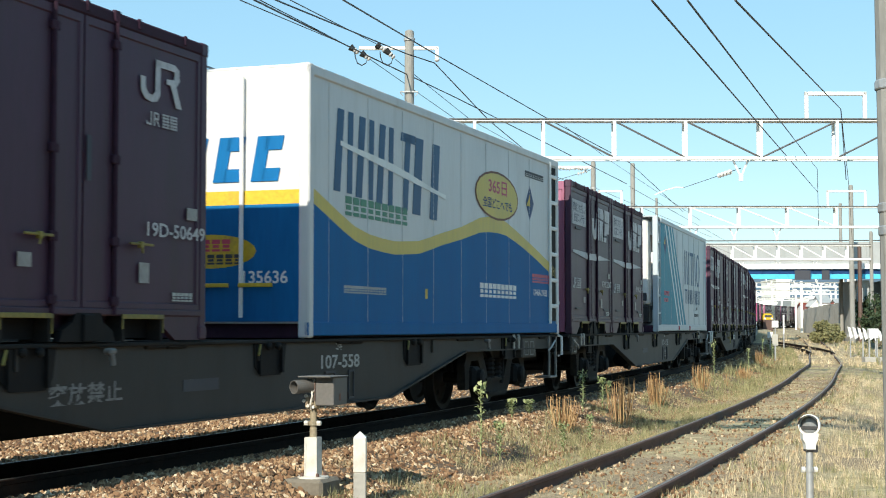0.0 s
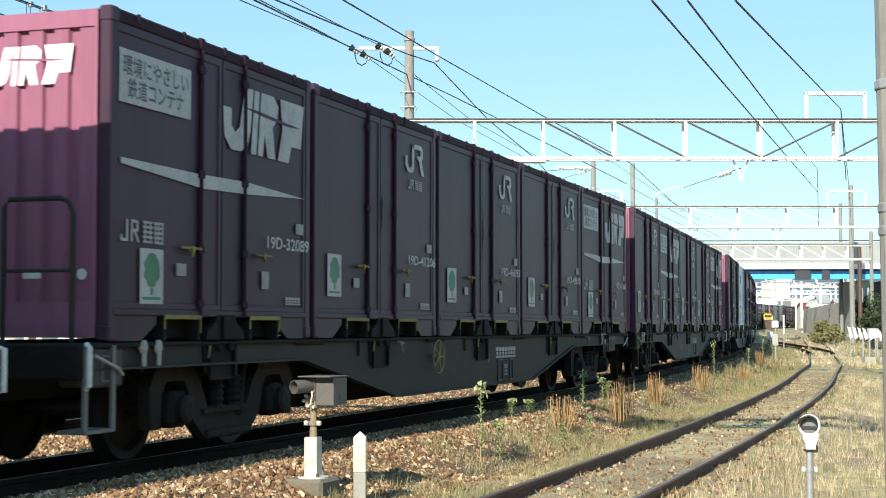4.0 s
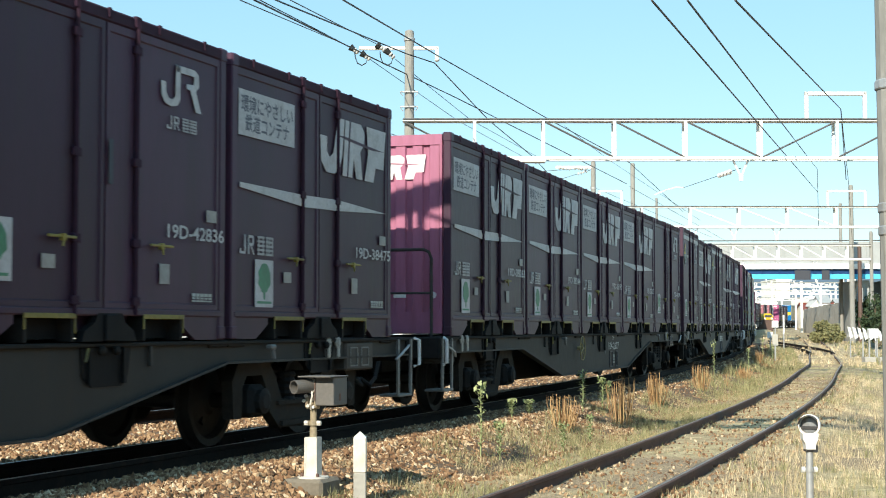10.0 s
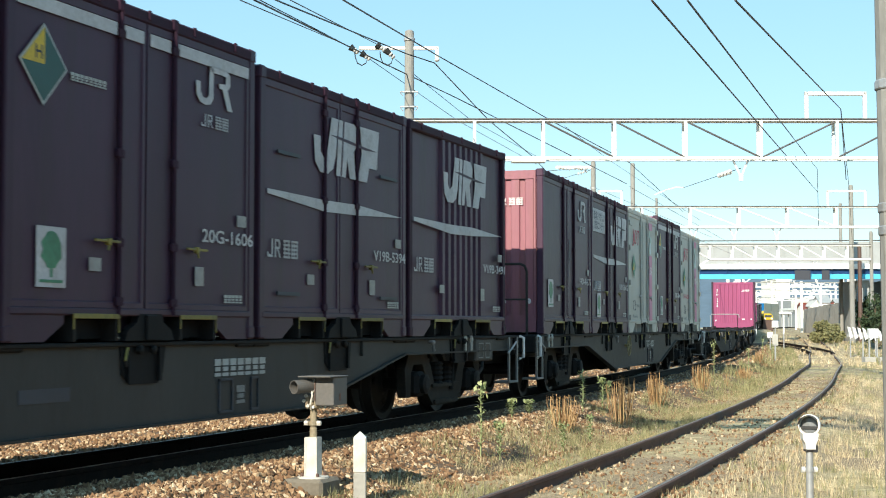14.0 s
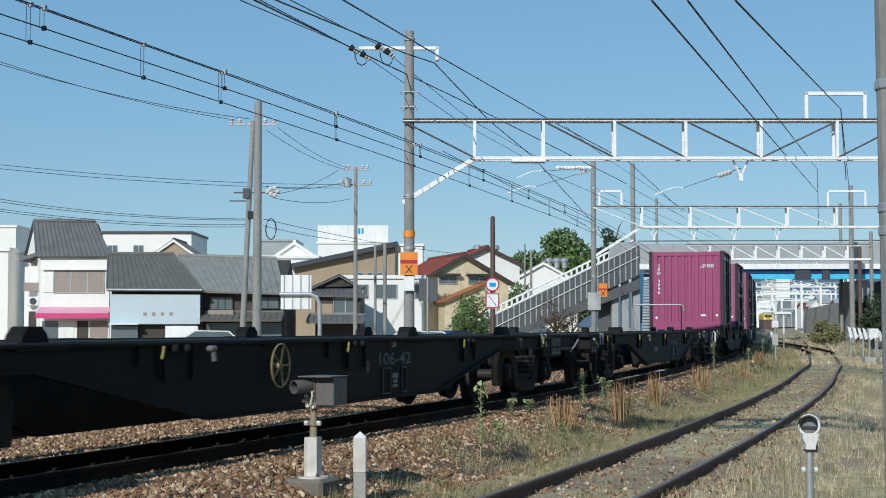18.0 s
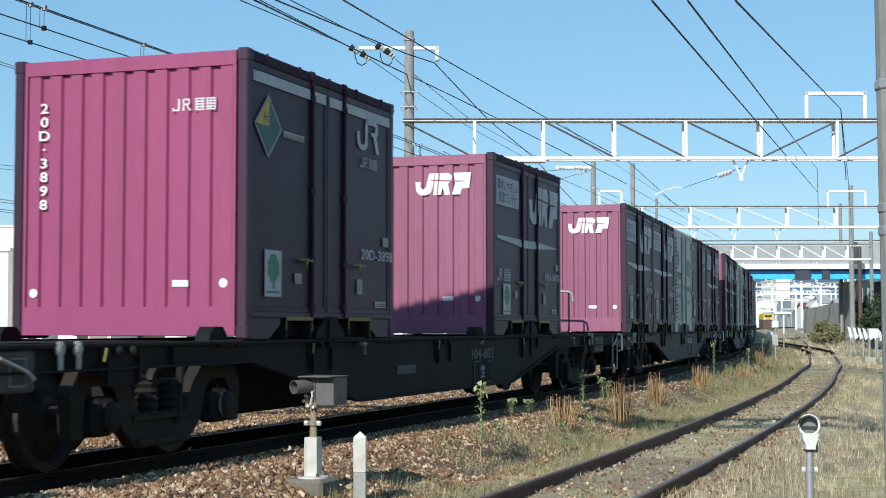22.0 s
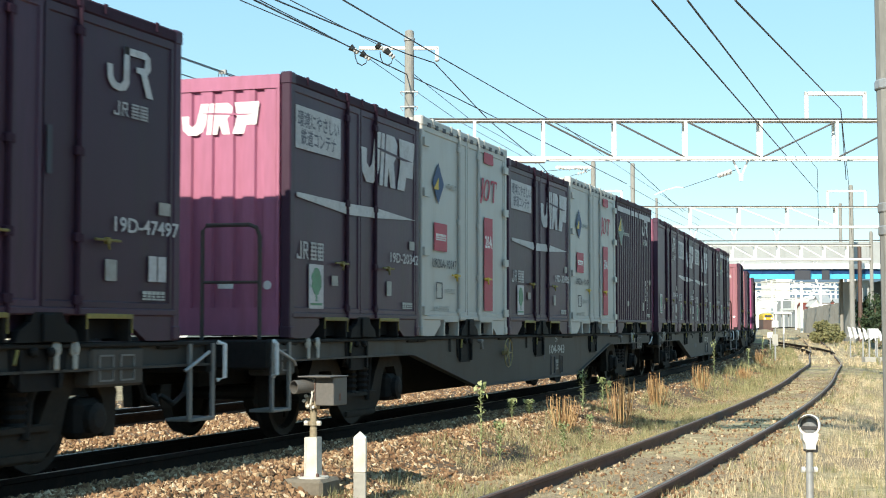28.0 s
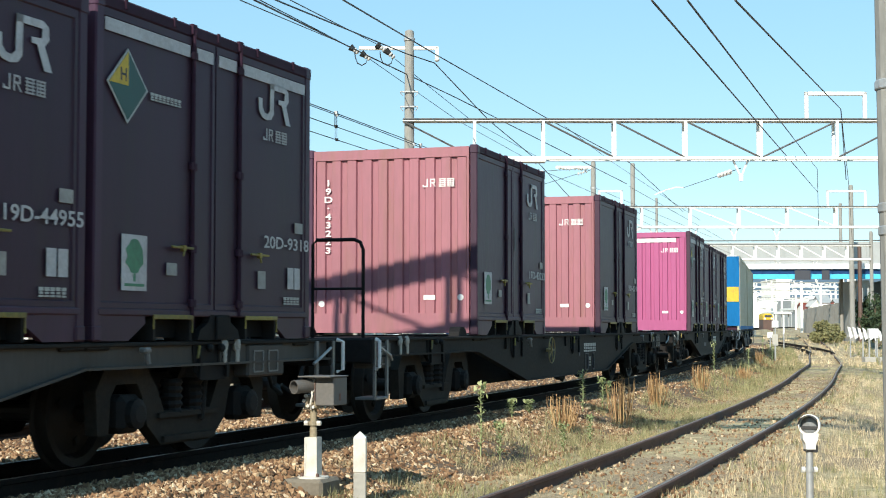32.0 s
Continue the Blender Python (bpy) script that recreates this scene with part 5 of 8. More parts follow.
def ballast_mat(name, dark, light):
    m = bpy.data.materials.new(name)
    m.use_nodes = True
    n, l = m.node_tree.nodes, m.node_tree.links
    p = n["Principled BSDF"]
    p.inputs["Roughness"].default_value = 0.9
    geo, tc, grain = n.new("ShaderNodeNewGeometry"), n.new("ShaderNodeTexCoord"), n.new("ShaderNodeTexNoise")
    grain.inputs["Scale"].default_value, grain.inputs["Detail"].default_value = 45, 6
    l.new(tc.outputs["Object"], grain.inputs["Vector"])
    add = n.new("ShaderNodeMath")
    add.operation = "MULTIPLY_ADD"
    add.inputs[1].default_value, add.inputs[2].default_value = 0.45, -0.2
    l.new(grain.outputs[0], add.inputs[0])
    tot = n.new("ShaderNodeMath")
    l.new(add.outputs[0], tot.inputs[0])
    l.new(geo.outputs["Random Per Island"], tot.inputs[1])
    ramp = n.new("ShaderNodeValToRGB")
    e = ramp.color_ramp.elements
    e[0].position, e[0].color = 0.0, (*dark, 1)
    e[1].position, e[1].color = 1.0, (*light, 1)
    for pos, c in ((0.3, (0.19, 0.1, 0.052)), (0.65, (0.31, 0.19, 0.105)), (0.88, (0.43, 0.3, 0.18))):
        k = e.new(pos)
        k.color = (*c, 1)
    l.new(tot.outputs[0], ramp.inputs[0])
    l.new(ramp.outputs[0], p.inputs["Base Color"])
    return m


SOIL = ground_mat()
WORNTOP = material("worn_rail_top", (0.3, 0.25, 0.2), 0.45, 0.5, vary=0.3, grime=(0.14, 0.08, 0.05), amount=0.7)
BALLAST = ballast_mat("rust_brown_ballast", (0.085, 0.05, 0.03), (0.64, 0.51, 0.36))
RUST = material("rusty_rail_steel", (0.024, 0.017, 0.014), 0.75, vary=0.3, scale=10, grime=(0.05, 0.03, 0.02), amount=0.6, bump=0.1, spec=0.1)
SIDINGRUST = material("red_brown_rail_rust", (0.12, 0.062, 0.048), 0.8, vary=0.3, scale=10, grime=(0.06, 0.035, 0.028), amount=0.6, bump=0.1)
WOOD = material("weathered_sleeper_wood", (0.16, 0.12, 0.085), 0.9, vary=0.3, scale=8, stretch=(0.2, 1, 1), spread=0.25, bump=0.2)
CONCRETE = material("weathered_concrete", (0.36, 0.35, 0.32), 0.85, vary=0.15, scale=5, grime=(0.2, 0.18, 0.15), amount=0.5, bump=0.1)
POLE = material("grey_concrete_pole", (0.27, 0.265, 0.25), 0.85, vary=0.2, scale=5, stretch=(1, 1, 0.3), grime=(0.16, 0.15, 0.13), amount=0.45, bump=0.06)


def steps(a, b, d):
    n = max(1, round((b - a) / d))
    return [a + (b - a) * i / n for i in range(n + 1)]


def make_ground():
    ss = [-900, -300, -80, -20] + steps(-8, 70, 0.4) + steps(72, 200, 4) + [230, 300, 450, 800, 1500, 3000]
    oo = [-1800, -700, -250, -120, -60, -40, -25, -18] + steps(-14.5, 14, 0.3) + [16, 20, 30, 45, 60, 100, 250, 700, 1800]
    v = []
    for s in ss:
        for o in oo:
            x, y = ground_point(s, o)
            v.append((x, y, ground_height(o, s) if abs(o) < 60 else -0.5 + rise(s)))
    k = len(oo)
    f = [(i * k + j, i * k + j + 1, (i + 1) * k + j + 1, (i + 1) * k + j) for i in range(len(ss) - 1) for j in range(k - 1)]
    me = bpy.data.meshes.new("ground")
    me.from_pydata(v, [], f)
    me.materials.append(SOIL)
    return thing("ground", "dry grassy and gravelly railway yard ground", "ground", kind="structure", data=me)


make_ground()


def sweep(profile, ss, off, z):
    """A profile (across, up) led along the line of the tracks."""
    s, n = Shape(), len(profile)
    v = []
    for q in ss:
        for a, h in profile:
            x, y, t = line(q, (off(q) if callable(off) else off) + a)
            v.append((x, y, z + h + rise(q)))
    f = [(i * n + j, i * n + (j + 1) % n, (i + 1) * n + (j + 1) % n, (i + 1) * n + j) for i in range(len(ss) - 1) for j in range(n)]
    return s.add(v, f + [tuple(range(n))[::-1], tuple(range((len(ss) - 1) * n, len(ss) * n))])


RAIL = ((-0.063, -0.153), (0.063, -0.153), (0.063, -0.142), (0.01, -0.125), (0.01, -0.045), (0.0325, -0.035), (0.0325, -0.006), (0.026, 0.0),
        (-0.026, 0.0), (-0.0325, -0.006), (-0.0325, -0.035), (-0.01, -0.045), (-0.01, -0.125), (-0.063, -0.142))


def siding(s):
    """The siding drifts away from the main line farther on."""
    pts = ((0, 4.2), (40, 4.2), (58, 4.26), (72, 4.38), (92, 4.95), (128, 5.6), (210, 6.4), (500, 7.0))
    for (a, p), (b, q) in zip(pts, pts[1:]):
        if s <= b:
            return p + (q - p) * max(s - a, 0) / (b - a)


def track(name, off, level, far, wood, label, shine):
    ob = thing(name, label, "track", kind="structure")
    for side in (-1, 1):
        c = (lambda s, k=side: off(s) + k * 0.566) if callable(off) else off + side * 0.566
        z = level - (0.0 if callable(off) else 0.06 if side < 0 else 0.01)
        rl = part("rail", sweep(RAIL, steps(-10, 70, 1.0) + steps(75, far, 5.0), c, z), RUST if shine else SIDINGRUST, ob)
        if not shine:
            part("running_surface", sweep(((-0.016, 0.0005), (0.012, 0.0005), (0.012, 0.0025), (-0.016, 0.0025)), steps(-10, 70, 1.0) + steps(75, far, 5.0), c, z), WORNTOP, rl, "dull worn running surface")
        else:
            part("running_surface", sweep(((-0.012, 0.0005), (0.016, 0.0005), (0.016, 0.0025), (-0.012, 0.0025)), steps(-10, 70, 1.0) + steps(75, far, 5.0), c, z), BRIGHT, rl, "polished running surface")
    me = Shape().box(-1.05, 1.05, -0.11, 0.11, -0.16, 0.0, 0.015).mesh("sleeper", wood)
    clip = Shape().box(-0.17, 0.17, -0.06, 0.06, 0, 0.022, 0.006).box(-0.1, -0.065, -0.03, 0.03, 0, 0.05, 0.01).box(0.065, 0.1, -0.03, 0.03, 0, 0.05, 0.01).mesh("rail_plate", RUST)
    k = 0
    while -4 + k * 0.62 < 62:
        x, y, a = line(-4 + k * 0.62, off(-4 + k * 0.62) if callable(off) else off)
        sl = part("sleeper", me, wood, ob, at=pose(x, y, level - (0.16 if callable(off) else 0.2) + random.uniform(-0.008, 0.008), 0, 0, math.degrees(a) + random.uniform(-1, 1)))
        if k < 70 and name == "siding_track" or k < 40:
            for side in (-1, 1):
                part("rail_plate", clip, RUST, sl, at=pose(side * 0.566, 0, 0.0))
        k += 1
    return ob


track("main_track", 0.0, 0.0, 420, CONCRETE, "main line track with dark rails and concrete sleepers in ballast", True)
track("far_track", -3.8, -0.02, 420, CONCRETE, "second main track behind the train, in brown ballast", True)
track("siding_track", siding, -0.22, 160, WOOD, "rusty siding track on half-buried wooden sleepers", False)


def branch(s):
    k = min(max((s - 74) / 62, 0), 1)
    return siding(s) * (1 - k * k * (3 - 2 * k)) + 0.05


cross = thing("crossover_track", "dark rails of a turnout between siding and main line", "track", kind="structure")
for side in (-1, 1):
    part("rail", sweep(RAIL, steps(76, 130, 2.0), lambda s, k=side: branch(s) + k * 0.566, -0.17), RUST, cross)


def stones(name, label, count, place, size, mat):
    """Loose broken stones, strewn by place() -> (s, o, lift)."""
    rng = np.random.default_rng(len(name) * 7 + count)
    base = np.array([(1, 0, 0), (-1, 0, 0), (0, 1, 0), (0, -1, 0), (0, 0, 1), (0, 0, -1), (0.6, 0.6, 0.55), (-0.6, 0.55, -0.6)], float)
    tri = np.array([(0, 6, 4), (6, 2, 4), (2, 1, 4), (1, 3, 4), (3, 0, 4), (0, 2, 6), (2, 0, 5), (1, 7, 5), (7, 2, 5), (1, 2, 7), (3, 1, 5), (0, 3, 5)])
    vs, fs = [], []
    for i in range(count):
        s, o, lift = place(rng)
        x, y, a = line(s, o)
        q = base * rng.uniform(0.7, 1.3, base.shape) * rng.uniform(*size) * np.array([1.15, 0.9, 0.75])
        m = np.array(Euler(tuple(rng.uniform(0, 6.28, 3))).to_matrix())
        vs.append(q @ m.T + (x, y, ground_height(o, s) + lift))
        fs.append(tri + i * 8)
    me = bpy.data.meshes.new(name)
    v, f = np.concatenate(vs), np.concatenate(fs)
    me.from_pydata(v.tolist(), [], f.tolist())
    me.materials.append(mat)
    return thing(name, label, "ballast", kind="stuff", data=me)


def bed(lo, hi, far):
    def place(rng):
        s = 7.0 + (far - 7.0) * rng.random() ** 1.9
        return s, rng.uniform(lo, hi), rng.uniform(-0.01, 0.02)
    return place


stones("main_ballast", "rust-brown broken stone ballast of the main track", 34000, bed(-2.4, 2.8, 48), (0.015, 0.036), BALLAST)
stones("far_ballast", "rust-brown ballast of the second track", 7000, bed(-6.4, -2.2, 48), (0.025, 0.05), BALLAST)
stones("siding_gravel", "sparse gravel between the siding rails", 9000, bed(2.6, 5.4, 44), (0.008, 0.024), BALLAST)
stones("far_main_ballast", "dark brown ballast of the main track farther on", 5000, lambda rng: (46 + 44 * rng.random(), rng.uniform(-2.2, 2.6), rng.uniform(-0.01, 0.03)), (0.04, 0.075), BALLAST)


def ballast_bed():
    """A dark sheet under the loose stones; its colour paints the shade in their gaps."""
    ss, oo = steps(-8, 100, 0.6), steps(-6.6, 2.55, 0.3)
    k = len(oo)
    v = []
    for q in ss:
        for o in oo:
            x, y, a = line(q, o + 0.12 * noise.noise((q * 0.7, o, 1.0)) * (1 if abs(o) > 2 else 0))
            v.append((x, y, ground_height(o, q) + 0.012))
    me = bpy.data.meshes.new("ballast_bed")
    me.from_pydata(v, [], [(i * k + j, i * k + j + 1, (i + 1) * k + j + 1, (i + 1) * k + j) for i in range(len(ss) - 1) for j in range(k - 1)])
    me.materials.append(material("dark_brown_gap_shade", (0.14, 0.095, 0.06), 0.95, vary=0.45, scale=9, grime=(0.08, 0.055, 0.038), amount=0.6, bump=0.6, bump_scale=40))
    return thing("ballast_bed", "dark brown ballast bed under the main tracks, gap shade put into its colour", "ballast", kind="structure", data=me)


ballast_bed()
stones("near_ballast", "dense rust-brown ballast shoulder beside the main track", 24000, lambda rng: (8.5 + 15 * rng.random() ** 1.3, rng.uniform(0.75, 2.75), rng.uniform(-0.012, 0.014)), (0.014, 0.034), BALLAST)
stones("middle_ballast", "dense rust-brown ballast between the two main tracks", 8000, lambda rng: (9 + 16 * rng.random(), rng.uniform(-3.2, -0.7), rng.uniform(-0.01, 0.015)), (0.018, 0.036), BALLAST)


# ---- overhead line ----
WHITESTEEL = material("white_painted_steel", (0.84, 0.84, 0.83), 0.5, vary=0.06, grime=(0.4, 0.36, 0.3), amount=0.3)
# dark colour holds the shadow on the near diagonals and top plates
SHADESTEEL = material("shadowed_dark_steel", (0.09, 0.09, 0.09), 0.6, vary=0.2)
WIRE = material("dark_wire", (0.03, 0.03, 0.032), 0.6, vary=0.2)
PORCELAIN = material("pale_porcelain", (0.62, 0.6, 0.58), 0.25, vary=0.08)
ORANGE = material("orange_sign", (0.8, 0.25, 0.02), 0.5, vary=0.1)
BROWNSTEEL = material("brown_painted_steel", (0.1, 0.06, 0.05), 0.6, vary=0.2, grime=(0.16, 0.08, 0.05), amount=0.5)
BASE = -0.5


def pole(across, ahead, top, r, mat=POLE, label="grey concrete catenary pole beside the tracks", category="pole", name="catenary_pole", lean=0.0, bands=()):
    ob = thing(name, label, category, "poles along the railway", stand(across, ahead))
    part("shaft", Shape().tube([(0, 0, BASE), (lean * 0.5, 0, top * 0.5), (lean, 0, top)], r * 1.12, 16, taper=0.84), mat, ob)
    part("cap", Shape().lathe([(r * 0.9, 0), (r * 0.9, 0.06), (r * 0.5, 0.1)], "z", 14, (lean, 0, top)), mat, ob)
    for z in bands:
        part("band", Shape().lathe([(r * 1.12, -0.04), (r * 1.16, -0.03), (r * 1.16, 0.03), (r * 1.12, 0.04)], "z", 16, (lean * z / top, 0, z)), GALV, ob)
    return ob


def insulator(parent, a, b, n=4, r=0.07):
    """A string of porcelain discs between two points."""
    a, b = Vector(a), Vector(b)
    d = (b - a)
    s = Shape().tube([a, b], 0.018, 6)
    turn = d.to_track_quat("Z", "Y").to_matrix().to_4x4()
    for i in range(n):
        m = Matrix.Translation(a + d * (i + 0.5) / n) @ turn
        k = Shape().lathe([(0.02, -0.04), (r, -0.02), (r * 0.9, 0.01), (0.03, 0.04)], "z", 10)
        s.add([m @ Vector(q) for q in k.v], k.f)
    return part("insulator", s, PORCELAIN, parent)


def gantry(x0, x1, ahead, top, low, posts, vees, brace=True, size=0.05, tail=0.0, turned=99):
    """A white trussed beam across the tracks; posts: their number or their places; diagonals lean the other way from the turned-th on."""
    ob = thing("gantry_beam", "white trussed steel beam spanning the tracks", "gantry", "gantries over the tracks", stand(0, ahead, 0, tail))
    part("upper_chord", Shape().box(x0, x1, -0.22, -0.22 + size * 2, top - size, top - size * 0.3, 0.005).box(x0, x1, 0.22 - size * 2, 0.22, top - size, top - size * 0.3, 0.005), WHITESTEEL, ob)
    part("top_plate", Shape().box(x0, x1, -0.25, 0.25, top - size * 0.3, top + size * 0.35, 0.005), SHADESTEEL, ob, "top plate coloured dark as in shadow")
    # near webs are painted as shadowed, far ones stay white
    web = SHADESTEEL if ahead < 60 else WHITESTEEL
    xs = posts if isinstance(posts, (tuple, list)) else [x0 + (x1 - x0) * (i + 1) / (posts + 1) for i in range(posts)]
    part("lower_chord", Shape().box(xs[0], x1, -0.22, -0.22 + size * 2, low - size, low + size * 0.6, 0.01).box(xs[0], x1, 0.22 - size * 2, 0.22, low - size, low + size * 0.6, 0.01), WHITESTEEL, ob)
    for i, x in enumerate(xs):
        for y in (-0.2, 0.2):
            part("strut", Shape().box(x - size * 0.7, x + size * 0.7, y - 0.03, y + 0.03, low, top - size), WHITESTEEL, ob)
        if i + 1 < len(xs) and i:
            a, b = (x, xs[i + 1]) if i < turned else (xs[i + 1], x)
            part("diagonal", Shape().tube([(a, -0.2, top - size), (b, -0.2, low)], size * 0.5, 6), web, ob)
    part("diagonal", Shape().tube([(x0, -0.2, top - size), (xs[0], -0.2, low)], size * 0.5, 6), web, ob)
    if brace:
        part("knee_brace", Shape().box(-0.06, 0.06, -0.06, 0.06, 0, 1), WHITESTEEL, ob,
             at=Matrix.Translation((x0, 0, low - (xs[0] - x0) * 0.62)) @ Vector((xs[0] - x0, 0, (xs[0] - x0) * 0.62)).to_track_quat("Z", "Y").to_matrix().to_4x4() @ Matrix.Diagonal((1, 1, 1.18 * (xs[0] - x0), 1)))
    for x in vees:
        part("hanger", Shape().tube([(x - 0.22, 0, low), (x, 0, low - 0.5)], 0.03, 6).tube([(x + 0.22, 0, low), (x, 0, low - 0.5)], 0.03, 6).box(x - 0.05, x + 0.05, -0.05, 0.05, low - 0.6, low - 0.45), WHITESTEEL, ob)
    return ob


def hoop(ob, x, top, w, h):
    """A white bracket standing on a beam."""
    part("wire_bracket", Shape().box(x - w / 2, x - w / 2 + 0.1, -0.05, 0.05, top, top + h, 0.01).box(x + w / 2 - 0.1, x + w / 2, -0.05, 0.05, top, top + h, 0.01).box(x - w / 2, x + w / 2, -0.05, 0.05, top + h - 0.1, top + h, 0.01), WHITESTEEL, ob)


G1 = gantry(-1.07, 16.0, 40, 6.63, 5.6, (0.84, 2.67, 4.56, 6.45, 8.45, 10.47, 12.4, 16.0), (7.94,), size=0.055, turned=4)
part("beam_plate", Shape().box(1.82, 2.73, -0.3, 0.1, 5.48, 5.55, 0.01), WHITESTEEL, G1)
hoop(G1, 10.49, 6.63, 1.66, 0.76)
G2 = gantry(6.79, 19.95, 68, 6.56, 5.64, 5, (9.54, 11.33, 13.16, 15.1), size=0.06)
hoop(G2, 18.27, 6.56, 1.8, 0.75)
hoop(G2, 7.58, 6.56, 1.1, 0.75)
for ahead, y1, y2, x0, x1 in ((98, 6.46, 5.54, 15.85, 27.8), (152, 6.9, 6.32, 28.86, 41.4),
                              (172, 7.3, 6.7, 33.6, 46.6), (190, 6.77, 6.2, 37.5, 51.04), (212, 7.4, 6.8, 42.4, 56.2), (262, 7.6, 7.0, 53.4, 68.2), (235, 6.88, 6.27, 47.7, 62.25), (290, 6.82, 6.28, 59.95, 74.64)):
    g = gantry(x0, x1, ahead, y1, y2, 7, (x0 + (x1 - x0) * 0.3, x0 + (x1 - x0) * 0.5, x0 + (x1 - x0) * 0.7), size=0.09)
    if ahead > 98:
        pole(x0 - 0.1, ahead, y1 + 0.8, 0.18, WHITESTEEL, "white catenary pole carrying a gantry beam")
    pole(x1 + 0.1, ahead, y1 + 0.8, 0.18 if ahead > 98 else 0.12, WHITESTEEL if ahead > 98 else POLE, "pale catenary pole carrying a gantry beam")

gantry(-13.0, 3.9, 12.4, 6.45, 5.5, 9, (-4.0, -8.0), size=0.055)
pole(-13.2, 12.4, 9.4, 0.18)
P1 = pole(-0.9, 40, 8.96, 0.132, bands=(3.2, 4.6, 6.63, 4.56, 8.8))
part("crossarm", Shape().box(-1.35, 0.78, -0.05, 0.05, 8.52, 8.61, 0.01).box(0.7, 0.78, -0.05, 0.05, 8.26, 8.59), WHITESTEEL, P1)
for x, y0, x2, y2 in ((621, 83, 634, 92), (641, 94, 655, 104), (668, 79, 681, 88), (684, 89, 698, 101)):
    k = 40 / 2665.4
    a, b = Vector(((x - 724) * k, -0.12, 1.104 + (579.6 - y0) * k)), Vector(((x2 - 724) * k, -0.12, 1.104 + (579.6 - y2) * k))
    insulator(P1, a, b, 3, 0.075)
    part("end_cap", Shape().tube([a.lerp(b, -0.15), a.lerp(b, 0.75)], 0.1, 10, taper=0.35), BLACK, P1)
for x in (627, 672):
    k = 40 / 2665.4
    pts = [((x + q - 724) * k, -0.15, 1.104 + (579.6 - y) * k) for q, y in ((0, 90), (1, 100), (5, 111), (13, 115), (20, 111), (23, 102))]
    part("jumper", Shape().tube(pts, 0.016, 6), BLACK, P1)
insulator(P1, (0.74, 0, 8.38), (0.74, 0, 8.2), 2, 0.07)
part("orange_band", Shape().lathe([(0.158, 0), (0.158, 0.17)], "z", 16, (0, 0, 3.5)), ORANGE, P1)
sign = part("warning_sign", Shape().box(-0.23, 0.23, -0.24, -0.22, 2.48, 3.09, 0.005), ORANGE, P1, "orange sign with a black cross")
part("sign_bar", Shape().box(-0.23, 0.23, -0.246, -0.241, 2.79, 2.88), REDPANEL, sign)
for k in (-1, 1):
    part("cross", Shape().prism([(-0.1 * k, 0.1), (-0.065 * k, 0.1), (0.1 * k, -0.1), (0.065 * k, -0.1)], "y", -0.25, -0.242), INK, sign, at=pose(0, 0, 2.64))
part("label_plate", Shape().box(-0.14, 0.14, -0.26, -0.24, 2.07, 2.45), LETTER, P1)
for z in (6.95, 7.35):
    part("stay_bracket", Shape().box(-0.24, 0.24, -0.17, -0.14, z, z + 0.045, 0.005).tube([(-0.24, -0.15, z), (-0.16, -0.15, z - 0.1)], 0.012, 5).tube([(0.24, -0.15, z), (0.16, -0.15, z - 0.1)], 0.012, 5), GALV, P1)
P2 = pole(6.81, 68, 8.52, 0.118, bands=(3.4, 5.5, 7.4))
part("crossarm", Shape().box(-1.7, 0.1, -0.05, 0.05, 8.28, 8.41, 0.01), WHITESTEEL, P2)
for x in (-1.6, -0.9):
    insulator(P2, (x, -0.1, 8.31), (x + 0.6, -0.1, 8.26), 4, 0.1)
sign = part("warning_sign", Shape().box(0.2, 0.58, -0.22, -0.2, 2.47, 3.08), ORANGE, P2, "orange sign with a black cross")
part("sign_bar", Shape().box(0.2, 0.58, -0.226, -0.221, 2.78, 2.85), REDPANEL, sign)
for k in (-1, 1):
    part("cross", Shape().prism([(-0.1 * k, 0.1), (-0.06 * k, 0.1), (0.1 * k, -0.1), (0.06 * k, -0.1)], "y", -0.23, -0.222), INK, sign, at=pose(0.39, 0, 2.62))
part("label_board", Shape().box(-0.3, 0.28, -0.22, -0.2, 1.88, 2.67), GREYLETTER, P2)
pole(12.01, 95, 11.39, 0.15, label="slim concrete pole behind the footbridge stairs")
pole(21.33, 150, 13.94, 0.13, label="slim far concrete pole with a crossarm")
pole(33.06, 125, 11.33, 0.14)
pole(32.05, 118, 12.18, 0.19)
pole(32.67, 118, 7.42, 0.16, BROWNSTEEL, "brown steel post by the overbridge")
NEARPOLE = pole(3.81, 12.4, 9.4, 0.165, lean=-0.11, label="mottled concrete pole close to the camera, beside the siding", bands=(3.11, 2.09, 1.9))
part("bolt", Shape().tube([(-0.05, 0, 3.11), (-0.22, 0, 3.11)], 0.018, 8), BROWNSTEEL, NEARPOLE)
POST = pole(1.72, 52, 4.85, 0.085, BROWNSTEEL, "rusty brown steel post with two round and square signs", "post", "sign_post")
disc = part("round_sign", Shape().lathe([(0.25, -0.02), (0.25, 0.0)], "y", 24, (-0.02, -0.12, 2.58)), LETTER, POST, "round white sign with a red rim")
part("rim", Shape().lathe([(0.25, -0.03), (0.25, -0.022), (0.2, -0.022), (0.2, -0.03), (0.25, -0.03)], "y", 24, (-0.02, -0.12, 2.58)), REDPANEL, disc)
part("symbol", Shape().box(-0.12, 0.1, -0.15, -0.143, 2.5, 2.64), SKYBLUE, disc)
sq = part("square_sign", Shape().box(-0.26, 0.22, -0.14, -0.12, 1.76, 2.29), LETTER, POST, "square white sign with a red frame")
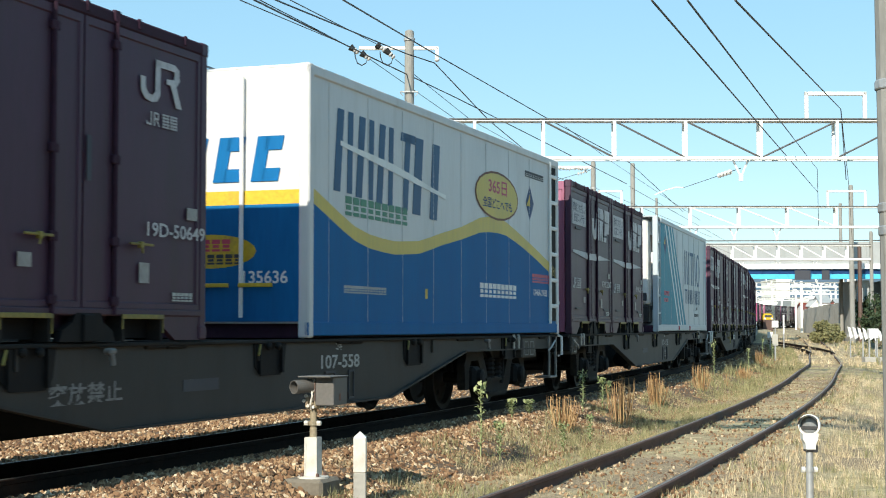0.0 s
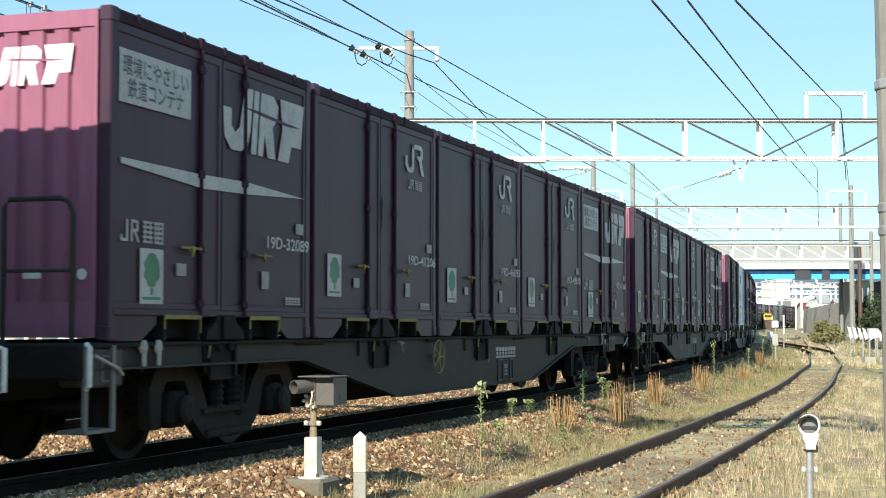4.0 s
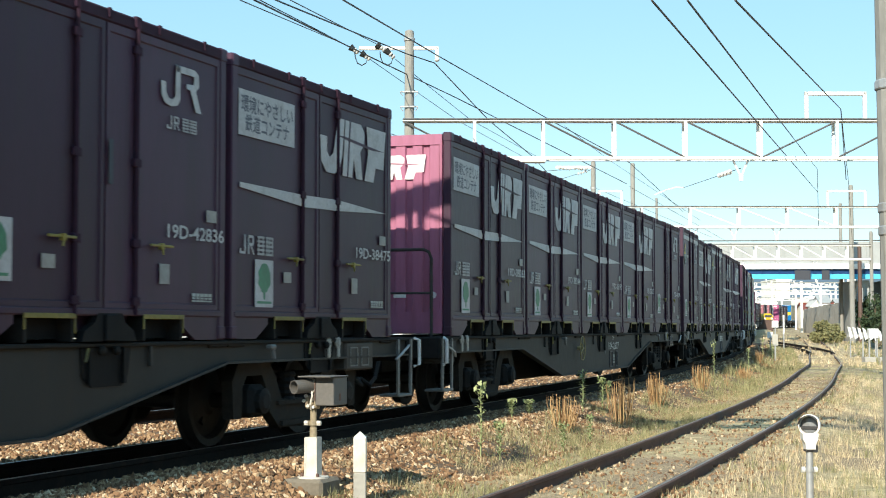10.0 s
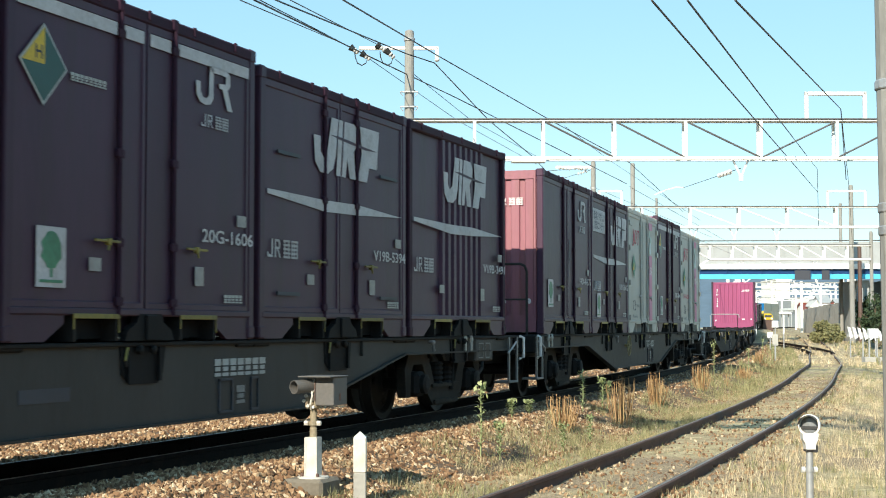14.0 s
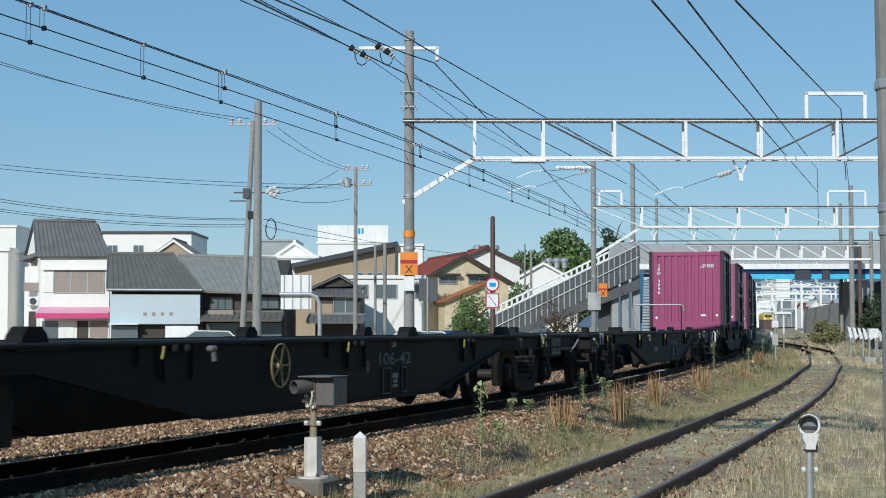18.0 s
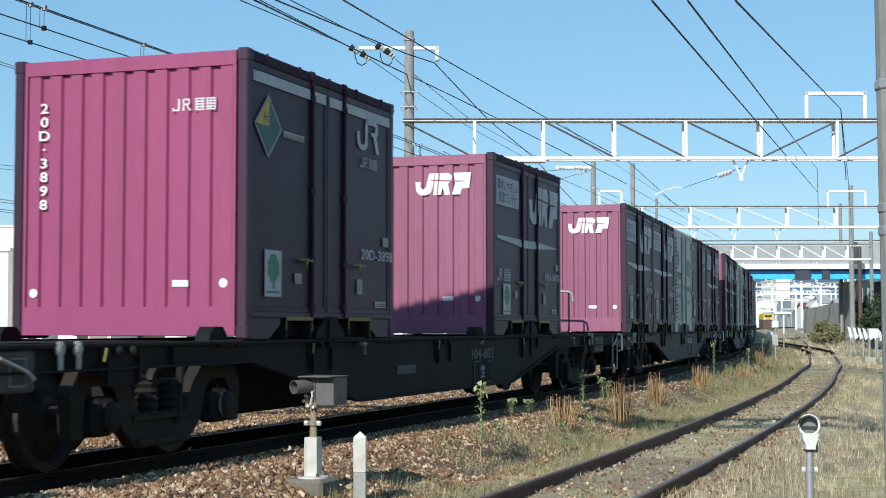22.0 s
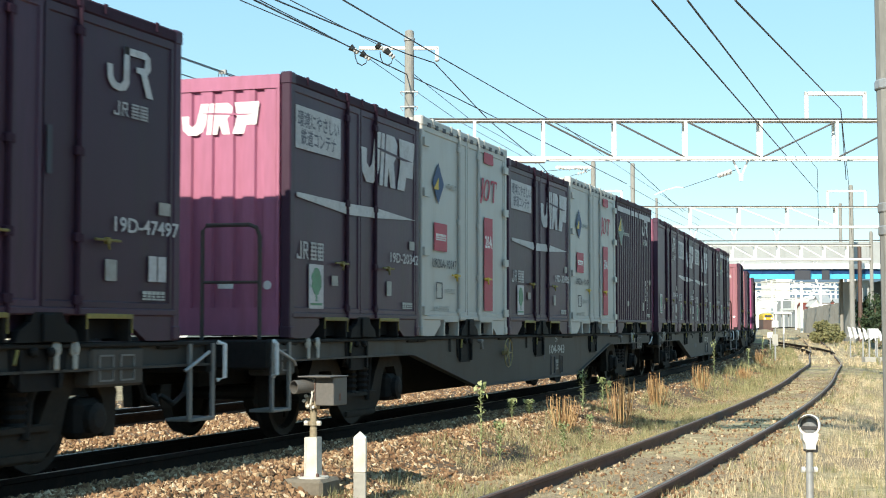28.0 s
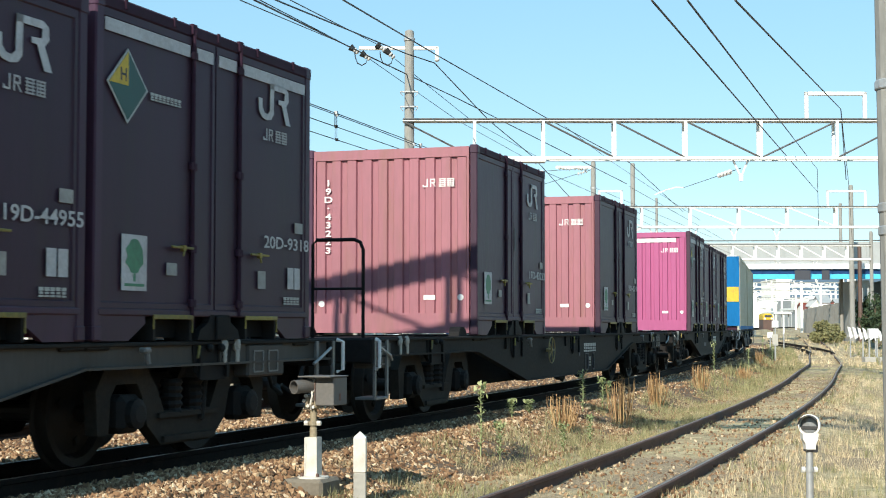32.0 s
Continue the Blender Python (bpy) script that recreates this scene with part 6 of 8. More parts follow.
part("rim", flat("ring", REDPANEL.name, 0.48, 0.5), REDPANEL, sq, at=Matrix.Translation((-0.02, -0.142, (1.76 + 2.29) / 2)) @ Matrix.Rotation(-math.pi / 2, 4, "Z"))
part("symbol", Shape().tube([(-0.14, -0.15, 2.19), (0.12, -0.15, 1.84)], 0.012, 6), INK, sq)


def catenary(name, label, pts, r=0.011, sag=0.0):
    """One wire through the points."""
    full = []
    for a, b in zip(pts, pts[1:]):
        a, b = Vector(a), Vector(b)
        for i in range(9):
            k = i / 9
            q = a.lerp(b, k)
            q.z -= sag * 4 * k * (1 - k)
            full.append(q)
    full.append(Vector(pts[-1]))
    return thing(name, label, "wire", "overhead wires", data=Shape().tube(full, r, 5).mesh(name, WIRE))


def over_track(off, z, s0=8, s1=160, r=0.012, wig=0.0):
    pts = []
    for i, s in enumerate(steps(s0, s1, 8)):
        x, y, a = line(s, off)
        pts.append((x, y, z + wig * math.cos(s * 2 * math.pi / 42)))
    return pts


def run_wire(off, z, gap, label, at):
    """Contact wire, messenger and droppers over a track."""
    ob = thing("contact_line", label, "wire", "overhead wires", data=Shape().tube(over_track(off, z, 8, 110), 0.0095, 5).mesh("contact_line", WIRE))
    part("messenger", Shape().tube(over_track(off, z + gap, 8, 110), 0.0095, 5), WIRE, ob)
    for s in at:
        for d in (0.0, 0.1):
            x, y, a = line(s + d, off)
            part("dropper", Shape().tube([(x, y, z), (x, y, z + gap)], 0.005, 4), WIRE, ob)
        part("clip", Shape().box(x - 0.03, x + 0.03, y - 0.03, y + 0.03, z + gap - 0.03, z + gap + 0.04), GALV, ob)
        part("clip", Shape().box(x - 0.025, x + 0.025, y - 0.025, y + 0.025, z - 0.03, z + 0.03), BLACK, ob)
    return ob


run_wire(-5.12, 5.1, 0.53, "contact wire and messenger with droppers over the far track", (17.7, 20.9, 23.7, 29.4, 34.9, 40.4, 46, 52, 58))
run_wire(-4.37, 5.1, 0.27, "second contact wire and messenger with short droppers", (16.9, 22.3, 27.4, 33, 39, 45, 51))


def sight(x_near, z_near, d_near, x_far, z_far, d_far):
    return [spot(x_near, d_near, z_near), spot(x_far, d_far, z_far)]


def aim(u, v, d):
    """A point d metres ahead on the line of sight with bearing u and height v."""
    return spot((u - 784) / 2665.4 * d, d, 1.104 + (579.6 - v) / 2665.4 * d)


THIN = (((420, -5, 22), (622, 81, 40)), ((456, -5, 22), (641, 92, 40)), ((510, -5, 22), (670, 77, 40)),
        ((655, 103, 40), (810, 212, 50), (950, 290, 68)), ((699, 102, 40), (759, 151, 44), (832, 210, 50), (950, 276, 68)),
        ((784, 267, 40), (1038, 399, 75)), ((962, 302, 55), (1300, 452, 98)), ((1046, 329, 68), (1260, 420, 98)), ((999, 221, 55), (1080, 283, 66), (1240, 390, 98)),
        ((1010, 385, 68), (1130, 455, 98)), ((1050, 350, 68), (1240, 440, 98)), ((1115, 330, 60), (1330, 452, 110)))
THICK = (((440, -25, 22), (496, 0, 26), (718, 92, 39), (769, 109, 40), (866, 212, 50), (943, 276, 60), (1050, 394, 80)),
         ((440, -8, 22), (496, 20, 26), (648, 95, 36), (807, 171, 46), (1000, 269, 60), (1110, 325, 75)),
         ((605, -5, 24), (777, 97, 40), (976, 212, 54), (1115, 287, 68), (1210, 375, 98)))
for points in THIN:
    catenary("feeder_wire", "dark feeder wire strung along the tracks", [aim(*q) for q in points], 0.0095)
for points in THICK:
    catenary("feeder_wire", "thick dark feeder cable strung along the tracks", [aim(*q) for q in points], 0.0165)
for pts in (sight(2.1, 4.39, 15, 16.97, 7.23, 68), sight(2.46, 4.39, 15, 16.97, 8.26, 68),
            sight(2.94, 4.39, 15, 10.63, 6.93, 40), [spot(10.63, 40, 6.93), spot(18.39, 68, 7.49), spot(26.69, 98, 6.24)],
            [spot(16.97, 68, 8.26), spot(17.07, 68.3, 5.64)], [spot(10.63, 40, 6.93), spot(10.8, 40.2, 5.05)]):
    catenary("siding_wire", "dark overhead wire above the siding", pts, 0.0125)
# pull-off arms on the gantries
for host, host_x, hz, ax, az, d, w in ((P2, 6.81, 8.26, 2.91, 7.15, 68, 1.3), (P2, 6.81, 8.33, 3.34, 7.85, 68, 1.2), (G2, 0, 7.79, 9.59, 7.1, 68, 1.3)):
    x = ax - host_x
    arm = part("pull_off_arm", Shape().tube([(x, 0, az), (x + w * 0.4, 0, az + 0.22), (x + w * 0.75, 0, az + 0.34), (x + w, 0, az + 0.32)], 0.03, 6), WHITESTEEL, host, "curved pale steadying arm")
    end = (0.0, 0, hz) if host is P2 else (7.94, -28, 5.34)
    a, b = Vector((x + w, 0, az + 0.32)), Vector(end)
    part("stay", Shape().tube([a, b], 0.011, 5), WIRE, host)
    insulator(host, a.lerp(b, 0.72), a.lerp(b, 0.9), 4, 0.08)


# ---- small signals and posts by the tracks ----
DIRTY = material("dirty_brown_concrete", (0.17, 0.15, 0.12), 0.9, vary=0.25, scale=8, grime=(0.09, 0.07, 0.05), amount=0.6, bump=0.15)
OFFWHITE = material("dirty_white_paint", (0.62, 0.6, 0.55), 0.6, vary=0.12, scale=8, grime=(0.3, 0.2, 0.12), amount=0.5)


def detector():
    """Built square to the track; x across it, y along it."""
    ob = thing("track_detector", "grey hooded detector box on a white post, beside the main track", "signal", m=stand(-1.07, 12.5, 0, -TURN))
    zb = -0.135
    part("foundation", Shape().box(-0.2, 0.16, -0.18, 0.2, -0.6, zb, 0.025), DIRTY, ob)
    part("post", Shape().prism([(-0.055, zb), (0.055, zb), (0.052, 0.2), (-0.052, 0.2)], "y", -0.05, 0.05).box(-0.056, -0.04, -0.06, 0.05, zb, 0.2, 0.004), OFFWHITE, ob)
    flange = part("flange", Shape().lathe([(0.0, zb - 0.005), (0.13, zb - 0.005), (0.13, zb + 0.014), (0.06, zb + 0.02)], "z", 20), OFFWHITE, ob)
    for k in range(4):
        part("bolt", Shape().lathe([(0.016, zb + 0.01), (0.016, zb + 0.035), (0.008, zb + 0.045)], "z", 6, (0.098 * math.cos(0.8 + k * 1.57), 0.098 * math.sin(0.8 + k * 1.57), 0)), BROWNSTEEL, flange)
    STEM = material("dusty_brown_pipe_paint", (0.3, 0.25, 0.17), 0.6, vary=0.25, scale=12, grime=(0.12, 0.08, 0.05), amount=0.6)
    DETGREY = material("weathered_grey_box_paint", (0.12, 0.115, 0.11), 0.6, vary=0.18, scale=10, grime=(0.16, 0.14, 0.11), amount=0.4)
    part("stem", Shape().lathe([(0.031, 0.19), (0.031, 0.27), (0.027, 0.275), (0.027, 0.43), (0.022, 0.5)], "z", 16), STEM, ob)
    clamp = part("clamp", Shape().lathe([(0.04, 0.295), (0.042, 0.3), (0.042, 0.33), (0.04, 0.335)], "z", 16), STEM, ob)
    for k in (-1, 1):
        part("bolt", Shape().lathe([(0.022, 0), (0.022, 0.03), (0.012, 0.034)], "x", 6, (0.04 if k > 0 else -0.074, -0.01, 0.315)), OFFWHITE, clamp)
    yoke = part("bracket", Shape().box(-0.05, 0.045, -0.05, 0.04, 0.43, 0.475, 0.01).box(-0.055, -0.03, -0.055, 0.03, 0.44, 0.54, 0.008).box(0.02, 0.05, -0.055, 0.03, 0.44, 0.56, 0.008), STEM, ob)
    for x, z in ((-0.058, 0.5), (-0.02, 0.46), (0.015, 0.505), (0.03, 0.45), (-0.04, 0.54)):
        part("bolt", Shape().lathe([(0.014, -0.075), (0.014, -0.05)], "y", 6, (x, 0, z)), OFFWHITE, yoke)
    box = part("box", Shape().box(0.045, 0.215, -0.07, 0.2, 0.462, 0.695, 0.008), DETGREY, ob)
    part("lid", Shape().box(-0.07, 0.222, -0.16, 0.21, 0.695, 0.705, 0.003), DETGREY, box, "thin projecting lid")
    part("latch", Shape().box(0.215, 0.222, 0.04, 0.06, 0.5, 0.56, 0.002).box(0.04, 0.05, -0.075, -0.069, 0.5, 0.66, 0.002), BROWNSTEEL, box)
    axis = Vector((-0.1, -0.21, -0.012))
    near, far = Vector((-0.085, -0.2, 0.615)), Vector((-0.085, -0.2, 0.615)) - axis
    side = axis.cross(Vector((0, 0, 1))).normalized()
    up = side.cross(axis).normalized()

    def sleeve(rings, n=22):
        s = Shape()
        v = []
        for k, r in rings:
            c = near.lerp(far, k)
            v += [c + (side * math.cos(2 * math.pi * q / n) + up * math.sin(2 * math.pi * q / n)) * r for q in range(n)]
        return s.add(v, [(i * n + q, i * n + (q + 1) % n, (i + 1) * n + (q + 1) % n, (i + 1) * n + q) for i in range(len(rings) - 1) for q in range(n)])
    tube = part("hood", sleeve(((0.85, 0.048), (0.0, 0.05), (0.0, 0.056), (0.9, 0.056), (1.0, 0.03))), DETGREY, ob, "open grey tubular hood")
    part("collar", sleeve(((0.74, 0.058), (0.74, 0.064), (0.84, 0.064), (0.84, 0.058))), OFFWHITE, tube, "pale collar ring")
    part("lens", sleeve(((0.55, 0.047), (0.56, 0.02), (0.57, 0.0))), BLACK, tube)
    part("cable", Shape().tube([(0.01, -0.06, 0.6), (0.03, -0.09, 0.54), (0.01, -0.085, 0.47), (0.0, -0.05, 0.43)], 0.008, 6), OFFWHITE, ob)
    return ob


detector()
mk = thing("marker_post", "white square marker post with a pointed top and grey foot", "post", m=stand(-0.69, 12.6))
part("shaft", Shape().box(-0.054, 0.054, -0.052, 0.052, -0.1, 0.19, 0.008), OFFWHITE, mk)
part("tip", Shape().add([(-0.053, -0.051, 0.19), (0.053, -0.051, 0.19), (0.053, 0.051, 0.19), (-0.053, 0.051, 0.19), (0.0, 0, 0.24)], [(0, 1, 4), (1, 2, 4), (2, 3, 4), (3, 0, 4), (3, 2, 1, 0)]), WHITE, mk)
part("foot", Shape().box(-0.052, 0.052, -0.05, 0.05, -0.6, -0.1, 0.006), CONCRETE, mk)

lampost = thing("round_signal", "white round-headed signal lamp with dark visor on a galvanised pipe post", "signal", m=stand(2.54, 10.5))
PALE = material("chalky_white_paint", (0.72, 0.71, 0.68), 0.55, vary=0.1, scale=12, grime=(0.35, 0.3, 0.24), amount=0.4)
VISOR = material("black_visor_paint", (0.03, 0.03, 0.032), 0.5, vary=0.2)
LENS = material("smoked_grey_lens", (0.2, 0.21, 0.22), 0.2, vary=0.15)
part("pipe", Shape().lathe([(0.026, -0.6), (0.026, 0.12), (0.023, 0.125), (0.023, 0.27)], "z", 18), GALV, lampost)
collar = part("collar", Shape().lathe([(0.031, 0.105), (0.031, 0.135)], "z", 18), GALV, lampost)
for k in (-1, 1):
    part("bolt", Shape().lathe([(0.02, 0), (0.02, 0.022), (0.01, 0.026)], "x", 8, (0.03 if k > 0 else -0.056, 0, 0.12)), PALE, collar)
part("clamp", Shape().box(-0.034, 0.034, -0.034, 0.034, 0.245, 0.262, 0.004).box(0.02, 0.05, -0.04, -0.02, 0.24, 0.29, 0.004), VISOR, lampost, "black clamp")
part("socket", Shape().prism([(-0.033, 0.262), (0.033, 0.262), (0.036, 0.3), (0.052, 0.33), (0.055, 0.372), (-0.055, 0.372), (-0.052, 0.33), (-0.036, 0.3)], "y", -0.045, 0.04), PALE, lampost)
head = part("head", Shape().lathe([(0.0, 0.06), (0.05, 0.055), (0.072, 0.03), (0.076, -0.02), (0.076, -0.035), (0.062, -0.035), (0.06, -0.01)], "y", 28), PALE, lampost, at=pose(0.005, 0, 0.428, 0, 0, -22))
part("lens", Shape().lathe([(0.06, -0.012), (0.045, -0.022), (0.0, -0.028)], "y", 24), LENS, head)
part("lens_band", Shape().box(-0.058, 0.058, -0.034, -0.02, -0.03, -0.008, 0.004), VISOR, head)
arc = [math.radians(35 + k * 14) for k in range(11)]
vs = Shape()
ring = [(r * math.cos(a), y, r * math.sin(a)) for y in (-0.03, -0.105) for r in (0.066, 0.07) for a in arc]
m = len(arc)
vs.add(ring, [(k, k + 1, 2 * m + k + 1, 2 * m + k) for k in range(m - 1)] + [(m + k, m + k + 1, 3 * m + k + 1, 3 * m + k) for k in range(m - 1)] + [(2 * m + k, 2 * m + k + 1, 3 * m + k + 1, 3 * m + k) for k in range(m - 1)])
part("visor", vs, VISOR, head, "black half-round visor")

for ax, d, z0, z1, w, m in ((13.65, 62, 0.35, 0.82, 0.24, CREAM), (20.92, 95, 1.09, 1.52, 0.42, LETTER), (20.33, 90, 0.69, 1.83, 0.1, LETTER), (17.35, 80, 0.55, 0.85, 0.3, LETTER)):
    st = thing("track_sign", "small pale trackside sign on a short post", "sign", "small track signs", stand(ax, d))
    part("board", Shape().box(-w / 2, w / 2, -0.02, 0.02, z0, z1, 0.01), m, st)
    part("post", Shape().box(-0.03, 0.03, -0.02, 0.02, -0.6, z0 + 0.05), GALV, st)
fence = thing("white_barrier", "row of white curved barrier boards beside the yard", "barrier", m=stand(0, 72))
for i in range(7):
    x = 19.4 + i * 0.24
    part("board", Shape().prism([(x - 0.1, 1.15 - i * 0.02), (x + 0.04, 1.09 - i * 0.03), (x + 0.16, 0.64 - i * 0.02), (x + 0.02, 0.56 - i * 0.02)], "y", -0.03, 0.03), LETTER, fence)
for i in range(3):
    x = 19.45 + i * 0.6
    part("post", Shape().box(x - 0.03, x + 0.03, 0.03, 0.06, -0.6, 0.88), GALV, fence)
part("rail", Shape().box(19.29, 20.85, 0.03, 0.06, 0.66, 0.77), GALV, fence)
box = thing("equipment_stand", "white relay cabinet on a steel stand", "cabinet", m=stand(18.82, 66))
part("cabinet", Shape().box(-0.22, 0.2, -0.15, 0.15, 0.63, 1.05, 0.02), LETTER, box)
for x in (-0.18, 0.16):
    part("leg", Shape().box(x - 0.03, x + 0.03, -0.03, 0.03, -0.6, 0.63), GALV, box)
part("foot", Shape().box(-0.45, 0.35, -0.3, 0.3, -0.6, -0.19, 0.02), CONCRETE, box)
rc = thing("yellow_rail_machine", "small yellow track maintenance vehicle standing far down the line", "rail vehicle", m=stand(46.38, 215))
part("body", Shape().box(-0.75, 0.75, 0, 3, 2.12, 2.76, 0.1), YELLOW, rc)
part("cab", Shape().prism([(-0.7, 2.76), (-0.4, 3.09), (0.4, 3.09), (0.7, 2.76)], "y", 0.2, 3.5), YELLOW, rc)
part("windscreen", Shape().box(-0.5, 0.5, -0.02, 0.0, 2.52, 2.85), INK, rc)
part("chassis", Shape().box(-0.7, 0.7, 0.05, 3, -0.46, 2.2), BROWNSTEEL, rc)
for k in (-0.5, 0.5):
    part("headlight", Shape().lathe([(0.15, -0.05), (0.15, 0.0)], "y", 10, (k, 0, 2.36)), LETTER, rc)


# ---- the town behind the tracks ----
TILE = material("grey_roof_tile", (0.14, 0.14, 0.14), 0.6, vary=0.2, scale=5, grime=(0.1, 0.09, 0.08), amount=0.5)
PALETILE = material("pale_greenish_grey_roof_tile", (0.24, 0.24, 0.22), 0.7, vary=0.2, scale=5, grime=(0.15, 0.14, 0.12), amount=0.5)
OLDTILE = material("brownish_grey_roof_tile", (0.13, 0.125, 0.11), 0.7, vary=0.22, scale=5, grime=(0.12, 0.1, 0.07), amount=0.5)
REDROOF = material("red_brown_metal_roof", (0.2, 0.05, 0.035), 0.5, vary=0.15, scale=3)
ORANGEROOF = material("orange_brown_roof", (0.33, 0.14, 0.06), 0.6, vary=0.15)
PLASTER = material("white_plaster", (0.82, 0.8, 0.76), 0.8, vary=0.06, scale=3, grime=(0.6, 0.56, 0.5), amount=0.15)
CREAMWALL = material("cream_plaster", (0.66, 0.56, 0.38), 0.8, vary=0.1, scale=3, grime=(0.36, 0.28, 0.18), amount=0.6)
BEIGEWALL = material("beige_siding", (0.36, 0.28, 0.19), 0.8, vary=0.08, scale=3)
BLUEWALL = material("pale_blue_grey_sheet", (0.48, 0.56, 0.6), 0.6, vary=0.06, scale=3)
DARKWOOD = material("dark_weathered_wood", (0.06, 0.05, 0.042), 0.8, vary=0.3, scale=6)
GLASS = material("dim_window_glass", (0.12, 0.15, 0.16), 0.12, vary=0.15)
SHUTTER = material("taupe_shutter", (0.3, 0.25, 0.22), 0.6, vary=0.1)
AWNING = material("pink_awning_cloth", (0.6, 0.06, 0.2), 0.7, vary=0.1)
AWNTOP = material("pale_pink_awning_cloth", (0.72, 0.36, 0.46), 0.7, vary=0.1)
DARKROOF = material("dark_blue_metal_roof", (0.04, 0.045, 0.06), 0.45, vary=0.15)
GREYPANEL = material("grey_wall_panel", (0.34, 0.36, 0.37), 0.7, vary=0.1, scale=3, grime=(0.3, 0.29, 0.27), amount=0.4)
BRIDGEBLUE = material("sunlit_bridge_blue", (0.06, 0.46, 0.66), 0.5, vary=0.1, grime=(0.03, 0.12, 0.18), amount=0.4)
STAIRBLUE = material("faded_blue_steel", (0.02, 0.13, 0.25), 0.55, vary=0.15)
SLATE = material("grey_mesh_panel", (0.085, 0.09, 0.095), 0.7, vary=0.15)
LEAVES = material("green_foliage", (0.11, 0.17, 0.05), 0.7, vary=0.45, scale=3)
PINE = material("dark_green_foliage", (0.035, 0.06, 0.025), 0.7, vary=0.45, scale=3)
BARK = material("brown_bark", (0.1, 0.075, 0.05), 0.9, vary=0.3)
DRYLEAF = material("olive_brown_foliage", (0.23, 0.22, 0.1), 0.8, vary=0.4, scale=3)
HOARDING = material("dull_grey_hoarding", (0.3, 0.28, 0.25), 0.8, vary=0.15, scale=2, grime=(0.13, 0.12, 0.1), amount=0.5)
# distance haze is put into the hill's blue colour
HILL = material("hazy_blue_hill", (0.1, 0.15, 0.2), 0.9, vary=0.15, scale=0.02)
TOWN = "houses behind the railway"


def window(ob, x0, x1, z0, z1, y, panes=2, glass=GLASS, frame=GALV):
    """A framed window on a wall that faces the tracks."""
    wd = part("window", Shape().box(x0 - 0.05, x1 + 0.05, y - 0.06, y, z0 - 0.05, z0).box(x0 - 0.05, x1 + 0.05, y - 0.06, y, z1, z1 + 0.05).box(x0 - 0.05, x0, y - 0.06, y, z0, z1).box(x1, x1 + 0.05, y - 0.06, y, z0, z1), frame, ob)
    for i in range(panes):
        a, b = x0 + (x1 - x0) * i / panes, x0 + (x1 - x0) * (i + 1) / panes
        part("pane", Shape().box(a + 0.03, b - 0.03, y - 0.03, y - 0.012, z0, z1), glass, wd)
        if i:
            part("bar", Shape().box(a - 0.03, a + 0.03, y - 0.05, y, z0, z1), frame, wd)
    return wd


def slope(a, b, c, d, mat, name, ob, n=None, rib=0.045, thick=0.12):
    """A roof plane from the eave a-b up to the ridge d-c, with raised tile courses running up it."""
    a, b, c, d = (Vector(q) for q in (a, b, c, d))
    s = Shape()
    up = (b - a).cross(d - a).normalized()
    if up.z < 0:
        up = -up
    lo = [q - up * thick for q in (a, b, c, d)]
    s.add([a, b, c, d] + lo, [(0, 1, 2, 3), (7, 6, 5, 4), (0, 4, 5, 1), (1, 5, 6, 2), (2, 6, 7, 3), (3, 7, 4, 0)])
    rf = part(name, s, mat, ob)
    n = n or max(4, round((b - a).length / 0.36))
    for i in range(n + 1):
        k = i / n
        p, q = a.lerp(b, k), d.lerp(c, k)
        w = (b - a).normalized() * 0.06
        part("tile_course", Shape().add([p - w, p + up * rib, p + w, q - w, q + up * rib, q + w], [(0, 1, 4, 3), (1, 2, 5, 4), (0, 2, 1), (3, 4, 5)]), mat, rf)
    part("ridge_cap", Shape().tube([d + up * 0.04, c + up * 0.04], 0.12, 8), mat, rf)
    return rf


def gable_house(name, label, across, ahead, w, dep, eave, ridge, wall, roof, turn=0.0, over=0.35, along=True, board=PLASTER):
    """A house with a gabled roof; along: the ridge runs along the front, else the gable faces the tracks."""
    ob = thing(name, label, "house", TOWN, stand(across, ahead, 0, turn))
    if along:
        m = dep / 2
        part("wall", Shape().prism([(0, BASE), (dep, BASE), (dep, eave), (m, ridge - 0.15), (0, eave)], "x", -w / 2, w / 2), wall, ob)
        drop = (ridge - eave) * over / m
        slope((-w / 2 - over, -over, eave - drop), (w / 2 + over, -over, eave - drop), (w / 2 + over, m, ridge), (-w / 2 - over, m, ridge), roof, "roof", ob)
        slope((w / 2 + over, dep + over, eave - drop), (-w / 2 - over, dep + over, eave - drop), (-w / 2 - over, m, ridge), (w / 2 + over, m, ridge), roof, "roof", ob)
    else:
        part("wall", Shape().prism([(-w / 2, BASE), (w / 2, BASE), (w / 2, eave), (0, ridge - 0.15), (-w / 2, eave)], "y", 0, dep), wall, ob)
        drop = (ridge - eave) * over / (w / 2)
        for k in (-1, 1):
            slope((k * (w / 2 + over), -over, eave - drop), (k * (w / 2 + over), dep, eave - drop), (0, dep, ridge), (0, -over, ridge), roof, "roof", ob)
        for k in (-1, 1):
            part("bargeboard", Shape().prism([(k * (w / 2 + over), eave - drop - 0.22), (k * (w / 2 + over), eave - drop), (0, ridge), (0, ridge - 0.24)], "y", -over - 0.04, -over), board, ob)
    return ob


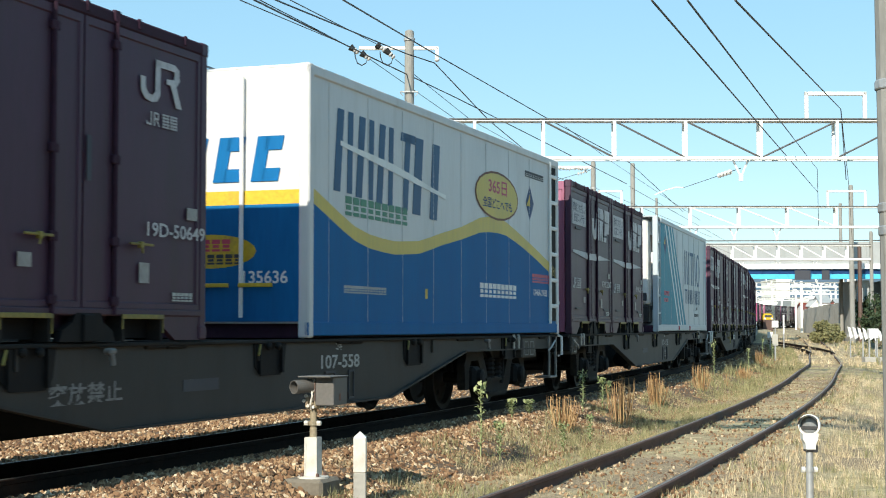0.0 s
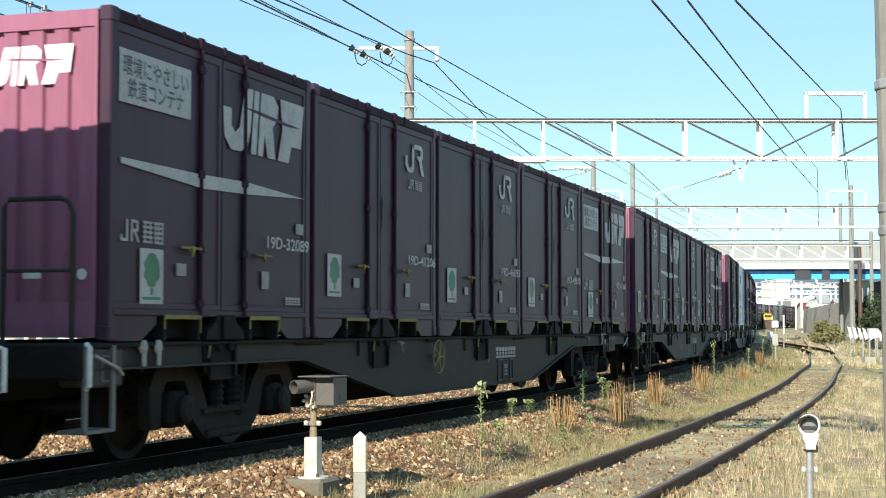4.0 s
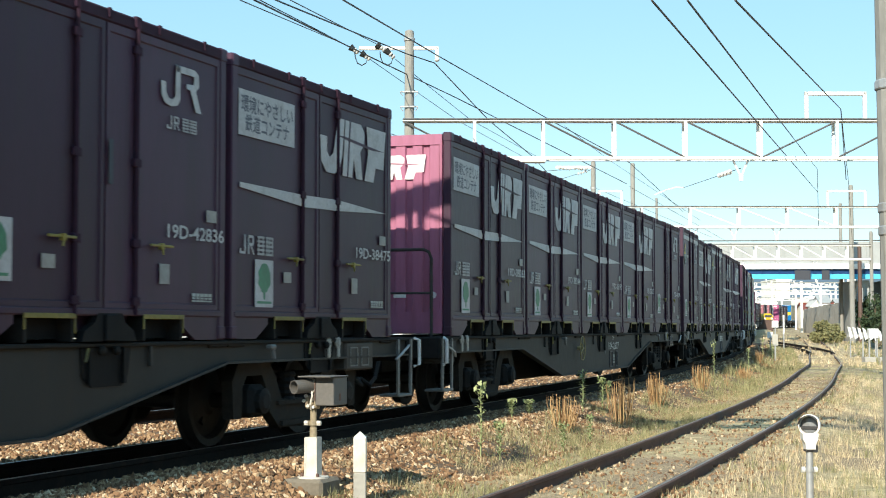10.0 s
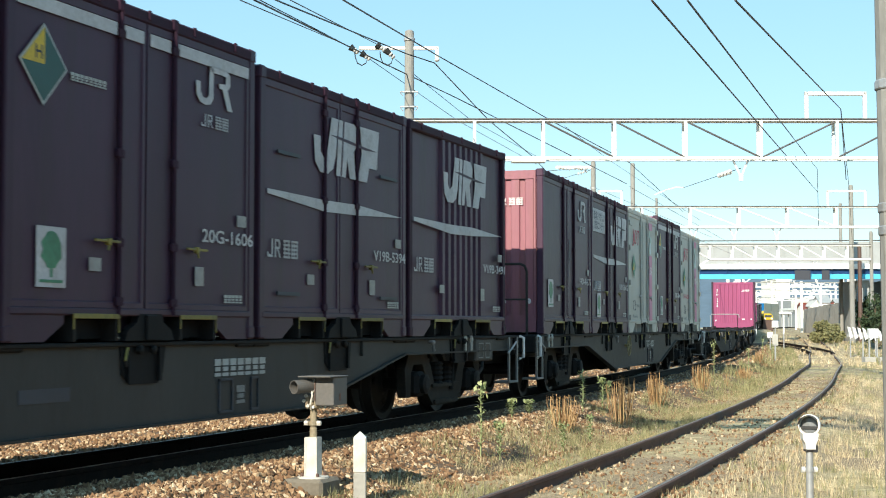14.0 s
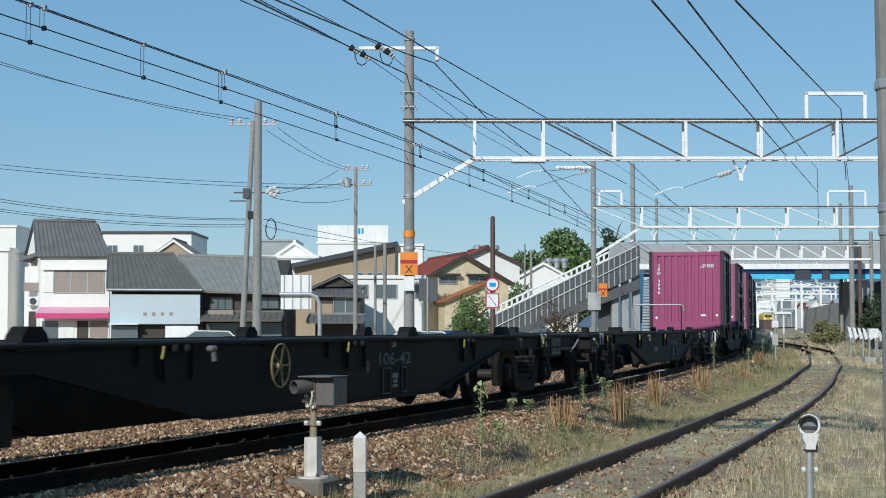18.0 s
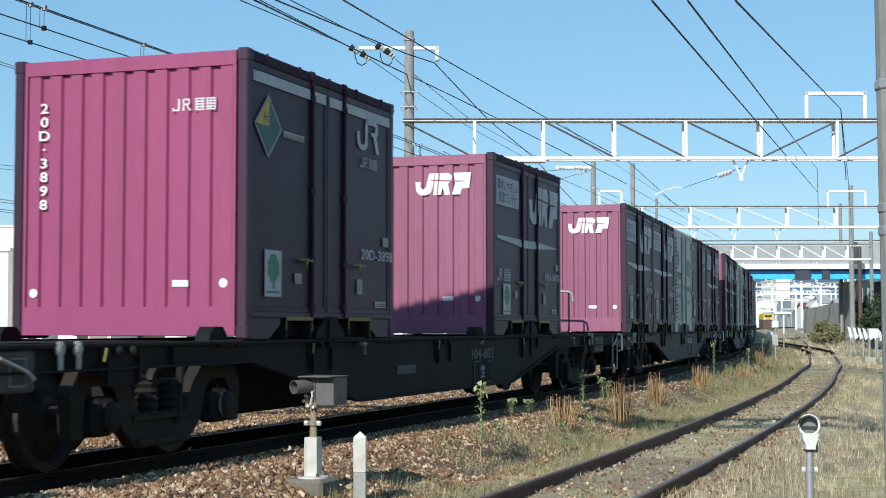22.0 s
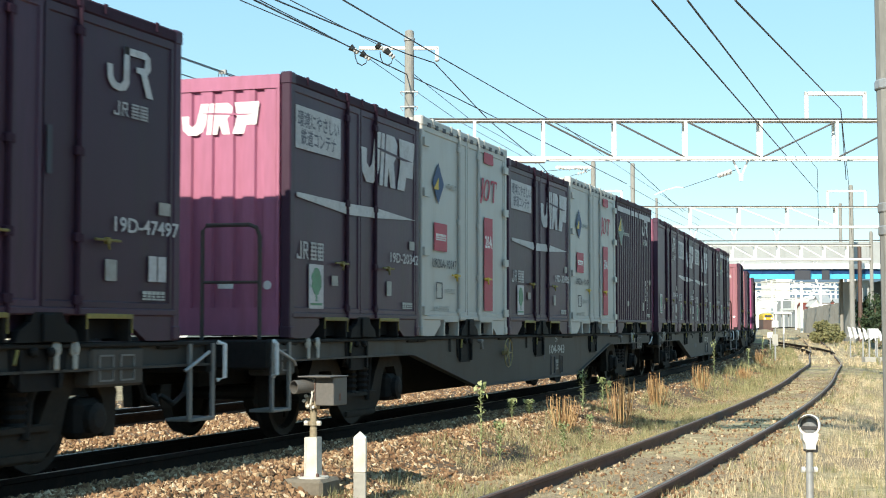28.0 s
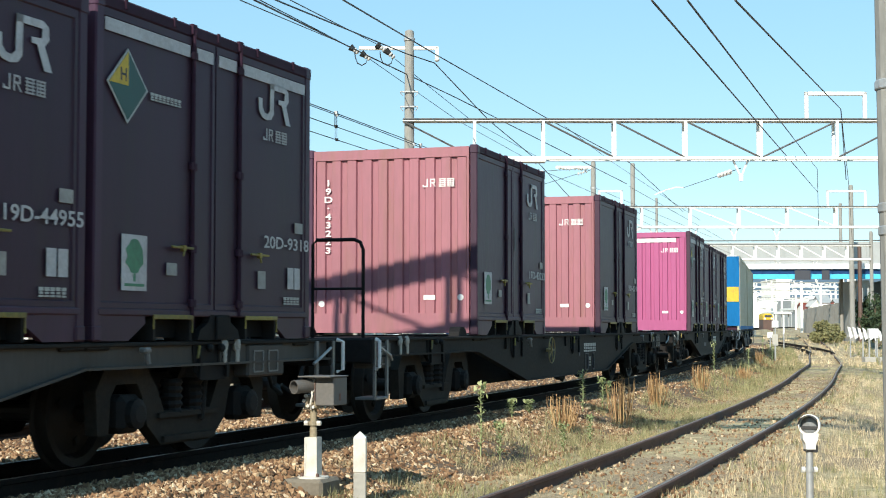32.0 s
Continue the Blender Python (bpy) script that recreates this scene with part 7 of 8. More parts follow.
def block(name, label, x0, x1, ahead, z1, wall, dep=8.0, cap=None, turn=0.0):
    """A flat-roofed building between two sight lines."""
    ob = thing(name, label, "building", TOWN, stand((x0 + x1) / 2, ahead, 0, turn))
    w = (x1 - x0) / 2
    part("wall", Shape().box(-w, w, 0, dep, BASE, z1), wall, ob)
    part("roof", Shape().box(-w - 0.15, w + 0.15, -0.15, dep, z1, z1 + 0.25, 0.02), cap or wall, ob)
    return ob


# shop house with the pink awning
d = 95
shop = thing("shop_house", "white two-storey shop house with grey tiled roof and pink awning", "house", TOWN, stand(-23.13, d))
k = 95 / 2665.4
part("wall", Shape().prism([(-2.25, BASE), (2.1, BASE), (2.1, 5.51), (-2.25, 5.51)], "y", -0.06, 0.14), PLASTER, shop)
back = [(-2.25 - 2.1, 4.4, BASE), (-2.25 - 2.1, 4.4, 5.8), (-2.25 - 1.0, 2.2, 7.8), (-2.25, 0.0, 5.51), (-2.25, 0.0, BASE)]
part("gable_wall", Shape().add(back + [(x + 4.2, y, z) for x, y, z in back], [(0, 1, 2, 3, 4), (9, 8, 7, 6, 5), (0, 5, 6, 1), (1, 6, 7, 2), (4, 3, 8, 9)]), PLASTER, shop)
slope((-2.45, -0.35, 5.55), (2.2, -0.35, 5.58), (0.62, 2.2, 7.94), (-3.35, 2.2, 7.98), TILE, "roof", shop, n=16)
slope((-4.55, 4.7, 5.97), (0.0, 4.7, 5.97), (0.62, 2.2, 7.94), (-3.35, 2.2, 7.98), TILE, "roof", shop)
window(shop, -1.35, 1.75, 3.3, 4.65, -0.06, 3, SHUTTER)
part("window_hood", Shape().box(-2.1, 2.0, -0.3, 0, 4.65 + 0.06, 4.65 + 0.14), PLASTER, shop)
part("white_shutter", Shape().box(-2.05, -1.42, -0.12, -0.06, 3.3, 4.65, 0.01), PLASTER, shop)
aw = part("awning", Shape().prism([(0, 2.41), (-1.0, 1.98), (-1.0, 1.98 - 0.04), (0, 2.41 - 0.06)], "x", -2.28, 2.28), AWNTOP, shop)
part("valance", Shape().box(-2.28, 2.28, -1.02, -0.99, 1.66, 1.98), AWNING, aw)
for a, b, m in ((-2.1, -1.1, GLASS), (-1.0, -0.1, WHITE), (0.1, 0.8, DARKWOOD), (0.9, 2.0, SHUTTER)):
    part("shop_front", Shape().box(a, b, -0.11, -0.06, BASE, 1.5), m, shop)
side = part("side_wing", Shape().box(-3.6, -2.28, 1.2, 4.4, BASE, 5.01), PLASTER, shop)
part("wing_roof", Shape().prism([(-3.8, 5.3), (-2.2, 5.8), (-2.2, 6.05), (-3.8, 5.51)], "y", 0.6, 4.5), TILE, side)
ac = part("air_conditioner", Shape().box(-3.3, -2.6, 0.7, 1.1, 2.48, 3.05, 0.03), WHITE, side)
part("fan", Shape().lathe([(0.22, 0.66), (0.22, 0.7)], "y", 14, (-2.9, 0, 2.76)), INK, ac)
part("doorway", Shape().box(-3.3, -2.5, 1.15, 1.2, BASE, 2.12), DARKWOOD, side)
part("balcony_rail", Shape().box(-3.5, -2.45, 0.6, 0.66, 3.4, 3.94), SHUTTER, side)
block("white_hall", "plain white building at the street's edge", -29.99, -28.02, 97, 6.0, PLASTER)
block("white_block", "white flat-roofed building behind the houses", -47.5, -42.6, 150, 11.05, PLASTER)
b = block("long_white_building", "long white building with a dark eave behind the houses", -35.12, -25.1, 150, 10.43, PLASTER, 10, DARKROOF)
for x in (-33.43, -30.84):
    x -= (-35.12 + -25.1) / 2
    window(b, x, x + 0.95, 8.62, 9.24, 0)
gable_house("old_gable", "small grey tiled gable behind the low roofs", -23.26, 130, 3.1, 6, 7.62, 8.7, BEIGEWALL, TILE, 0, 0.2, False)

# low tiled row
d = 90
row = thing("tiled_row_house", "low tiled row house with a pale blue sheet front", "house", TOWN, stand(-17.19, 90))
w = 2.75
part("wall", Shape().prism([(0.6, BASE), (8, BASE), (8, 3.38), (4.5, 5.51), (0.6, 3.38)], "x", -w, 0.25), DARKWOOD, row)
part("wall", Shape().box(0.25, w, 0.6, 4.0, BASE, 3.3), DARKWOOD, row)
slope((-w - 0.1, -0.2, 3.35), (w + 0.1, -0.2, 3.32), (w - 2.45, 4.5, 5.68), (-w - 1.1, 4.5, 5.68), OLDTILE, "roof", row)
part("front_sheet", Shape().box(-w + 0.02, w - 0.08, 0.1, 0.2, 1.29, 3.08, 0.01), BLUEWALL, row)
part("gutter", Shape().tube([(-w - 0.1, -0.25, 3.35), (w + 0.1, -0.25, 3.32)], 0.06, 8), GALV, row)
for i in range(4):
    part("sign_mark", Shape().box(-0.72 + i * 0.52, -0.52 + i * 0.52, 0.08, 0.1, 1.8, 2.0), SHUTTER, row)
part("shop_glazing", Shape().box(-w + 0.1, -w + 1.7, 0.1, 0.16, BASE, 1.19), GLASS, row)
part("shop_canopy", Shape().box(-w + 0.05, -w + 1.8, -0.4, 0.1, 1.26, 1.33), WHITE, row)
part("shutter_door", Shape().box(0.6, w - 0.2, 0.1, 0.16, BASE, 1.19), WHITE, row)
wood = thing("wooden_town_house", "old dark wooden town house with tiled roof", "house", TOWN, stand(-12.12, 90.5))
part("wall", Shape().prism([(0.6, BASE), (8, BASE), (8, 3.38), (4.5, 5.35), (0.6, 3.38)], "x", -2.3, 2.5), DARKWOOD, wood)
slope((-2.3, -0.2, 3.28), (2.6, -0.2, 3.15), (1.6, 4.5, 5.41), (-4.6, 4.5, 5.62), PALETILE, "roof", wood)
window(wood, -1.9, -0.6, 2.2, 2.91, 0.5, 3, GLASS, DARKWOOD)
window(wood, 0.9, 2.2, 2.27, 2.91, 0.5, 2, GLASS, DARKWOOD)
slope((-2.3, -0.9, 1.56), (2.5, -0.9, 1.56), (2.5, 0.5, 1.97), (-2.3, 0.5, 1.97), OLDTILE, "lower_roof", wood)
part("balcony", Shape().box(-2.0, -0.5, 0.2, 0.5, 1.73, 2.14), SHUTTER, wood)
part("shop_front", Shape().box(-2.2, 2.4, 0.4, 0.55, BASE, 1.36), GLASS, wood)
gable_house("white_gable_house", "white gabled house with a small attic window", -12.33, 125, 4.2, 6, 6.76, 8.22, PLASTER, WHITE, 0, 0.2, False)
block("white_shed", "low white building behind the tiled roofs", -14.81, -10.08, 121, 6.62, PLASTER)
block("grey_rooftop", "grey rooftop plant on a far building", -19.33, -15.73, 160, 10.21, GREYPANEL)
b = block("sign_building", "tall white building with a blank roof board", -14.16, -6.25, 170, 10.52, PLASTER)
part("roof_board", Shape().box(-14.16 - -10.2, -6.19 - -10.2, 0.1, 0.3, 10.46, 12.63), WHITE, b)
part("board_mark", Shape().box(0.6, 0.85, 0.06, 0.1, 11.67, 12.31).box(1.0, 1.2, 0.06, 0.1, 11.67, 12.31), SKYBLUE, b)
block("white_annex", "white annex building behind the pole", -4.73, -2.03, 150, 9.19, PLASTER)
b = block("white_office", "white low office with green-tinted windows", -6.85, -1.3, 102, 4.38, PLASTER)
for x0, x1 in ((-0.45, 0.95), (1.75, 2.6), (-1.7, -1.0)):
    window(b, x0, x1, 3.08, 3.96, 0)
hallb = thing("beige_hall", "beige hall with a sloping dark metal roof", "building", TOWN, stand(-7.83, 120))
part("wall", Shape().prism([(-4.0, BASE), (4.0, BASE), (4.0, 7.66), (-4.0, 5.95)], "y", 0, 9), BEIGEWALL, hallb)
part("roof", Shape().prism([(-4.3, 5.77), (4.2, 7.53), (4.2, 7.93), (-4.3, 6.13)], "y", -0.7, 9.5), DARKROOF, hallb)
for x in (1.05, 1.8, 2.6):
    window(hallb, x, x + 0.4, 5.14, 5.45, 0, 1)
hip = thing("hipped_house", "small grey tiled house with wide windows", "house", TOWN, stand(-6.45, 95))
part("wall", Shape().box(-1.6, 1.25, 0, 5, BASE, 3.23), DARKWOOD, hip)
slope((-1.9, -0.4, 3.15), (1.75, -0.4, 3.05), (0.6, 2.0, 3.73), (-1.4, 2.0, 3.73), TILE, "roof", hip)
part("gable", Shape().prism([(-1.9, 3.65), (0.9, 3.73), (-0.1, 4.37)], "y", 1.2, 4), DARKWOOD, hip)
slope((-0.15, 0.9, 4.47), (-0.15, 4.2, 4.47), (1.2, 4.2, 3.65), (1.2, 0.9, 3.65), TILE, "gable_roof", hip)
slope((-0.15, 0.9, 4.47), (-0.15, 4.2, 4.47), (-2.1, 4.2, 3.58), (-2.1, 0.9, 3.58), TILE, "gable_roof", hip)
window(hip, -0.4, 1.0, 2.02, 2.87, 0)
part("shutter", Shape().box(-1.5, -0.5, -0.08, 0, 1.94, 2.59), BEIGEWALL, hip)
slope((-2.0, -1.6, 1.45), (1.6, -1.6, 1.45), (1.5, 0, 1.84), (-2.0, 0, 1.84), TILE, "lower_roof", hip)
red = gable_house("red_roofed_house", "cream plastered house with a red-brown gabled roof", 1.42, 105, 6.6, 9, 4.36, 6.21, CREAMWALL, REDROOF, 16, 0.35, False, DARKWOOD)
for x0, x1 in ((-1.75, -0.5), (0.4, 1.9)):
    window(red, x0, x1, 4.16, 4.59, 0)
    part("window_hood", Shape().box(x0 - 0.2, x1 + 0.2, -0.5, 0, 4.71, 4.83), DARKWOOD, red)
slope((-2.2, -2.2, 2.82), (-2.2, 0.0, 2.82), (1.0, 0.0, 4.12), (1.0, -2.2, 4.12), ORANGEROOF, "porch_roof", red)
part("porch", Shape().prism([(-1.9, BASE), (1.0, BASE), (1.0, 4.0), (-1.9, 2.78)], "y", -1.9, 0), CREAMWALL, red)
g = gable_house("red_gable_behind", "cream gabled house with red roof edges behind", 3.57, 122, 5.4, 8, 6.35, 7.63, PLASTER, REDROOF, 10, 0.3, False, DARKWOOD)
wh = gable_house("pale_warehouse", "pale gabled warehouse with round roof vents", 9.02, 135, 6.0, 12, 5.28, 6.96, PLASTER, GREYPANEL, -4, 0.25, False)
for ob, z, xs in ((wh, 7.01, (0.5, 1.2, 1.9)), (g, 7.5, (-0.2, 0.5, 1.3))):
    for x in xs:
        part("roof_vent", Shape().lathe([(0.25, -0.4), (0.25, 0.15), (0.38, 0.2), (0.38, 0.42), (0.2, 0.55)], "z", 12, (x, 3, z - 0.1)), GALV, ob)

# vehicles in the street
def car(across, ahead, paint, label, turn=80):
    ob = thing("parked_car", label, "car", "cars in the street", stand(across, ahead, BASE, turn))
    part("body", Shape().prism([(-2.1, 0.3), (2.1, 0.3), (2.15, 0.75), (1.2, 0.9), (0.6, 1.42), (-1.2, 1.45), (-2.05, 0.95)], "y", -0.82, 0.82), paint, ob)
    part("windows", Shape().prism([(1.05, 0.93), (0.56, 1.37), (-1.15, 1.4), (-1.8, 0.98)], "y", -0.83, 0.83), GLASS, ob)
    for x in (-1.3, 1.3):
        for y in (-0.8, 0.8):
            wl = part("wheel", Shape().lathe([(0.3, -0.1), (0.32, -0.06), (0.32, 0.06), (0.3, 0.1)], "y", 14, (x, y, 0.32)), BLACK, ob)
            part("rim", Shape().lathe([(0.19, -0.11), (0.19, 0.11)], "y", 12, (x, y, 0.32)), GALV, wl)
    return ob


car(-0.71, 70, WHITE, "white hatchback parked behind the tracks", 10)
car(0.36, 74, DEEPBLUE, "dark blue car parked behind the tracks", 60)
car(-11.98, 80, WHITE, "white van parked before the old houses", 10)

# road sign seen from behind, and small posts
rs = thing("road_sign", "back of a white road sign on a curved grey pole", "sign", m=stand(-5.07, 62))
part("pole", Shape().tube([(0, 0, BASE), (0, 0, 2.02), (-0.12, 0, 2.35), (-0.4, 0, 2.47), (-1.65, 0, 2.47)], 0.085, 12), GALV, rs)
panel = part("panel", Shape().box(-1.62, -0.35, 0.1, 0.13, 1.84, 3.26, 0.02), WHITE, rs)
for i in range(4):
    part("stiffener", Shape().box(-1.5 + i * 0.34, -1.46 + i * 0.34, 0.06, 0.1, 1.84, 3.26), GALV, panel)
bs = thing("blank_sign", "back of a dark grey sign board on a thin post", "sign", m=stand(-0.61, 60))
part("board", Shape().box(-0.35, 0.4, 0.03, 0.06, 2.15, 3.05, 0.01), SLATE, bs)
part("post", Shape().tube([(0, 0, BASE), (0, 0, 3.12)], 0.04, 8), GALV, bs)


# utility poles and town wires
def utility(across, ahead, top, r, arms, name="utility_pole", label="concrete utility pole with crossarms and insulators", lean=0.0):
    ob = thing(name, label, "pole", "poles along the street", stand(across, ahead))
    part("shaft", Shape().tube([(-lean, 0, BASE), (0, 0, top)], r, 12, taper=0.75), POLE, ob)
    for z, w in arms:
        arm = part("crossarm", Shape().box(-w, w, -0.05, 0.05, z - 0.05, z + 0.05, 0.01), GALV, ob)
        for x in (-0.9, -0.55, 0.5, 0.88):
            part("insulator", Shape().lathe([(0.05, 0.0), (0.1, 0.05), (0.07, 0.1), (0.11, 0.14), (0.05, 0.24)], "z", 10, (x * w, 0, z + 0.05)), PORCELAIN, arm)
    return ob


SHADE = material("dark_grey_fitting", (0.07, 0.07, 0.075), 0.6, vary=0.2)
u1 = utility(-6.79, 55, 9.39, 0.175, ())
u2 = utility(-9.13, 72, 11.02, 0.15, ((10.86, 1.15),), lean=0.5)
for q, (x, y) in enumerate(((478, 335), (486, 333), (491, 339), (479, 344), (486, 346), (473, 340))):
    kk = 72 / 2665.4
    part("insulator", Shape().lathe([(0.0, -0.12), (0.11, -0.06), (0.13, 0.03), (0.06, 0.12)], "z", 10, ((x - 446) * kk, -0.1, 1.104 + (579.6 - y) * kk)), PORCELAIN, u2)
part("bracket", Shape().box(-0.9, 1.2, -0.04, 0.04, 7.56 - 0.04, 7.56 + 0.03), SHADE, u2)
part("bracket", Shape().box(-1.1, -0.1, -0.04, 0.04, 7.13, 7.18), SHADE, u2)
part("cable_coil", Shape().tube([(0.9 + 0.25 * math.cos(q * 0.55), -0.1, 5.8 + 0.5 * math.sin(q * 0.55)) for q in range(13)], 0.03, 6), BLACK, u2)
part("switch_box", Shape().box(-0.45, -0.12, -0.2, 0.1, 7.26, 7.75, 0.02), SHADE, u2)
part("terminal_box", Shape().box(-0.2, 0.1, -0.3, -0.05, 6.29, 6.64, 0.02), BLACK, u2)
u3 = utility(-5.35, 92, 10.92, 0.14, ((10.78, 0.8), (9.84, 1.0)))
part("transformer", Shape().lathe([(0.24, 9.67), (0.26, 10.16), (0.12, 10.26)], "z", 12, (-0.5, -0.2, 0)), GALV, u3)
utility(-3.78, 84, 5.69, 0.09, (), "lamp_pole", "thin grey lighting pole")
utility(-3.32, 86, 5.93, 0.13, (), "lamp_pole", "thin grey lighting pole")
utility(5.98, 110, 7.2, 0.08, (), "lamp_pole", "thin grey lighting pole")
utility(6.44, 110, 6.74, 0.11, (), "lamp_pole", "thin grey lighting pole")
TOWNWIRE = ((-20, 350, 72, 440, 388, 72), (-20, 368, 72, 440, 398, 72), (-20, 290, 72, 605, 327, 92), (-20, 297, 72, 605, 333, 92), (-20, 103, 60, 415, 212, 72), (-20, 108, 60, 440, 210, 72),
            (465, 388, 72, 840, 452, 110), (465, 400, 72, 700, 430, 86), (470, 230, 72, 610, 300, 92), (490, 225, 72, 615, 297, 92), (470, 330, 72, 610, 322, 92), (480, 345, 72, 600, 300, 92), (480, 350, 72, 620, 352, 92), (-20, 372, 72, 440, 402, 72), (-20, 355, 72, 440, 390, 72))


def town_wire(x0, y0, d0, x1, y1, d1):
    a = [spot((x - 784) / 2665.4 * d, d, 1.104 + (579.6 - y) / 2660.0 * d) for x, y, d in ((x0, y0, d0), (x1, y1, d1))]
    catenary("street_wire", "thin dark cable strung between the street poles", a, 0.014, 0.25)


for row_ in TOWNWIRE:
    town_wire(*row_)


# ---- footbridge stairs and the overbridge ----
d = 84
fb = thing("footbridge_stairs", "long grey stair flight with white handrails up to the overbridge", "stairs", m=stand(0, d))
x0, x1 = 1.61, 10.97
z0, z1 = 0.59, 5.13
part("side_panel", Shape().prism([(x0, z0 - 0.9), (x1, z1 - 1.1), (x1, z1 + 0.55), (x0, z0 + 0.55)], "y", 0, 0.05), SLATE, fb)
part("stringer", Shape().prism([(x0, z0 - 1.0), (x1, z1 - 1.9), (x1, z1 - 1.3), (x0, z0 - 0.6)], "y", -0.06, 0.14), SLATE, fb)
for i in range(30):
    k = (i + 0.5) / 30
    x, z = x0 + (x1 - x0) * k, z0 + (z1 - z0) * k
    part("tread", Shape().box(x - 0.16, x + 0.16, 0.1, 2.6, z - 0.9, z - 0.84), GREYPANEL, fb)
    part("panel_post", Shape().box(x - 0.03, x + 0.03, -0.04, 0.0, z - 0.85 - k * 0.2, z + 0.6), GALV, fb)
    part("rail_post", Shape().box(x - 0.06, x + 0.06, 2.5, 2.6, z + 0.1, z + 1.0), WHITE, fb)
for dz, y, r in ((0.58, 0.0, 0.05), (-0.1, -0.05, 0.035), (0.98, 2.55, 0.06), (0.62, 2.55, 0.05), (0.35, 2.55, 0.08)):
    part("handrail", Shape().tube([(x0, y, z0 + dz), (x1, y, z1 + dz)], r, 8), WHITE if y > 1 else GALV, fb)
part("landing_wall", Shape().box(9.33, x1 + 0.1, 0.5, 0.6, z1 - 0.4, 5.88), GREYPANEL, fb)
for x in (9.64, 10.21, 10.84):
    part("column", Shape().box(x - 0.2, x + 0.2, 0.3, 0.9, BASE, z1 - 1.0, 0.03), GREYPANEL, fb)
part("shelter", Shape().box(8.76, 9.58, 1.0, 1.1, BASE, 3.3), SLATE, fb)
bl = thing("blue_stairs", "narrow blue steel stairs below the overbridge", "stairs", m=stand(12.29, 92))
for x in (-0.35, 0.85):
    part("stringer", Shape().prism([(x - 0.1, BASE), (x + 0.12, BASE), (x + 0.35, 4.61), (x + 0.15, 4.61)], "y", 0, 0.2), STAIRBLUE, bl)
for i in range(24):
    z = BASE + 0.3 + i * 0.175
    part("tread", Shape().box(-0.35 + i * 0.014, 0.9 + i * 0.014, 0.02, 0.3, z, z + 0.05), STAIRBLUE, bl)

br = thing("overbridge", "grey and blue road overbridge across the railway", "bridge", m=stand(0, 122, 0, -3))
x0, x1 = 15.75, 40.0
part("parapet", Shape().prism([(x0, 6.12), (x1, 5.75 + 0.2), (x1, 7.86 + 0.1), (x0, 7.82)], "y", 0, 0.25), GREYPANEL, br)
for i in range(22):
    x = x0 + (i + 0.5) * (x1 - x0) / 22
    part("parapet_post", Shape().box(x - 0.05, x + 0.05, -0.06, 0.0, 6.03, 7.77), GREYPANEL, br)
part("edge_beam", Shape().box(x0, x1, -0.2, 0.3, 5.75, 6.17, 0.02), WHITE, br)
# dark blue paints the edge beam's shadow, bright blue the sun on the flange
part("girder", Shape().box(x0 + 1.0, x1, 0.1, 0.5, 5.36, 5.75), DEEPBLUE, br, "upper girder coloured dark blue for shadow")
part("lower_girder", Shape().prism([(-0.15, 4.97), (0.5, 4.97), (0.5, 5.36), (0.05, 5.36)], "x", x0 + 1.0, x1), BRIDGEBLUE, br, "lower girder coloured bright blue as sunlit")
for i in range(16):
    x = x0 + 1.5 + i * (x1 - x0 - 2) / 16
    part("stiffener", Shape().box(x - 0.03, x + 0.03, 0.0, 0.1, 5.36, 5.75), DEEPBLUE, br)
part("deck", Shape().box(x0, x1, 0.3, 9, 5.43, 5.94), GREYPANEL, br)
part("rail", Shape().tube([(x0, 0.1, 8.05), (x1, 0.1, 8.05)], 0.05, 6), SLATE, br)
for x in (x0 + 0.6, x0 + 2.0, 33.8, 36.2):
    part("pier", Shape().box(x - 0.5, x + 0.5, 1, 8, BASE, 4.88), GREYPANEL, br)
part("abutment", Shape().box(37.4, 41, 6, 8.9, BASE, 4.88), SLATE, br)
for x, w in ((28.73, 0.62), (30.55, 0.3)):
    part("hanging_sign", Shape().box(x - w, x + w, -0.5, -0.42, 4.89, 5.64), INK, br)


# ---- beyond the bridge ----
for x0, x1, y1, dd, m, label in ((1374, 1398, 496, 420, PLASTER, "tall pale building far down the line"), (1404, 1430, 530, 400, GREYPANEL, "grey far building beyond the bridge"), (1432, 1462, 527, 380, PLASTER, "white far building beyond the bridge"), (1462, 1492, 536, 390, GREYPANEL, "grey far building beyond the bridge"),
                                (1300, 1366, 530, 450, GREYPANEL, "low grey sheds far down the line"), (1335, 1372, 538, 330, WHITE, "white station roof far down the line"), (1448, 1490, 552, 260, GREYPANEL, "low grey house beside the far line")):
    k = dd / 2665.4
    block("far_building", label, (x0 - 784) * k, (x1 - 784) * k, dd, 1.104 + (579.6 - y1) * k, m, 20 if dd > 220 else 6)
fc = thing("concrete_fence", "grey-brown board fence along the far yard", "fence", m=stand(0, 0))
for i in range(26):
    k = i / 25
    x, y = 48.25 + (39.4 - 48.25) * k, 200 + (150 - 200) * k
    part("board", Shape().box(x - 0.17, x + 0.17, y - 0.95, y + 0.95, 0.2, 3.45 + 0.12 * math.sin(i * 2.3), 0.03), HOARDING, fc)
for i in range(6):
    x, d = 62.6 + i * 0.95, 258 - i * 2
    hs = gable_house("far_house", "small far house with a pale wall and red-brown roof", x, d, 1.8 + 0.4 * (i % 2), 5, 4.3 + 0.5 * (i % 3), 5.2 + 0.6 * (i % 3), PLASTER, REDROOF if i % 3 == 0 else GREYPANEL, 0, 0.2, i % 2 == 0)


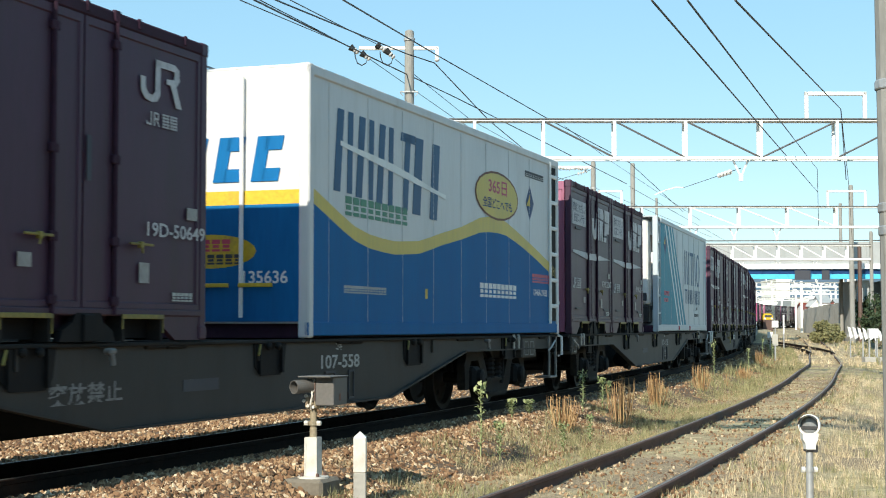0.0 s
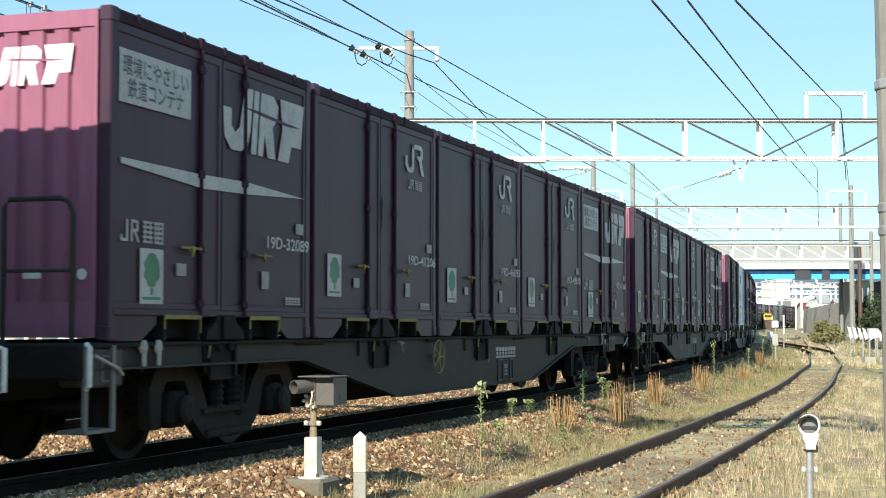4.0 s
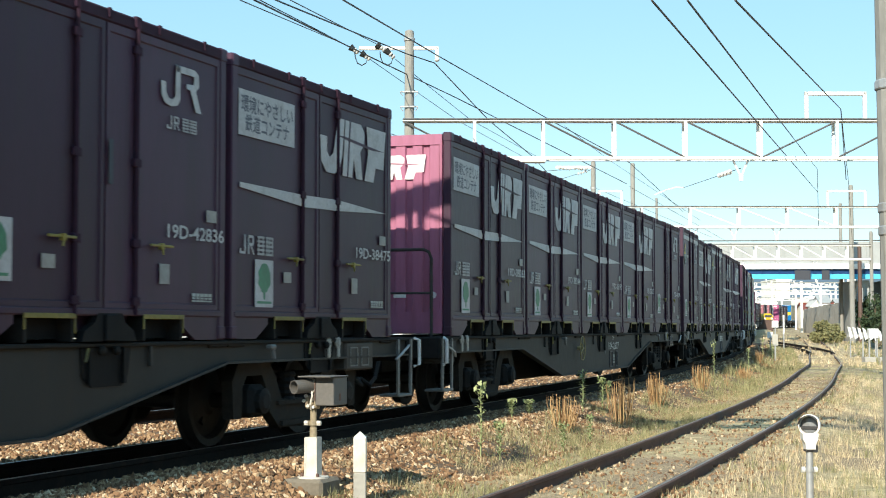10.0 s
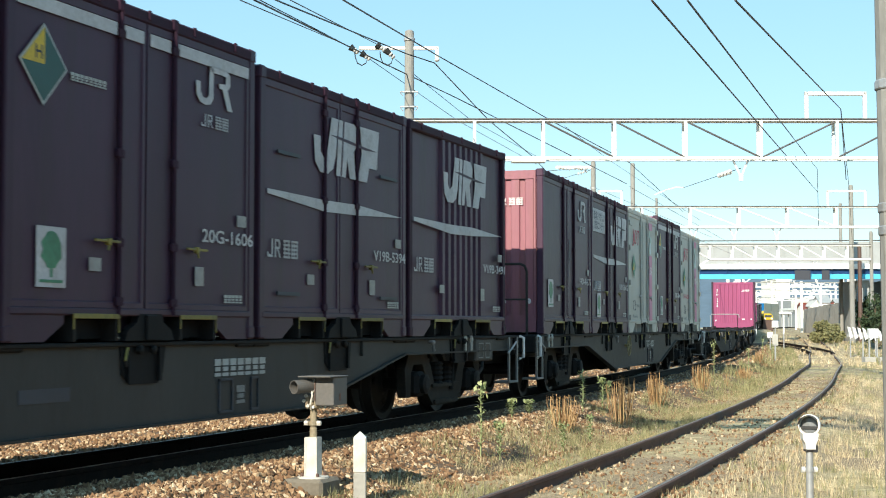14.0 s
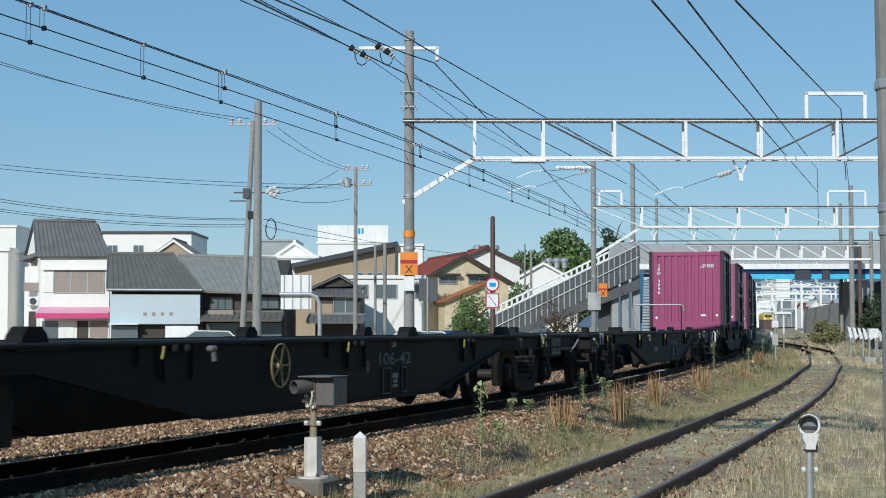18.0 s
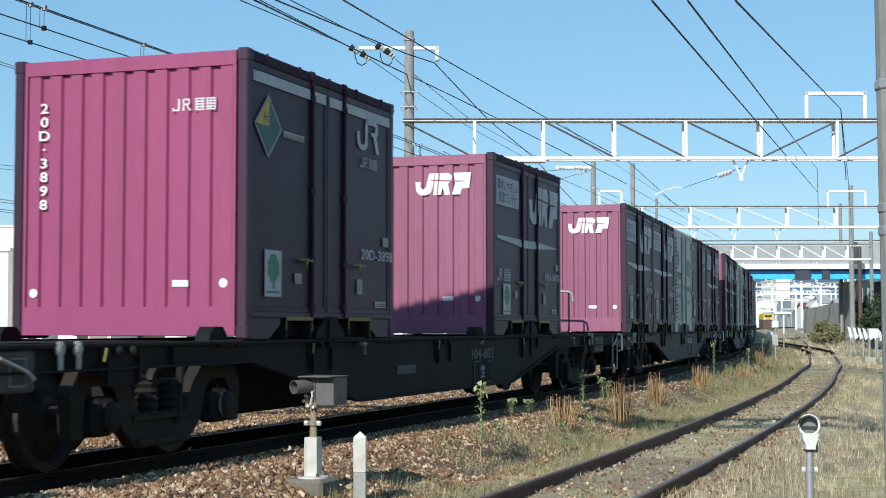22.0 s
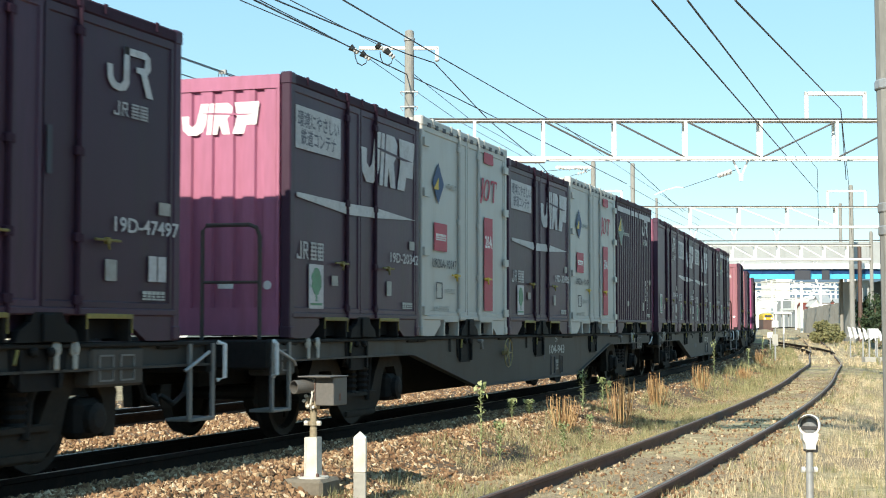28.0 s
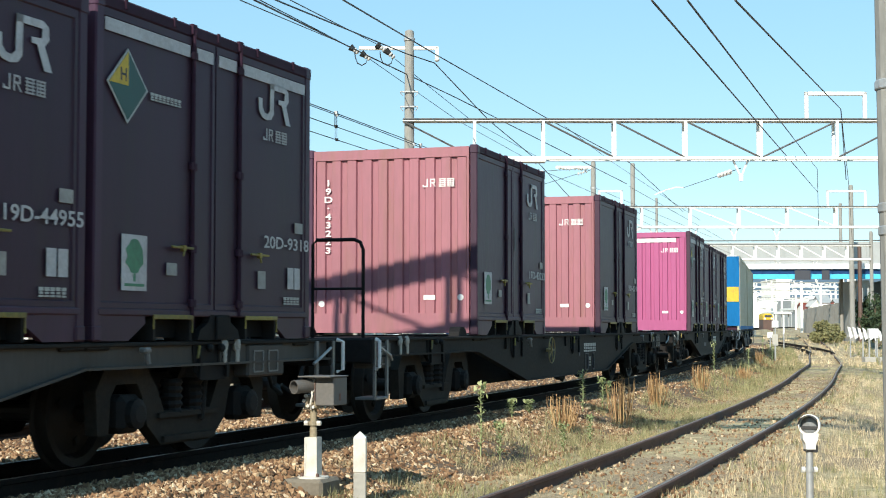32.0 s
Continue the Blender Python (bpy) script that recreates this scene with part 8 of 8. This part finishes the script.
def hills():
    s, n = Shape(), 90
    pts = []
    for i in range(n + 1):
        a = -1500 + i * 3000 / n
        h = 95 + 70 * noise.noise((i * 0.11, 2.0, 0.3)) + 30 * noise.noise((i * 0.37, 5.0, 0.3))
        pts.append((a, max(h, 20)))
    for k, (dy, kz) in enumerate(((0, 0.0), (150, 0.55), (320, 0.9), (500, 1.0))):
        for a, h in pts:
            p = spot(a, 2300 + dy, -2 + h * kz)
            s.v.append(tuple(p))
    m = n + 1
    s.f = [(j * m + i, j * m + i + 1, (j + 1) * m + i + 1, (j + 1) * m + i) for j in range(3) for i in range(n)]
    s.m = [0] * len(s.f)
    thing("hills", "hazy blue wooded hills on the horizon", "hill", kind="structure", data=s.mesh("hills", HILL))


hills()
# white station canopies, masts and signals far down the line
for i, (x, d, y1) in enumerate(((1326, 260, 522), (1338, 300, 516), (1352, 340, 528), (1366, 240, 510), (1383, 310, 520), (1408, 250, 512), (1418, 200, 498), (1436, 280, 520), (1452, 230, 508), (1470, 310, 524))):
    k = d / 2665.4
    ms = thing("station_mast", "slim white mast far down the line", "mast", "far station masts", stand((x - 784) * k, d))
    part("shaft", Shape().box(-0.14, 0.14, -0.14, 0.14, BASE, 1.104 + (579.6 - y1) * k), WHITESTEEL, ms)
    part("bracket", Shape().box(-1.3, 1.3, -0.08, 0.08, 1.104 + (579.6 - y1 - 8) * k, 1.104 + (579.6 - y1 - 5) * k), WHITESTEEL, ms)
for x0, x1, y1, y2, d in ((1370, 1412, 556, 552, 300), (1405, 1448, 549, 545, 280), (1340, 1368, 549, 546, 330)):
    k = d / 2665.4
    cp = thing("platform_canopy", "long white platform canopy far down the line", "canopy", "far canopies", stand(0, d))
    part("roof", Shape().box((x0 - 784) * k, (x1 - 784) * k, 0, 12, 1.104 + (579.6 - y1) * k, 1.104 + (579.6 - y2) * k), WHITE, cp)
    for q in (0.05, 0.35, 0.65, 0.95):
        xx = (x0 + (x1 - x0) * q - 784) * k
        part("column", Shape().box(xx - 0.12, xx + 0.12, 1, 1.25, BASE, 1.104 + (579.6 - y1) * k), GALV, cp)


# ---- trees, shrubs and weeds ----
def tree(name, label, across, ahead, h, r, mat, count, base=0.35, seed=1, squash=0.9, leaf=0.16):
    rng = np.random.default_rng(seed)
    ob = thing(name, label, "tree", "trees behind the houses", stand(across, ahead, BASE))
    t = Shape().tube([(0, 0, 0), (0.1, 0, h * base), (0, 0.1, h * 0.8)], 0.06 * r + 0.05, 8, taper=0.3)
    for i in range(6):
        a = i * 2.4
        t.tube([(0, 0, h * (base * 0.7 + 0.08 * i)), (r * 0.45 * math.cos(a), r * 0.45 * math.sin(a), h * (base + 0.1 + 0.08 * i)), (r * 0.8 * math.cos(a), r * 0.8 * math.sin(a), h * (base + 0.18 + 0.08 * i))], 0.04 * r + 0.02, 6, taper=0.3)
    part("trunk", t, BARK, ob)
    cz = h * (base + 1) / 2
    clumps = [np.array([0, 0, cz])]
    for i in range(26):
        v = rng.normal(size=3)
        v /= np.linalg.norm(v)
        clumps.append(np.array([0, 0, cz]) + v * np.array([r * 0.72, r * 0.72, h * (1 - base) / 2 * 0.74]) * rng.uniform(0.55, 1.05))
    vs, fs = [], []
    for i in range(count):
        c = clumps[rng.integers(len(clumps))]
        v = rng.normal(size=3)
        v *= rng.uniform(0.55, 1.0) / np.linalg.norm(v)
        p = c + v * r * 0.36 * np.array([1, 1, squash])
        u, w = rng.normal(size=3), rng.normal(size=3)
        u *= leaf / np.linalg.norm(u)
        w *= leaf * 0.6 / np.linalg.norm(w)
        vs += [p - u, p + w, p + u, p - w]
        fs.append((4 * i, 4 * i + 1, 4 * i + 2, 4 * i + 3))
    me = bpy.data.meshes.new("crown")
    me.from_pydata([tuple(q) for q in vs], [], fs)
    me.materials.append(mat)
    part("crown", me, mat, ob)
    return ob


tree("broadleaf_tree", "large round green tree behind the roofs", 13.52, 170, 11.8 + 0.5, 6.4, LEAVES, 15000, 0.15, 3, leaf=0.32)
tree("conifer", "dark green tree behind the footbridge", 15.7, 140, 10.97 + 0.5, 1.7, PINE, 2200, 0.45, 4, leaf=0.2)
tree("garden_tree", "rounded garden tree beside the warehouse", 5.78, 115, 4.67 + 0.5, 1.4, LEAVES, 1500, 0.4, 5, leaf=0.14)
tree("shrub", "leafy green shrub behind the track", 1.58, 78, 3.2 + 0.5, 1.3, LEAVES, 1800, 0.15, 6, leaf=0.1)
tree("shrub", "leafy green shrub behind the track", 1.08, 76, 2.37 + 0.5, 0.9, LEAVES, 1200, 0.1, 7, leaf=0.09)
tree("shrub", "low olive shrub beside the yard", 28.07, 112, 2.3, 1.1, DRYLEAF, 3000, 0.02, 8, leaf=0.12)
tree("shrub", "low olive shrub beside the yard", 30.03, 116, 2.0, 1.0, DRYLEAF, 2200, 0.02, 18, leaf=0.12)
tree("shrub", "dark green shrub beside the overbridge", 27.23, 95, 3.76 + 0.6, 1.4, PINE, 1400, 0.1, 9, leaf=0.15)
tree("shrub", "dark green tree beside the overbridge", 34.2, 121, 4.8, 1.5, PINE, 2600, 0.1, 19, leaf=0.16)
tree("bare_bush", "half bare brown bush before the stairs", 5.74, 78, 3.08 + 0.5, 1.1, BARK, 900, 0.15, 10, leaf=0.07)
tree("bare_bush", "half bare brown bush before the stairs", 6.67, 78, 2.26 + 0.5, 0.8, BARK, 600, 0.15, 11, leaf=0.06)
# grass and weeds of the yard
def blade_mat(name, low, high):
    m = bpy.data.materials.new(name)
    m.use_nodes = True
    n, l = m.node_tree.nodes, m.node_tree.links
    p = n["Principled BSDF"]
    p.inputs["Roughness"].default_value = 0.8
    geo, ramp = n.new("ShaderNodeNewGeometry"), n.new("ShaderNodeValToRGB")
    ramp.color_ramp.elements[0].color, ramp.color_ramp.elements[1].color = (*low, 1), (*high, 1)
    l.new(geo.outputs["Random Per Island"], ramp.inputs[0])
    l.new(ramp.outputs[0], p.inputs["Base Color"])
    return m


STRAW = blade_mat("dry_straw_grass", (0.36, 0.27, 0.155), (0.77, 0.64, 0.44))
GRASS = blade_mat("green_grass", (0.125, 0.125, 0.055), (0.37, 0.345, 0.18))
RUSTWEED = blade_mat("rust_brown_weed", (0.22, 0.12, 0.055), (0.5, 0.33, 0.16))
OLIVE = blade_mat("olive_brown_grass", (0.24, 0.19, 0.105), (0.53, 0.44, 0.28))
WEEDLEAF = blade_mat("fresh_weed_leaf", (0.15, 0.2, 0.07), (0.42, 0.45, 0.24))


def blades(name, label, count, place, tall, wide, mat, seed):
    """Bent grass blades, each two faces, grouped in tufts."""
    rng = np.random.default_rng(seed)
    vs, fs = [], []
    k = 0
    while k < count:
        s, o = place(rng)
        x, y, a = line(s, o)
        z = ground_height(o, s) - 0.02
        h0 = rng.uniform(*tall)
        for j in range(rng.integers(5, 13)):
            px, py = x + rng.normal(0, 0.05), y + rng.normal(0, 0.05)
            h = h0 * rng.uniform(0.5, 1.1)
            ang, w = rng.uniform(0, 6.28), wide * rng.uniform(0.6, 1.3)
            ux, uy = math.cos(ang) * w, math.sin(ang) * w
            lean = rng.uniform(0.1, 0.6) * h
            la = rng.uniform(0, 6.28)
            lx, ly = math.cos(la) * lean, math.sin(la) * lean
            i = len(vs)
            vs += [(px - ux, py - uy, z), (px + ux, py + uy, z), (px + lx * 0.35 + ux * 0.8, py + ly * 0.35 + uy * 0.8, z + h * 0.6), (px + lx * 0.35 - ux * 0.8, py + ly * 0.35 - uy * 0.8, z + h * 0.6), (px + lx, py + ly, z + h)]
            fs += [(i, i + 1, i + 2, i + 3), (i + 3, i + 2, i + 4)]
            k += 1
    me = bpy.data.meshes.new(name)
    me.from_pydata(vs, [], fs)
    me.materials.append(mat)
    return thing(name, label, "grass", kind="stuff", data=me)


def zone(lo, hi, near, far, bias=1.6, patch=0.0, seed=0.0):
    """Places in a strip beside the track, thinned to patches."""
    def place(rng):
        while True:
            s = near + (far - near) * rng.random() ** bias
            o = rng.uniform(lo, hi)
            x, y, a = line(s, o)
            if noise.noise((x * 0.55 + seed, y * 0.55, seed)) > patch:
                return s, o
    return place


blades("verge_grass", "mixed dry grass between main line and siding", 26000, zone(2.35, 3.5, 9.5, 60, 1.3, -0.15, 1.0), (0.03, 0.12), 0.0024, OLIVE, 1)
blades("green_verge_grass", "green grass between main line and siding", 30000, zone(2.25, 3.5, 11, 62, 1.2, -0.12, 4.0), (0.04, 0.17), 0.0028, GRASS, 2)
blades("verge_weeds", "low olive weeds creeping onto the ballast shoulder", 9000, zone(1.8, 2.6, 12.5, 60, 1.4, 0.02, 15.0), (0.04, 0.16), 0.0028, OLIVE, 21)
blades("verge_green_weeds", "low green weeds creeping onto the ballast shoulder", 9000, zone(1.8, 2.7, 13, 60, 1.4, 0.0, 17.0), (0.05, 0.2), 0.003, GRASS, 22)
blades("siding_grass", "sparse dry grass in the siding track", 6000, zone(3.4, 5.2, 11, 65, 1.3, 0.05, 2.0), (0.03, 0.1), 0.003, OLIVE, 3)
blades("siding_green", "thin green tufts in the siding track", 2500, zone(3.5, 5.0, 11, 60, 1.3, 0.2, 9.0), (0.04, 0.12), 0.0035, GRASS, 8)
blades("yard_grass", "pale dry grass on the yard beside the siding", 52000, zone(5.05, 9.5, 8, 45, 1.5, -0.35, 3.0), (0.04, 0.17), 0.0024, STRAW, 4)
blades("yard_green_grass", "greenish tufts on the yard beside the siding", 14000, zone(4.95, 7.5, 8, 60, 1.4, -0.1, 6.0), (0.05, 0.18), 0.003, GRASS, 5)
blades("far_grass", "dry grass along the far tracks", 9000, zone(1.9, 12, 55, 150, 1.2, 0.0, 7.0), (0.08, 0.28), 0.012, STRAW, 6)
blades("yard_scrub", "olive scrub mounds beside the far siding", 3500, zone(9.5, 13.5, 75, 120, 1.0, 0.0, 5.0), (0.2, 0.75), 0.03, GRASS, 12)
blades("verge_scrub", "ragged green and brown growth beside the main line", 7000, zone(1.8, 3.3, 34, 95, 1.0, -0.05, 11.0), (0.1, 0.36), 0.008, GRASS, 13)
blades("verge_stalks", "dry brown stalks beside the main line", 250, zone(1.9, 3.3, 34, 90, 1.0, 0.1, 12.0), (0.15, 0.5), 0.006, RUSTWEED, 14)
blades("far_green", "green bushes of grass along the far tracks", 4500, zone(6.2, 14, 50, 150, 1.2, 0.05, 8.0), (0.1, 0.5), 0.018, GRASS, 7)


def tall_weed(s, o, h, seed):
    """A leafy upright weed with a tufted head."""
    rng = np.random.default_rng(seed)
    x, y, a = line(s, o)
    ob = thing("tall_weed", "tall leafy green weed with a flower tuft, in the verge", "weed", "tall green weeds", pose(x, y, ground_height(o, s)))
    part("stem", Shape().tube([(0, 0, -0.03), (0.01, 0, h * 0.5), (0.0, 0.01, h)], 0.009, 6, taper=0.5), WEEDLEAF, ob)
    lf = Shape()
    for i in range(44):
        k = i / 44
        z = h * (0.15 + 0.8 * k)
        ang = i * 2.4
        r = (0.1 if k < 0.75 else 0.065) * rng.uniform(0.7, 1.2)
        c, sn = math.cos(ang), math.sin(ang)
        lf.add([(0, 0, z), (c * r * 0.5 - sn * 0.014, sn * r * 0.5 + c * 0.014, z + r * 0.45), (c * r, sn * r, z + r * 0.35), (c * r * 0.5 + sn * 0.014, sn * r * 0.5 - c * 0.014, z + r * 0.45)], [(0, 1, 2, 3)])
    part("leaves", lf, WEEDLEAF, ob)
    tf = Shape()
    for i in range(36):
        ang, r, z = rng.uniform(0, 6.28), 0.075 * rng.random() ** 0.5, h * (0.86 + 0.2 * rng.random())
        c = Vector((math.cos(ang) * r, math.sin(ang) * r, z))
        u, w = Vector(rng.normal(size=3)) * 0.012, Vector(rng.normal(size=3)) * 0.012
        tf.add([c - u, c + w, c + u, c - w], [(0, 1, 2, 3)])
    part("tuft", tf, WEEDLEAF, ob)
    return ob


def brown_weed(s, o, h, seed):
    """A clump of dry rust-brown stalks."""
    rng = np.random.default_rng(seed)
    x, y, a = line(s, o)
    sh = Shape()
    for i in range(44):
        r, ang = 0.12 * rng.random() ** 0.5, rng.uniform(0, 6.28)
        bx, by = r * math.cos(ang), r * math.sin(ang)
        hh = h * rng.uniform(0.45, 1.05)
        tx, ty = bx * 1.8 + rng.normal(0, 0.02), by * 1.8 + rng.normal(0, 0.02)
        sh.add([(bx - 0.004, by, -0.02), (bx + 0.004, by, -0.02), (tx + 0.006, ty, hh * 0.75), (tx, ty, hh), (tx - 0.006, ty, hh * 0.75)], [(0, 1, 2, 3, 4)])
        for j in range(3):
            z = hh * rng.uniform(0.4, 0.95)
            kx, ky = bx + (tx - bx) * z / hh, by + (ty - by) * z / hh
            sh.add([(kx, ky, z), (kx + rng.normal(0, 0.025), ky + rng.normal(0, 0.025), z + 0.04), (kx + 0.012, ky, z + 0.02)], [(0, 1, 2)])
    return thing("brown_weed", "clump of dry rust-brown weed stalks in the verge", "weed", "brown weed clumps", pose(x, y, ground_height(o, s)), data=sh.mesh("brown_weed", RUSTWEED))


for i, (s, o, h) in enumerate(((15.29, 2.28, 0.78), (21.61, 1.9, 0.6), (23.01, 1.9, 0.47), (23.15, 1.95, 0.42), (15.6, 2.4, 0.42), (37.8, 1.9, 0.9), (46, 2.2, 0.7), (54.5, 2.1, 0.9), (55.2, 2.4, 0.8), (18.82, 1.6, 0.24), (19.67, 1.6, 0.2), (17.2, 2.7, 0.35), (19.0, 2.6, 0.36))):
    tall_weed(s, o, h, 20 + i)
for i, (s, o, h) in enumerate(((19.2, 2.2, 0.5), (21.75, 2.46, 0.78), (26.22, 2.2, 0.6), (32.41, 2.2, 0.6), (53.4, 2.0, 0.5), (41, 2.4, 0.4))):
    brown_weed(s, o, h, 60 + i)


# added row of plain low buildings, never seen, closes this side and blocks skylight
SHEDWALL = material("dark_blocker_wall", (0.07, 0.07, 0.068), 0.85, vary=0.2, scale=2)
for k in range(5):
    sh = thing("goods_shed", "added unseen dark shed that blocks skylight", "building", "yard sheds", pose(13.5, -60 + k * 21, 0))
    part("wall", Shape().box(0, 10, 0, 20.5, BASE, 6.0), SHEDWALL, sh)
    part("roof", Shape().prism([(-0.6, 5.9), (10.6, 5.9), (5, 8.0)], "y", -0.2, 20.7), TILE, sh)


# ---- what moves ----
def motions():
    times = [k * 0.5 for k in range(64)] + [31.9, 32.0]
    for ob, w, y, z in RIDING:
        walk(ob, [(t, wagon_pose(w, min(t, 31.967)) @ pose(0, y, z)) for t in times])
    turns = [k / 15 for k in range(481)]
    for ws in WHEELS:
        y = ws.matrix_basis.translation.y
        walk(ws, [(t, Matrix.Translation((0, y, 0.43)) @ Matrix.Rotation(run(t) / 0.43, 4, "X")) for t in turns])


motions()
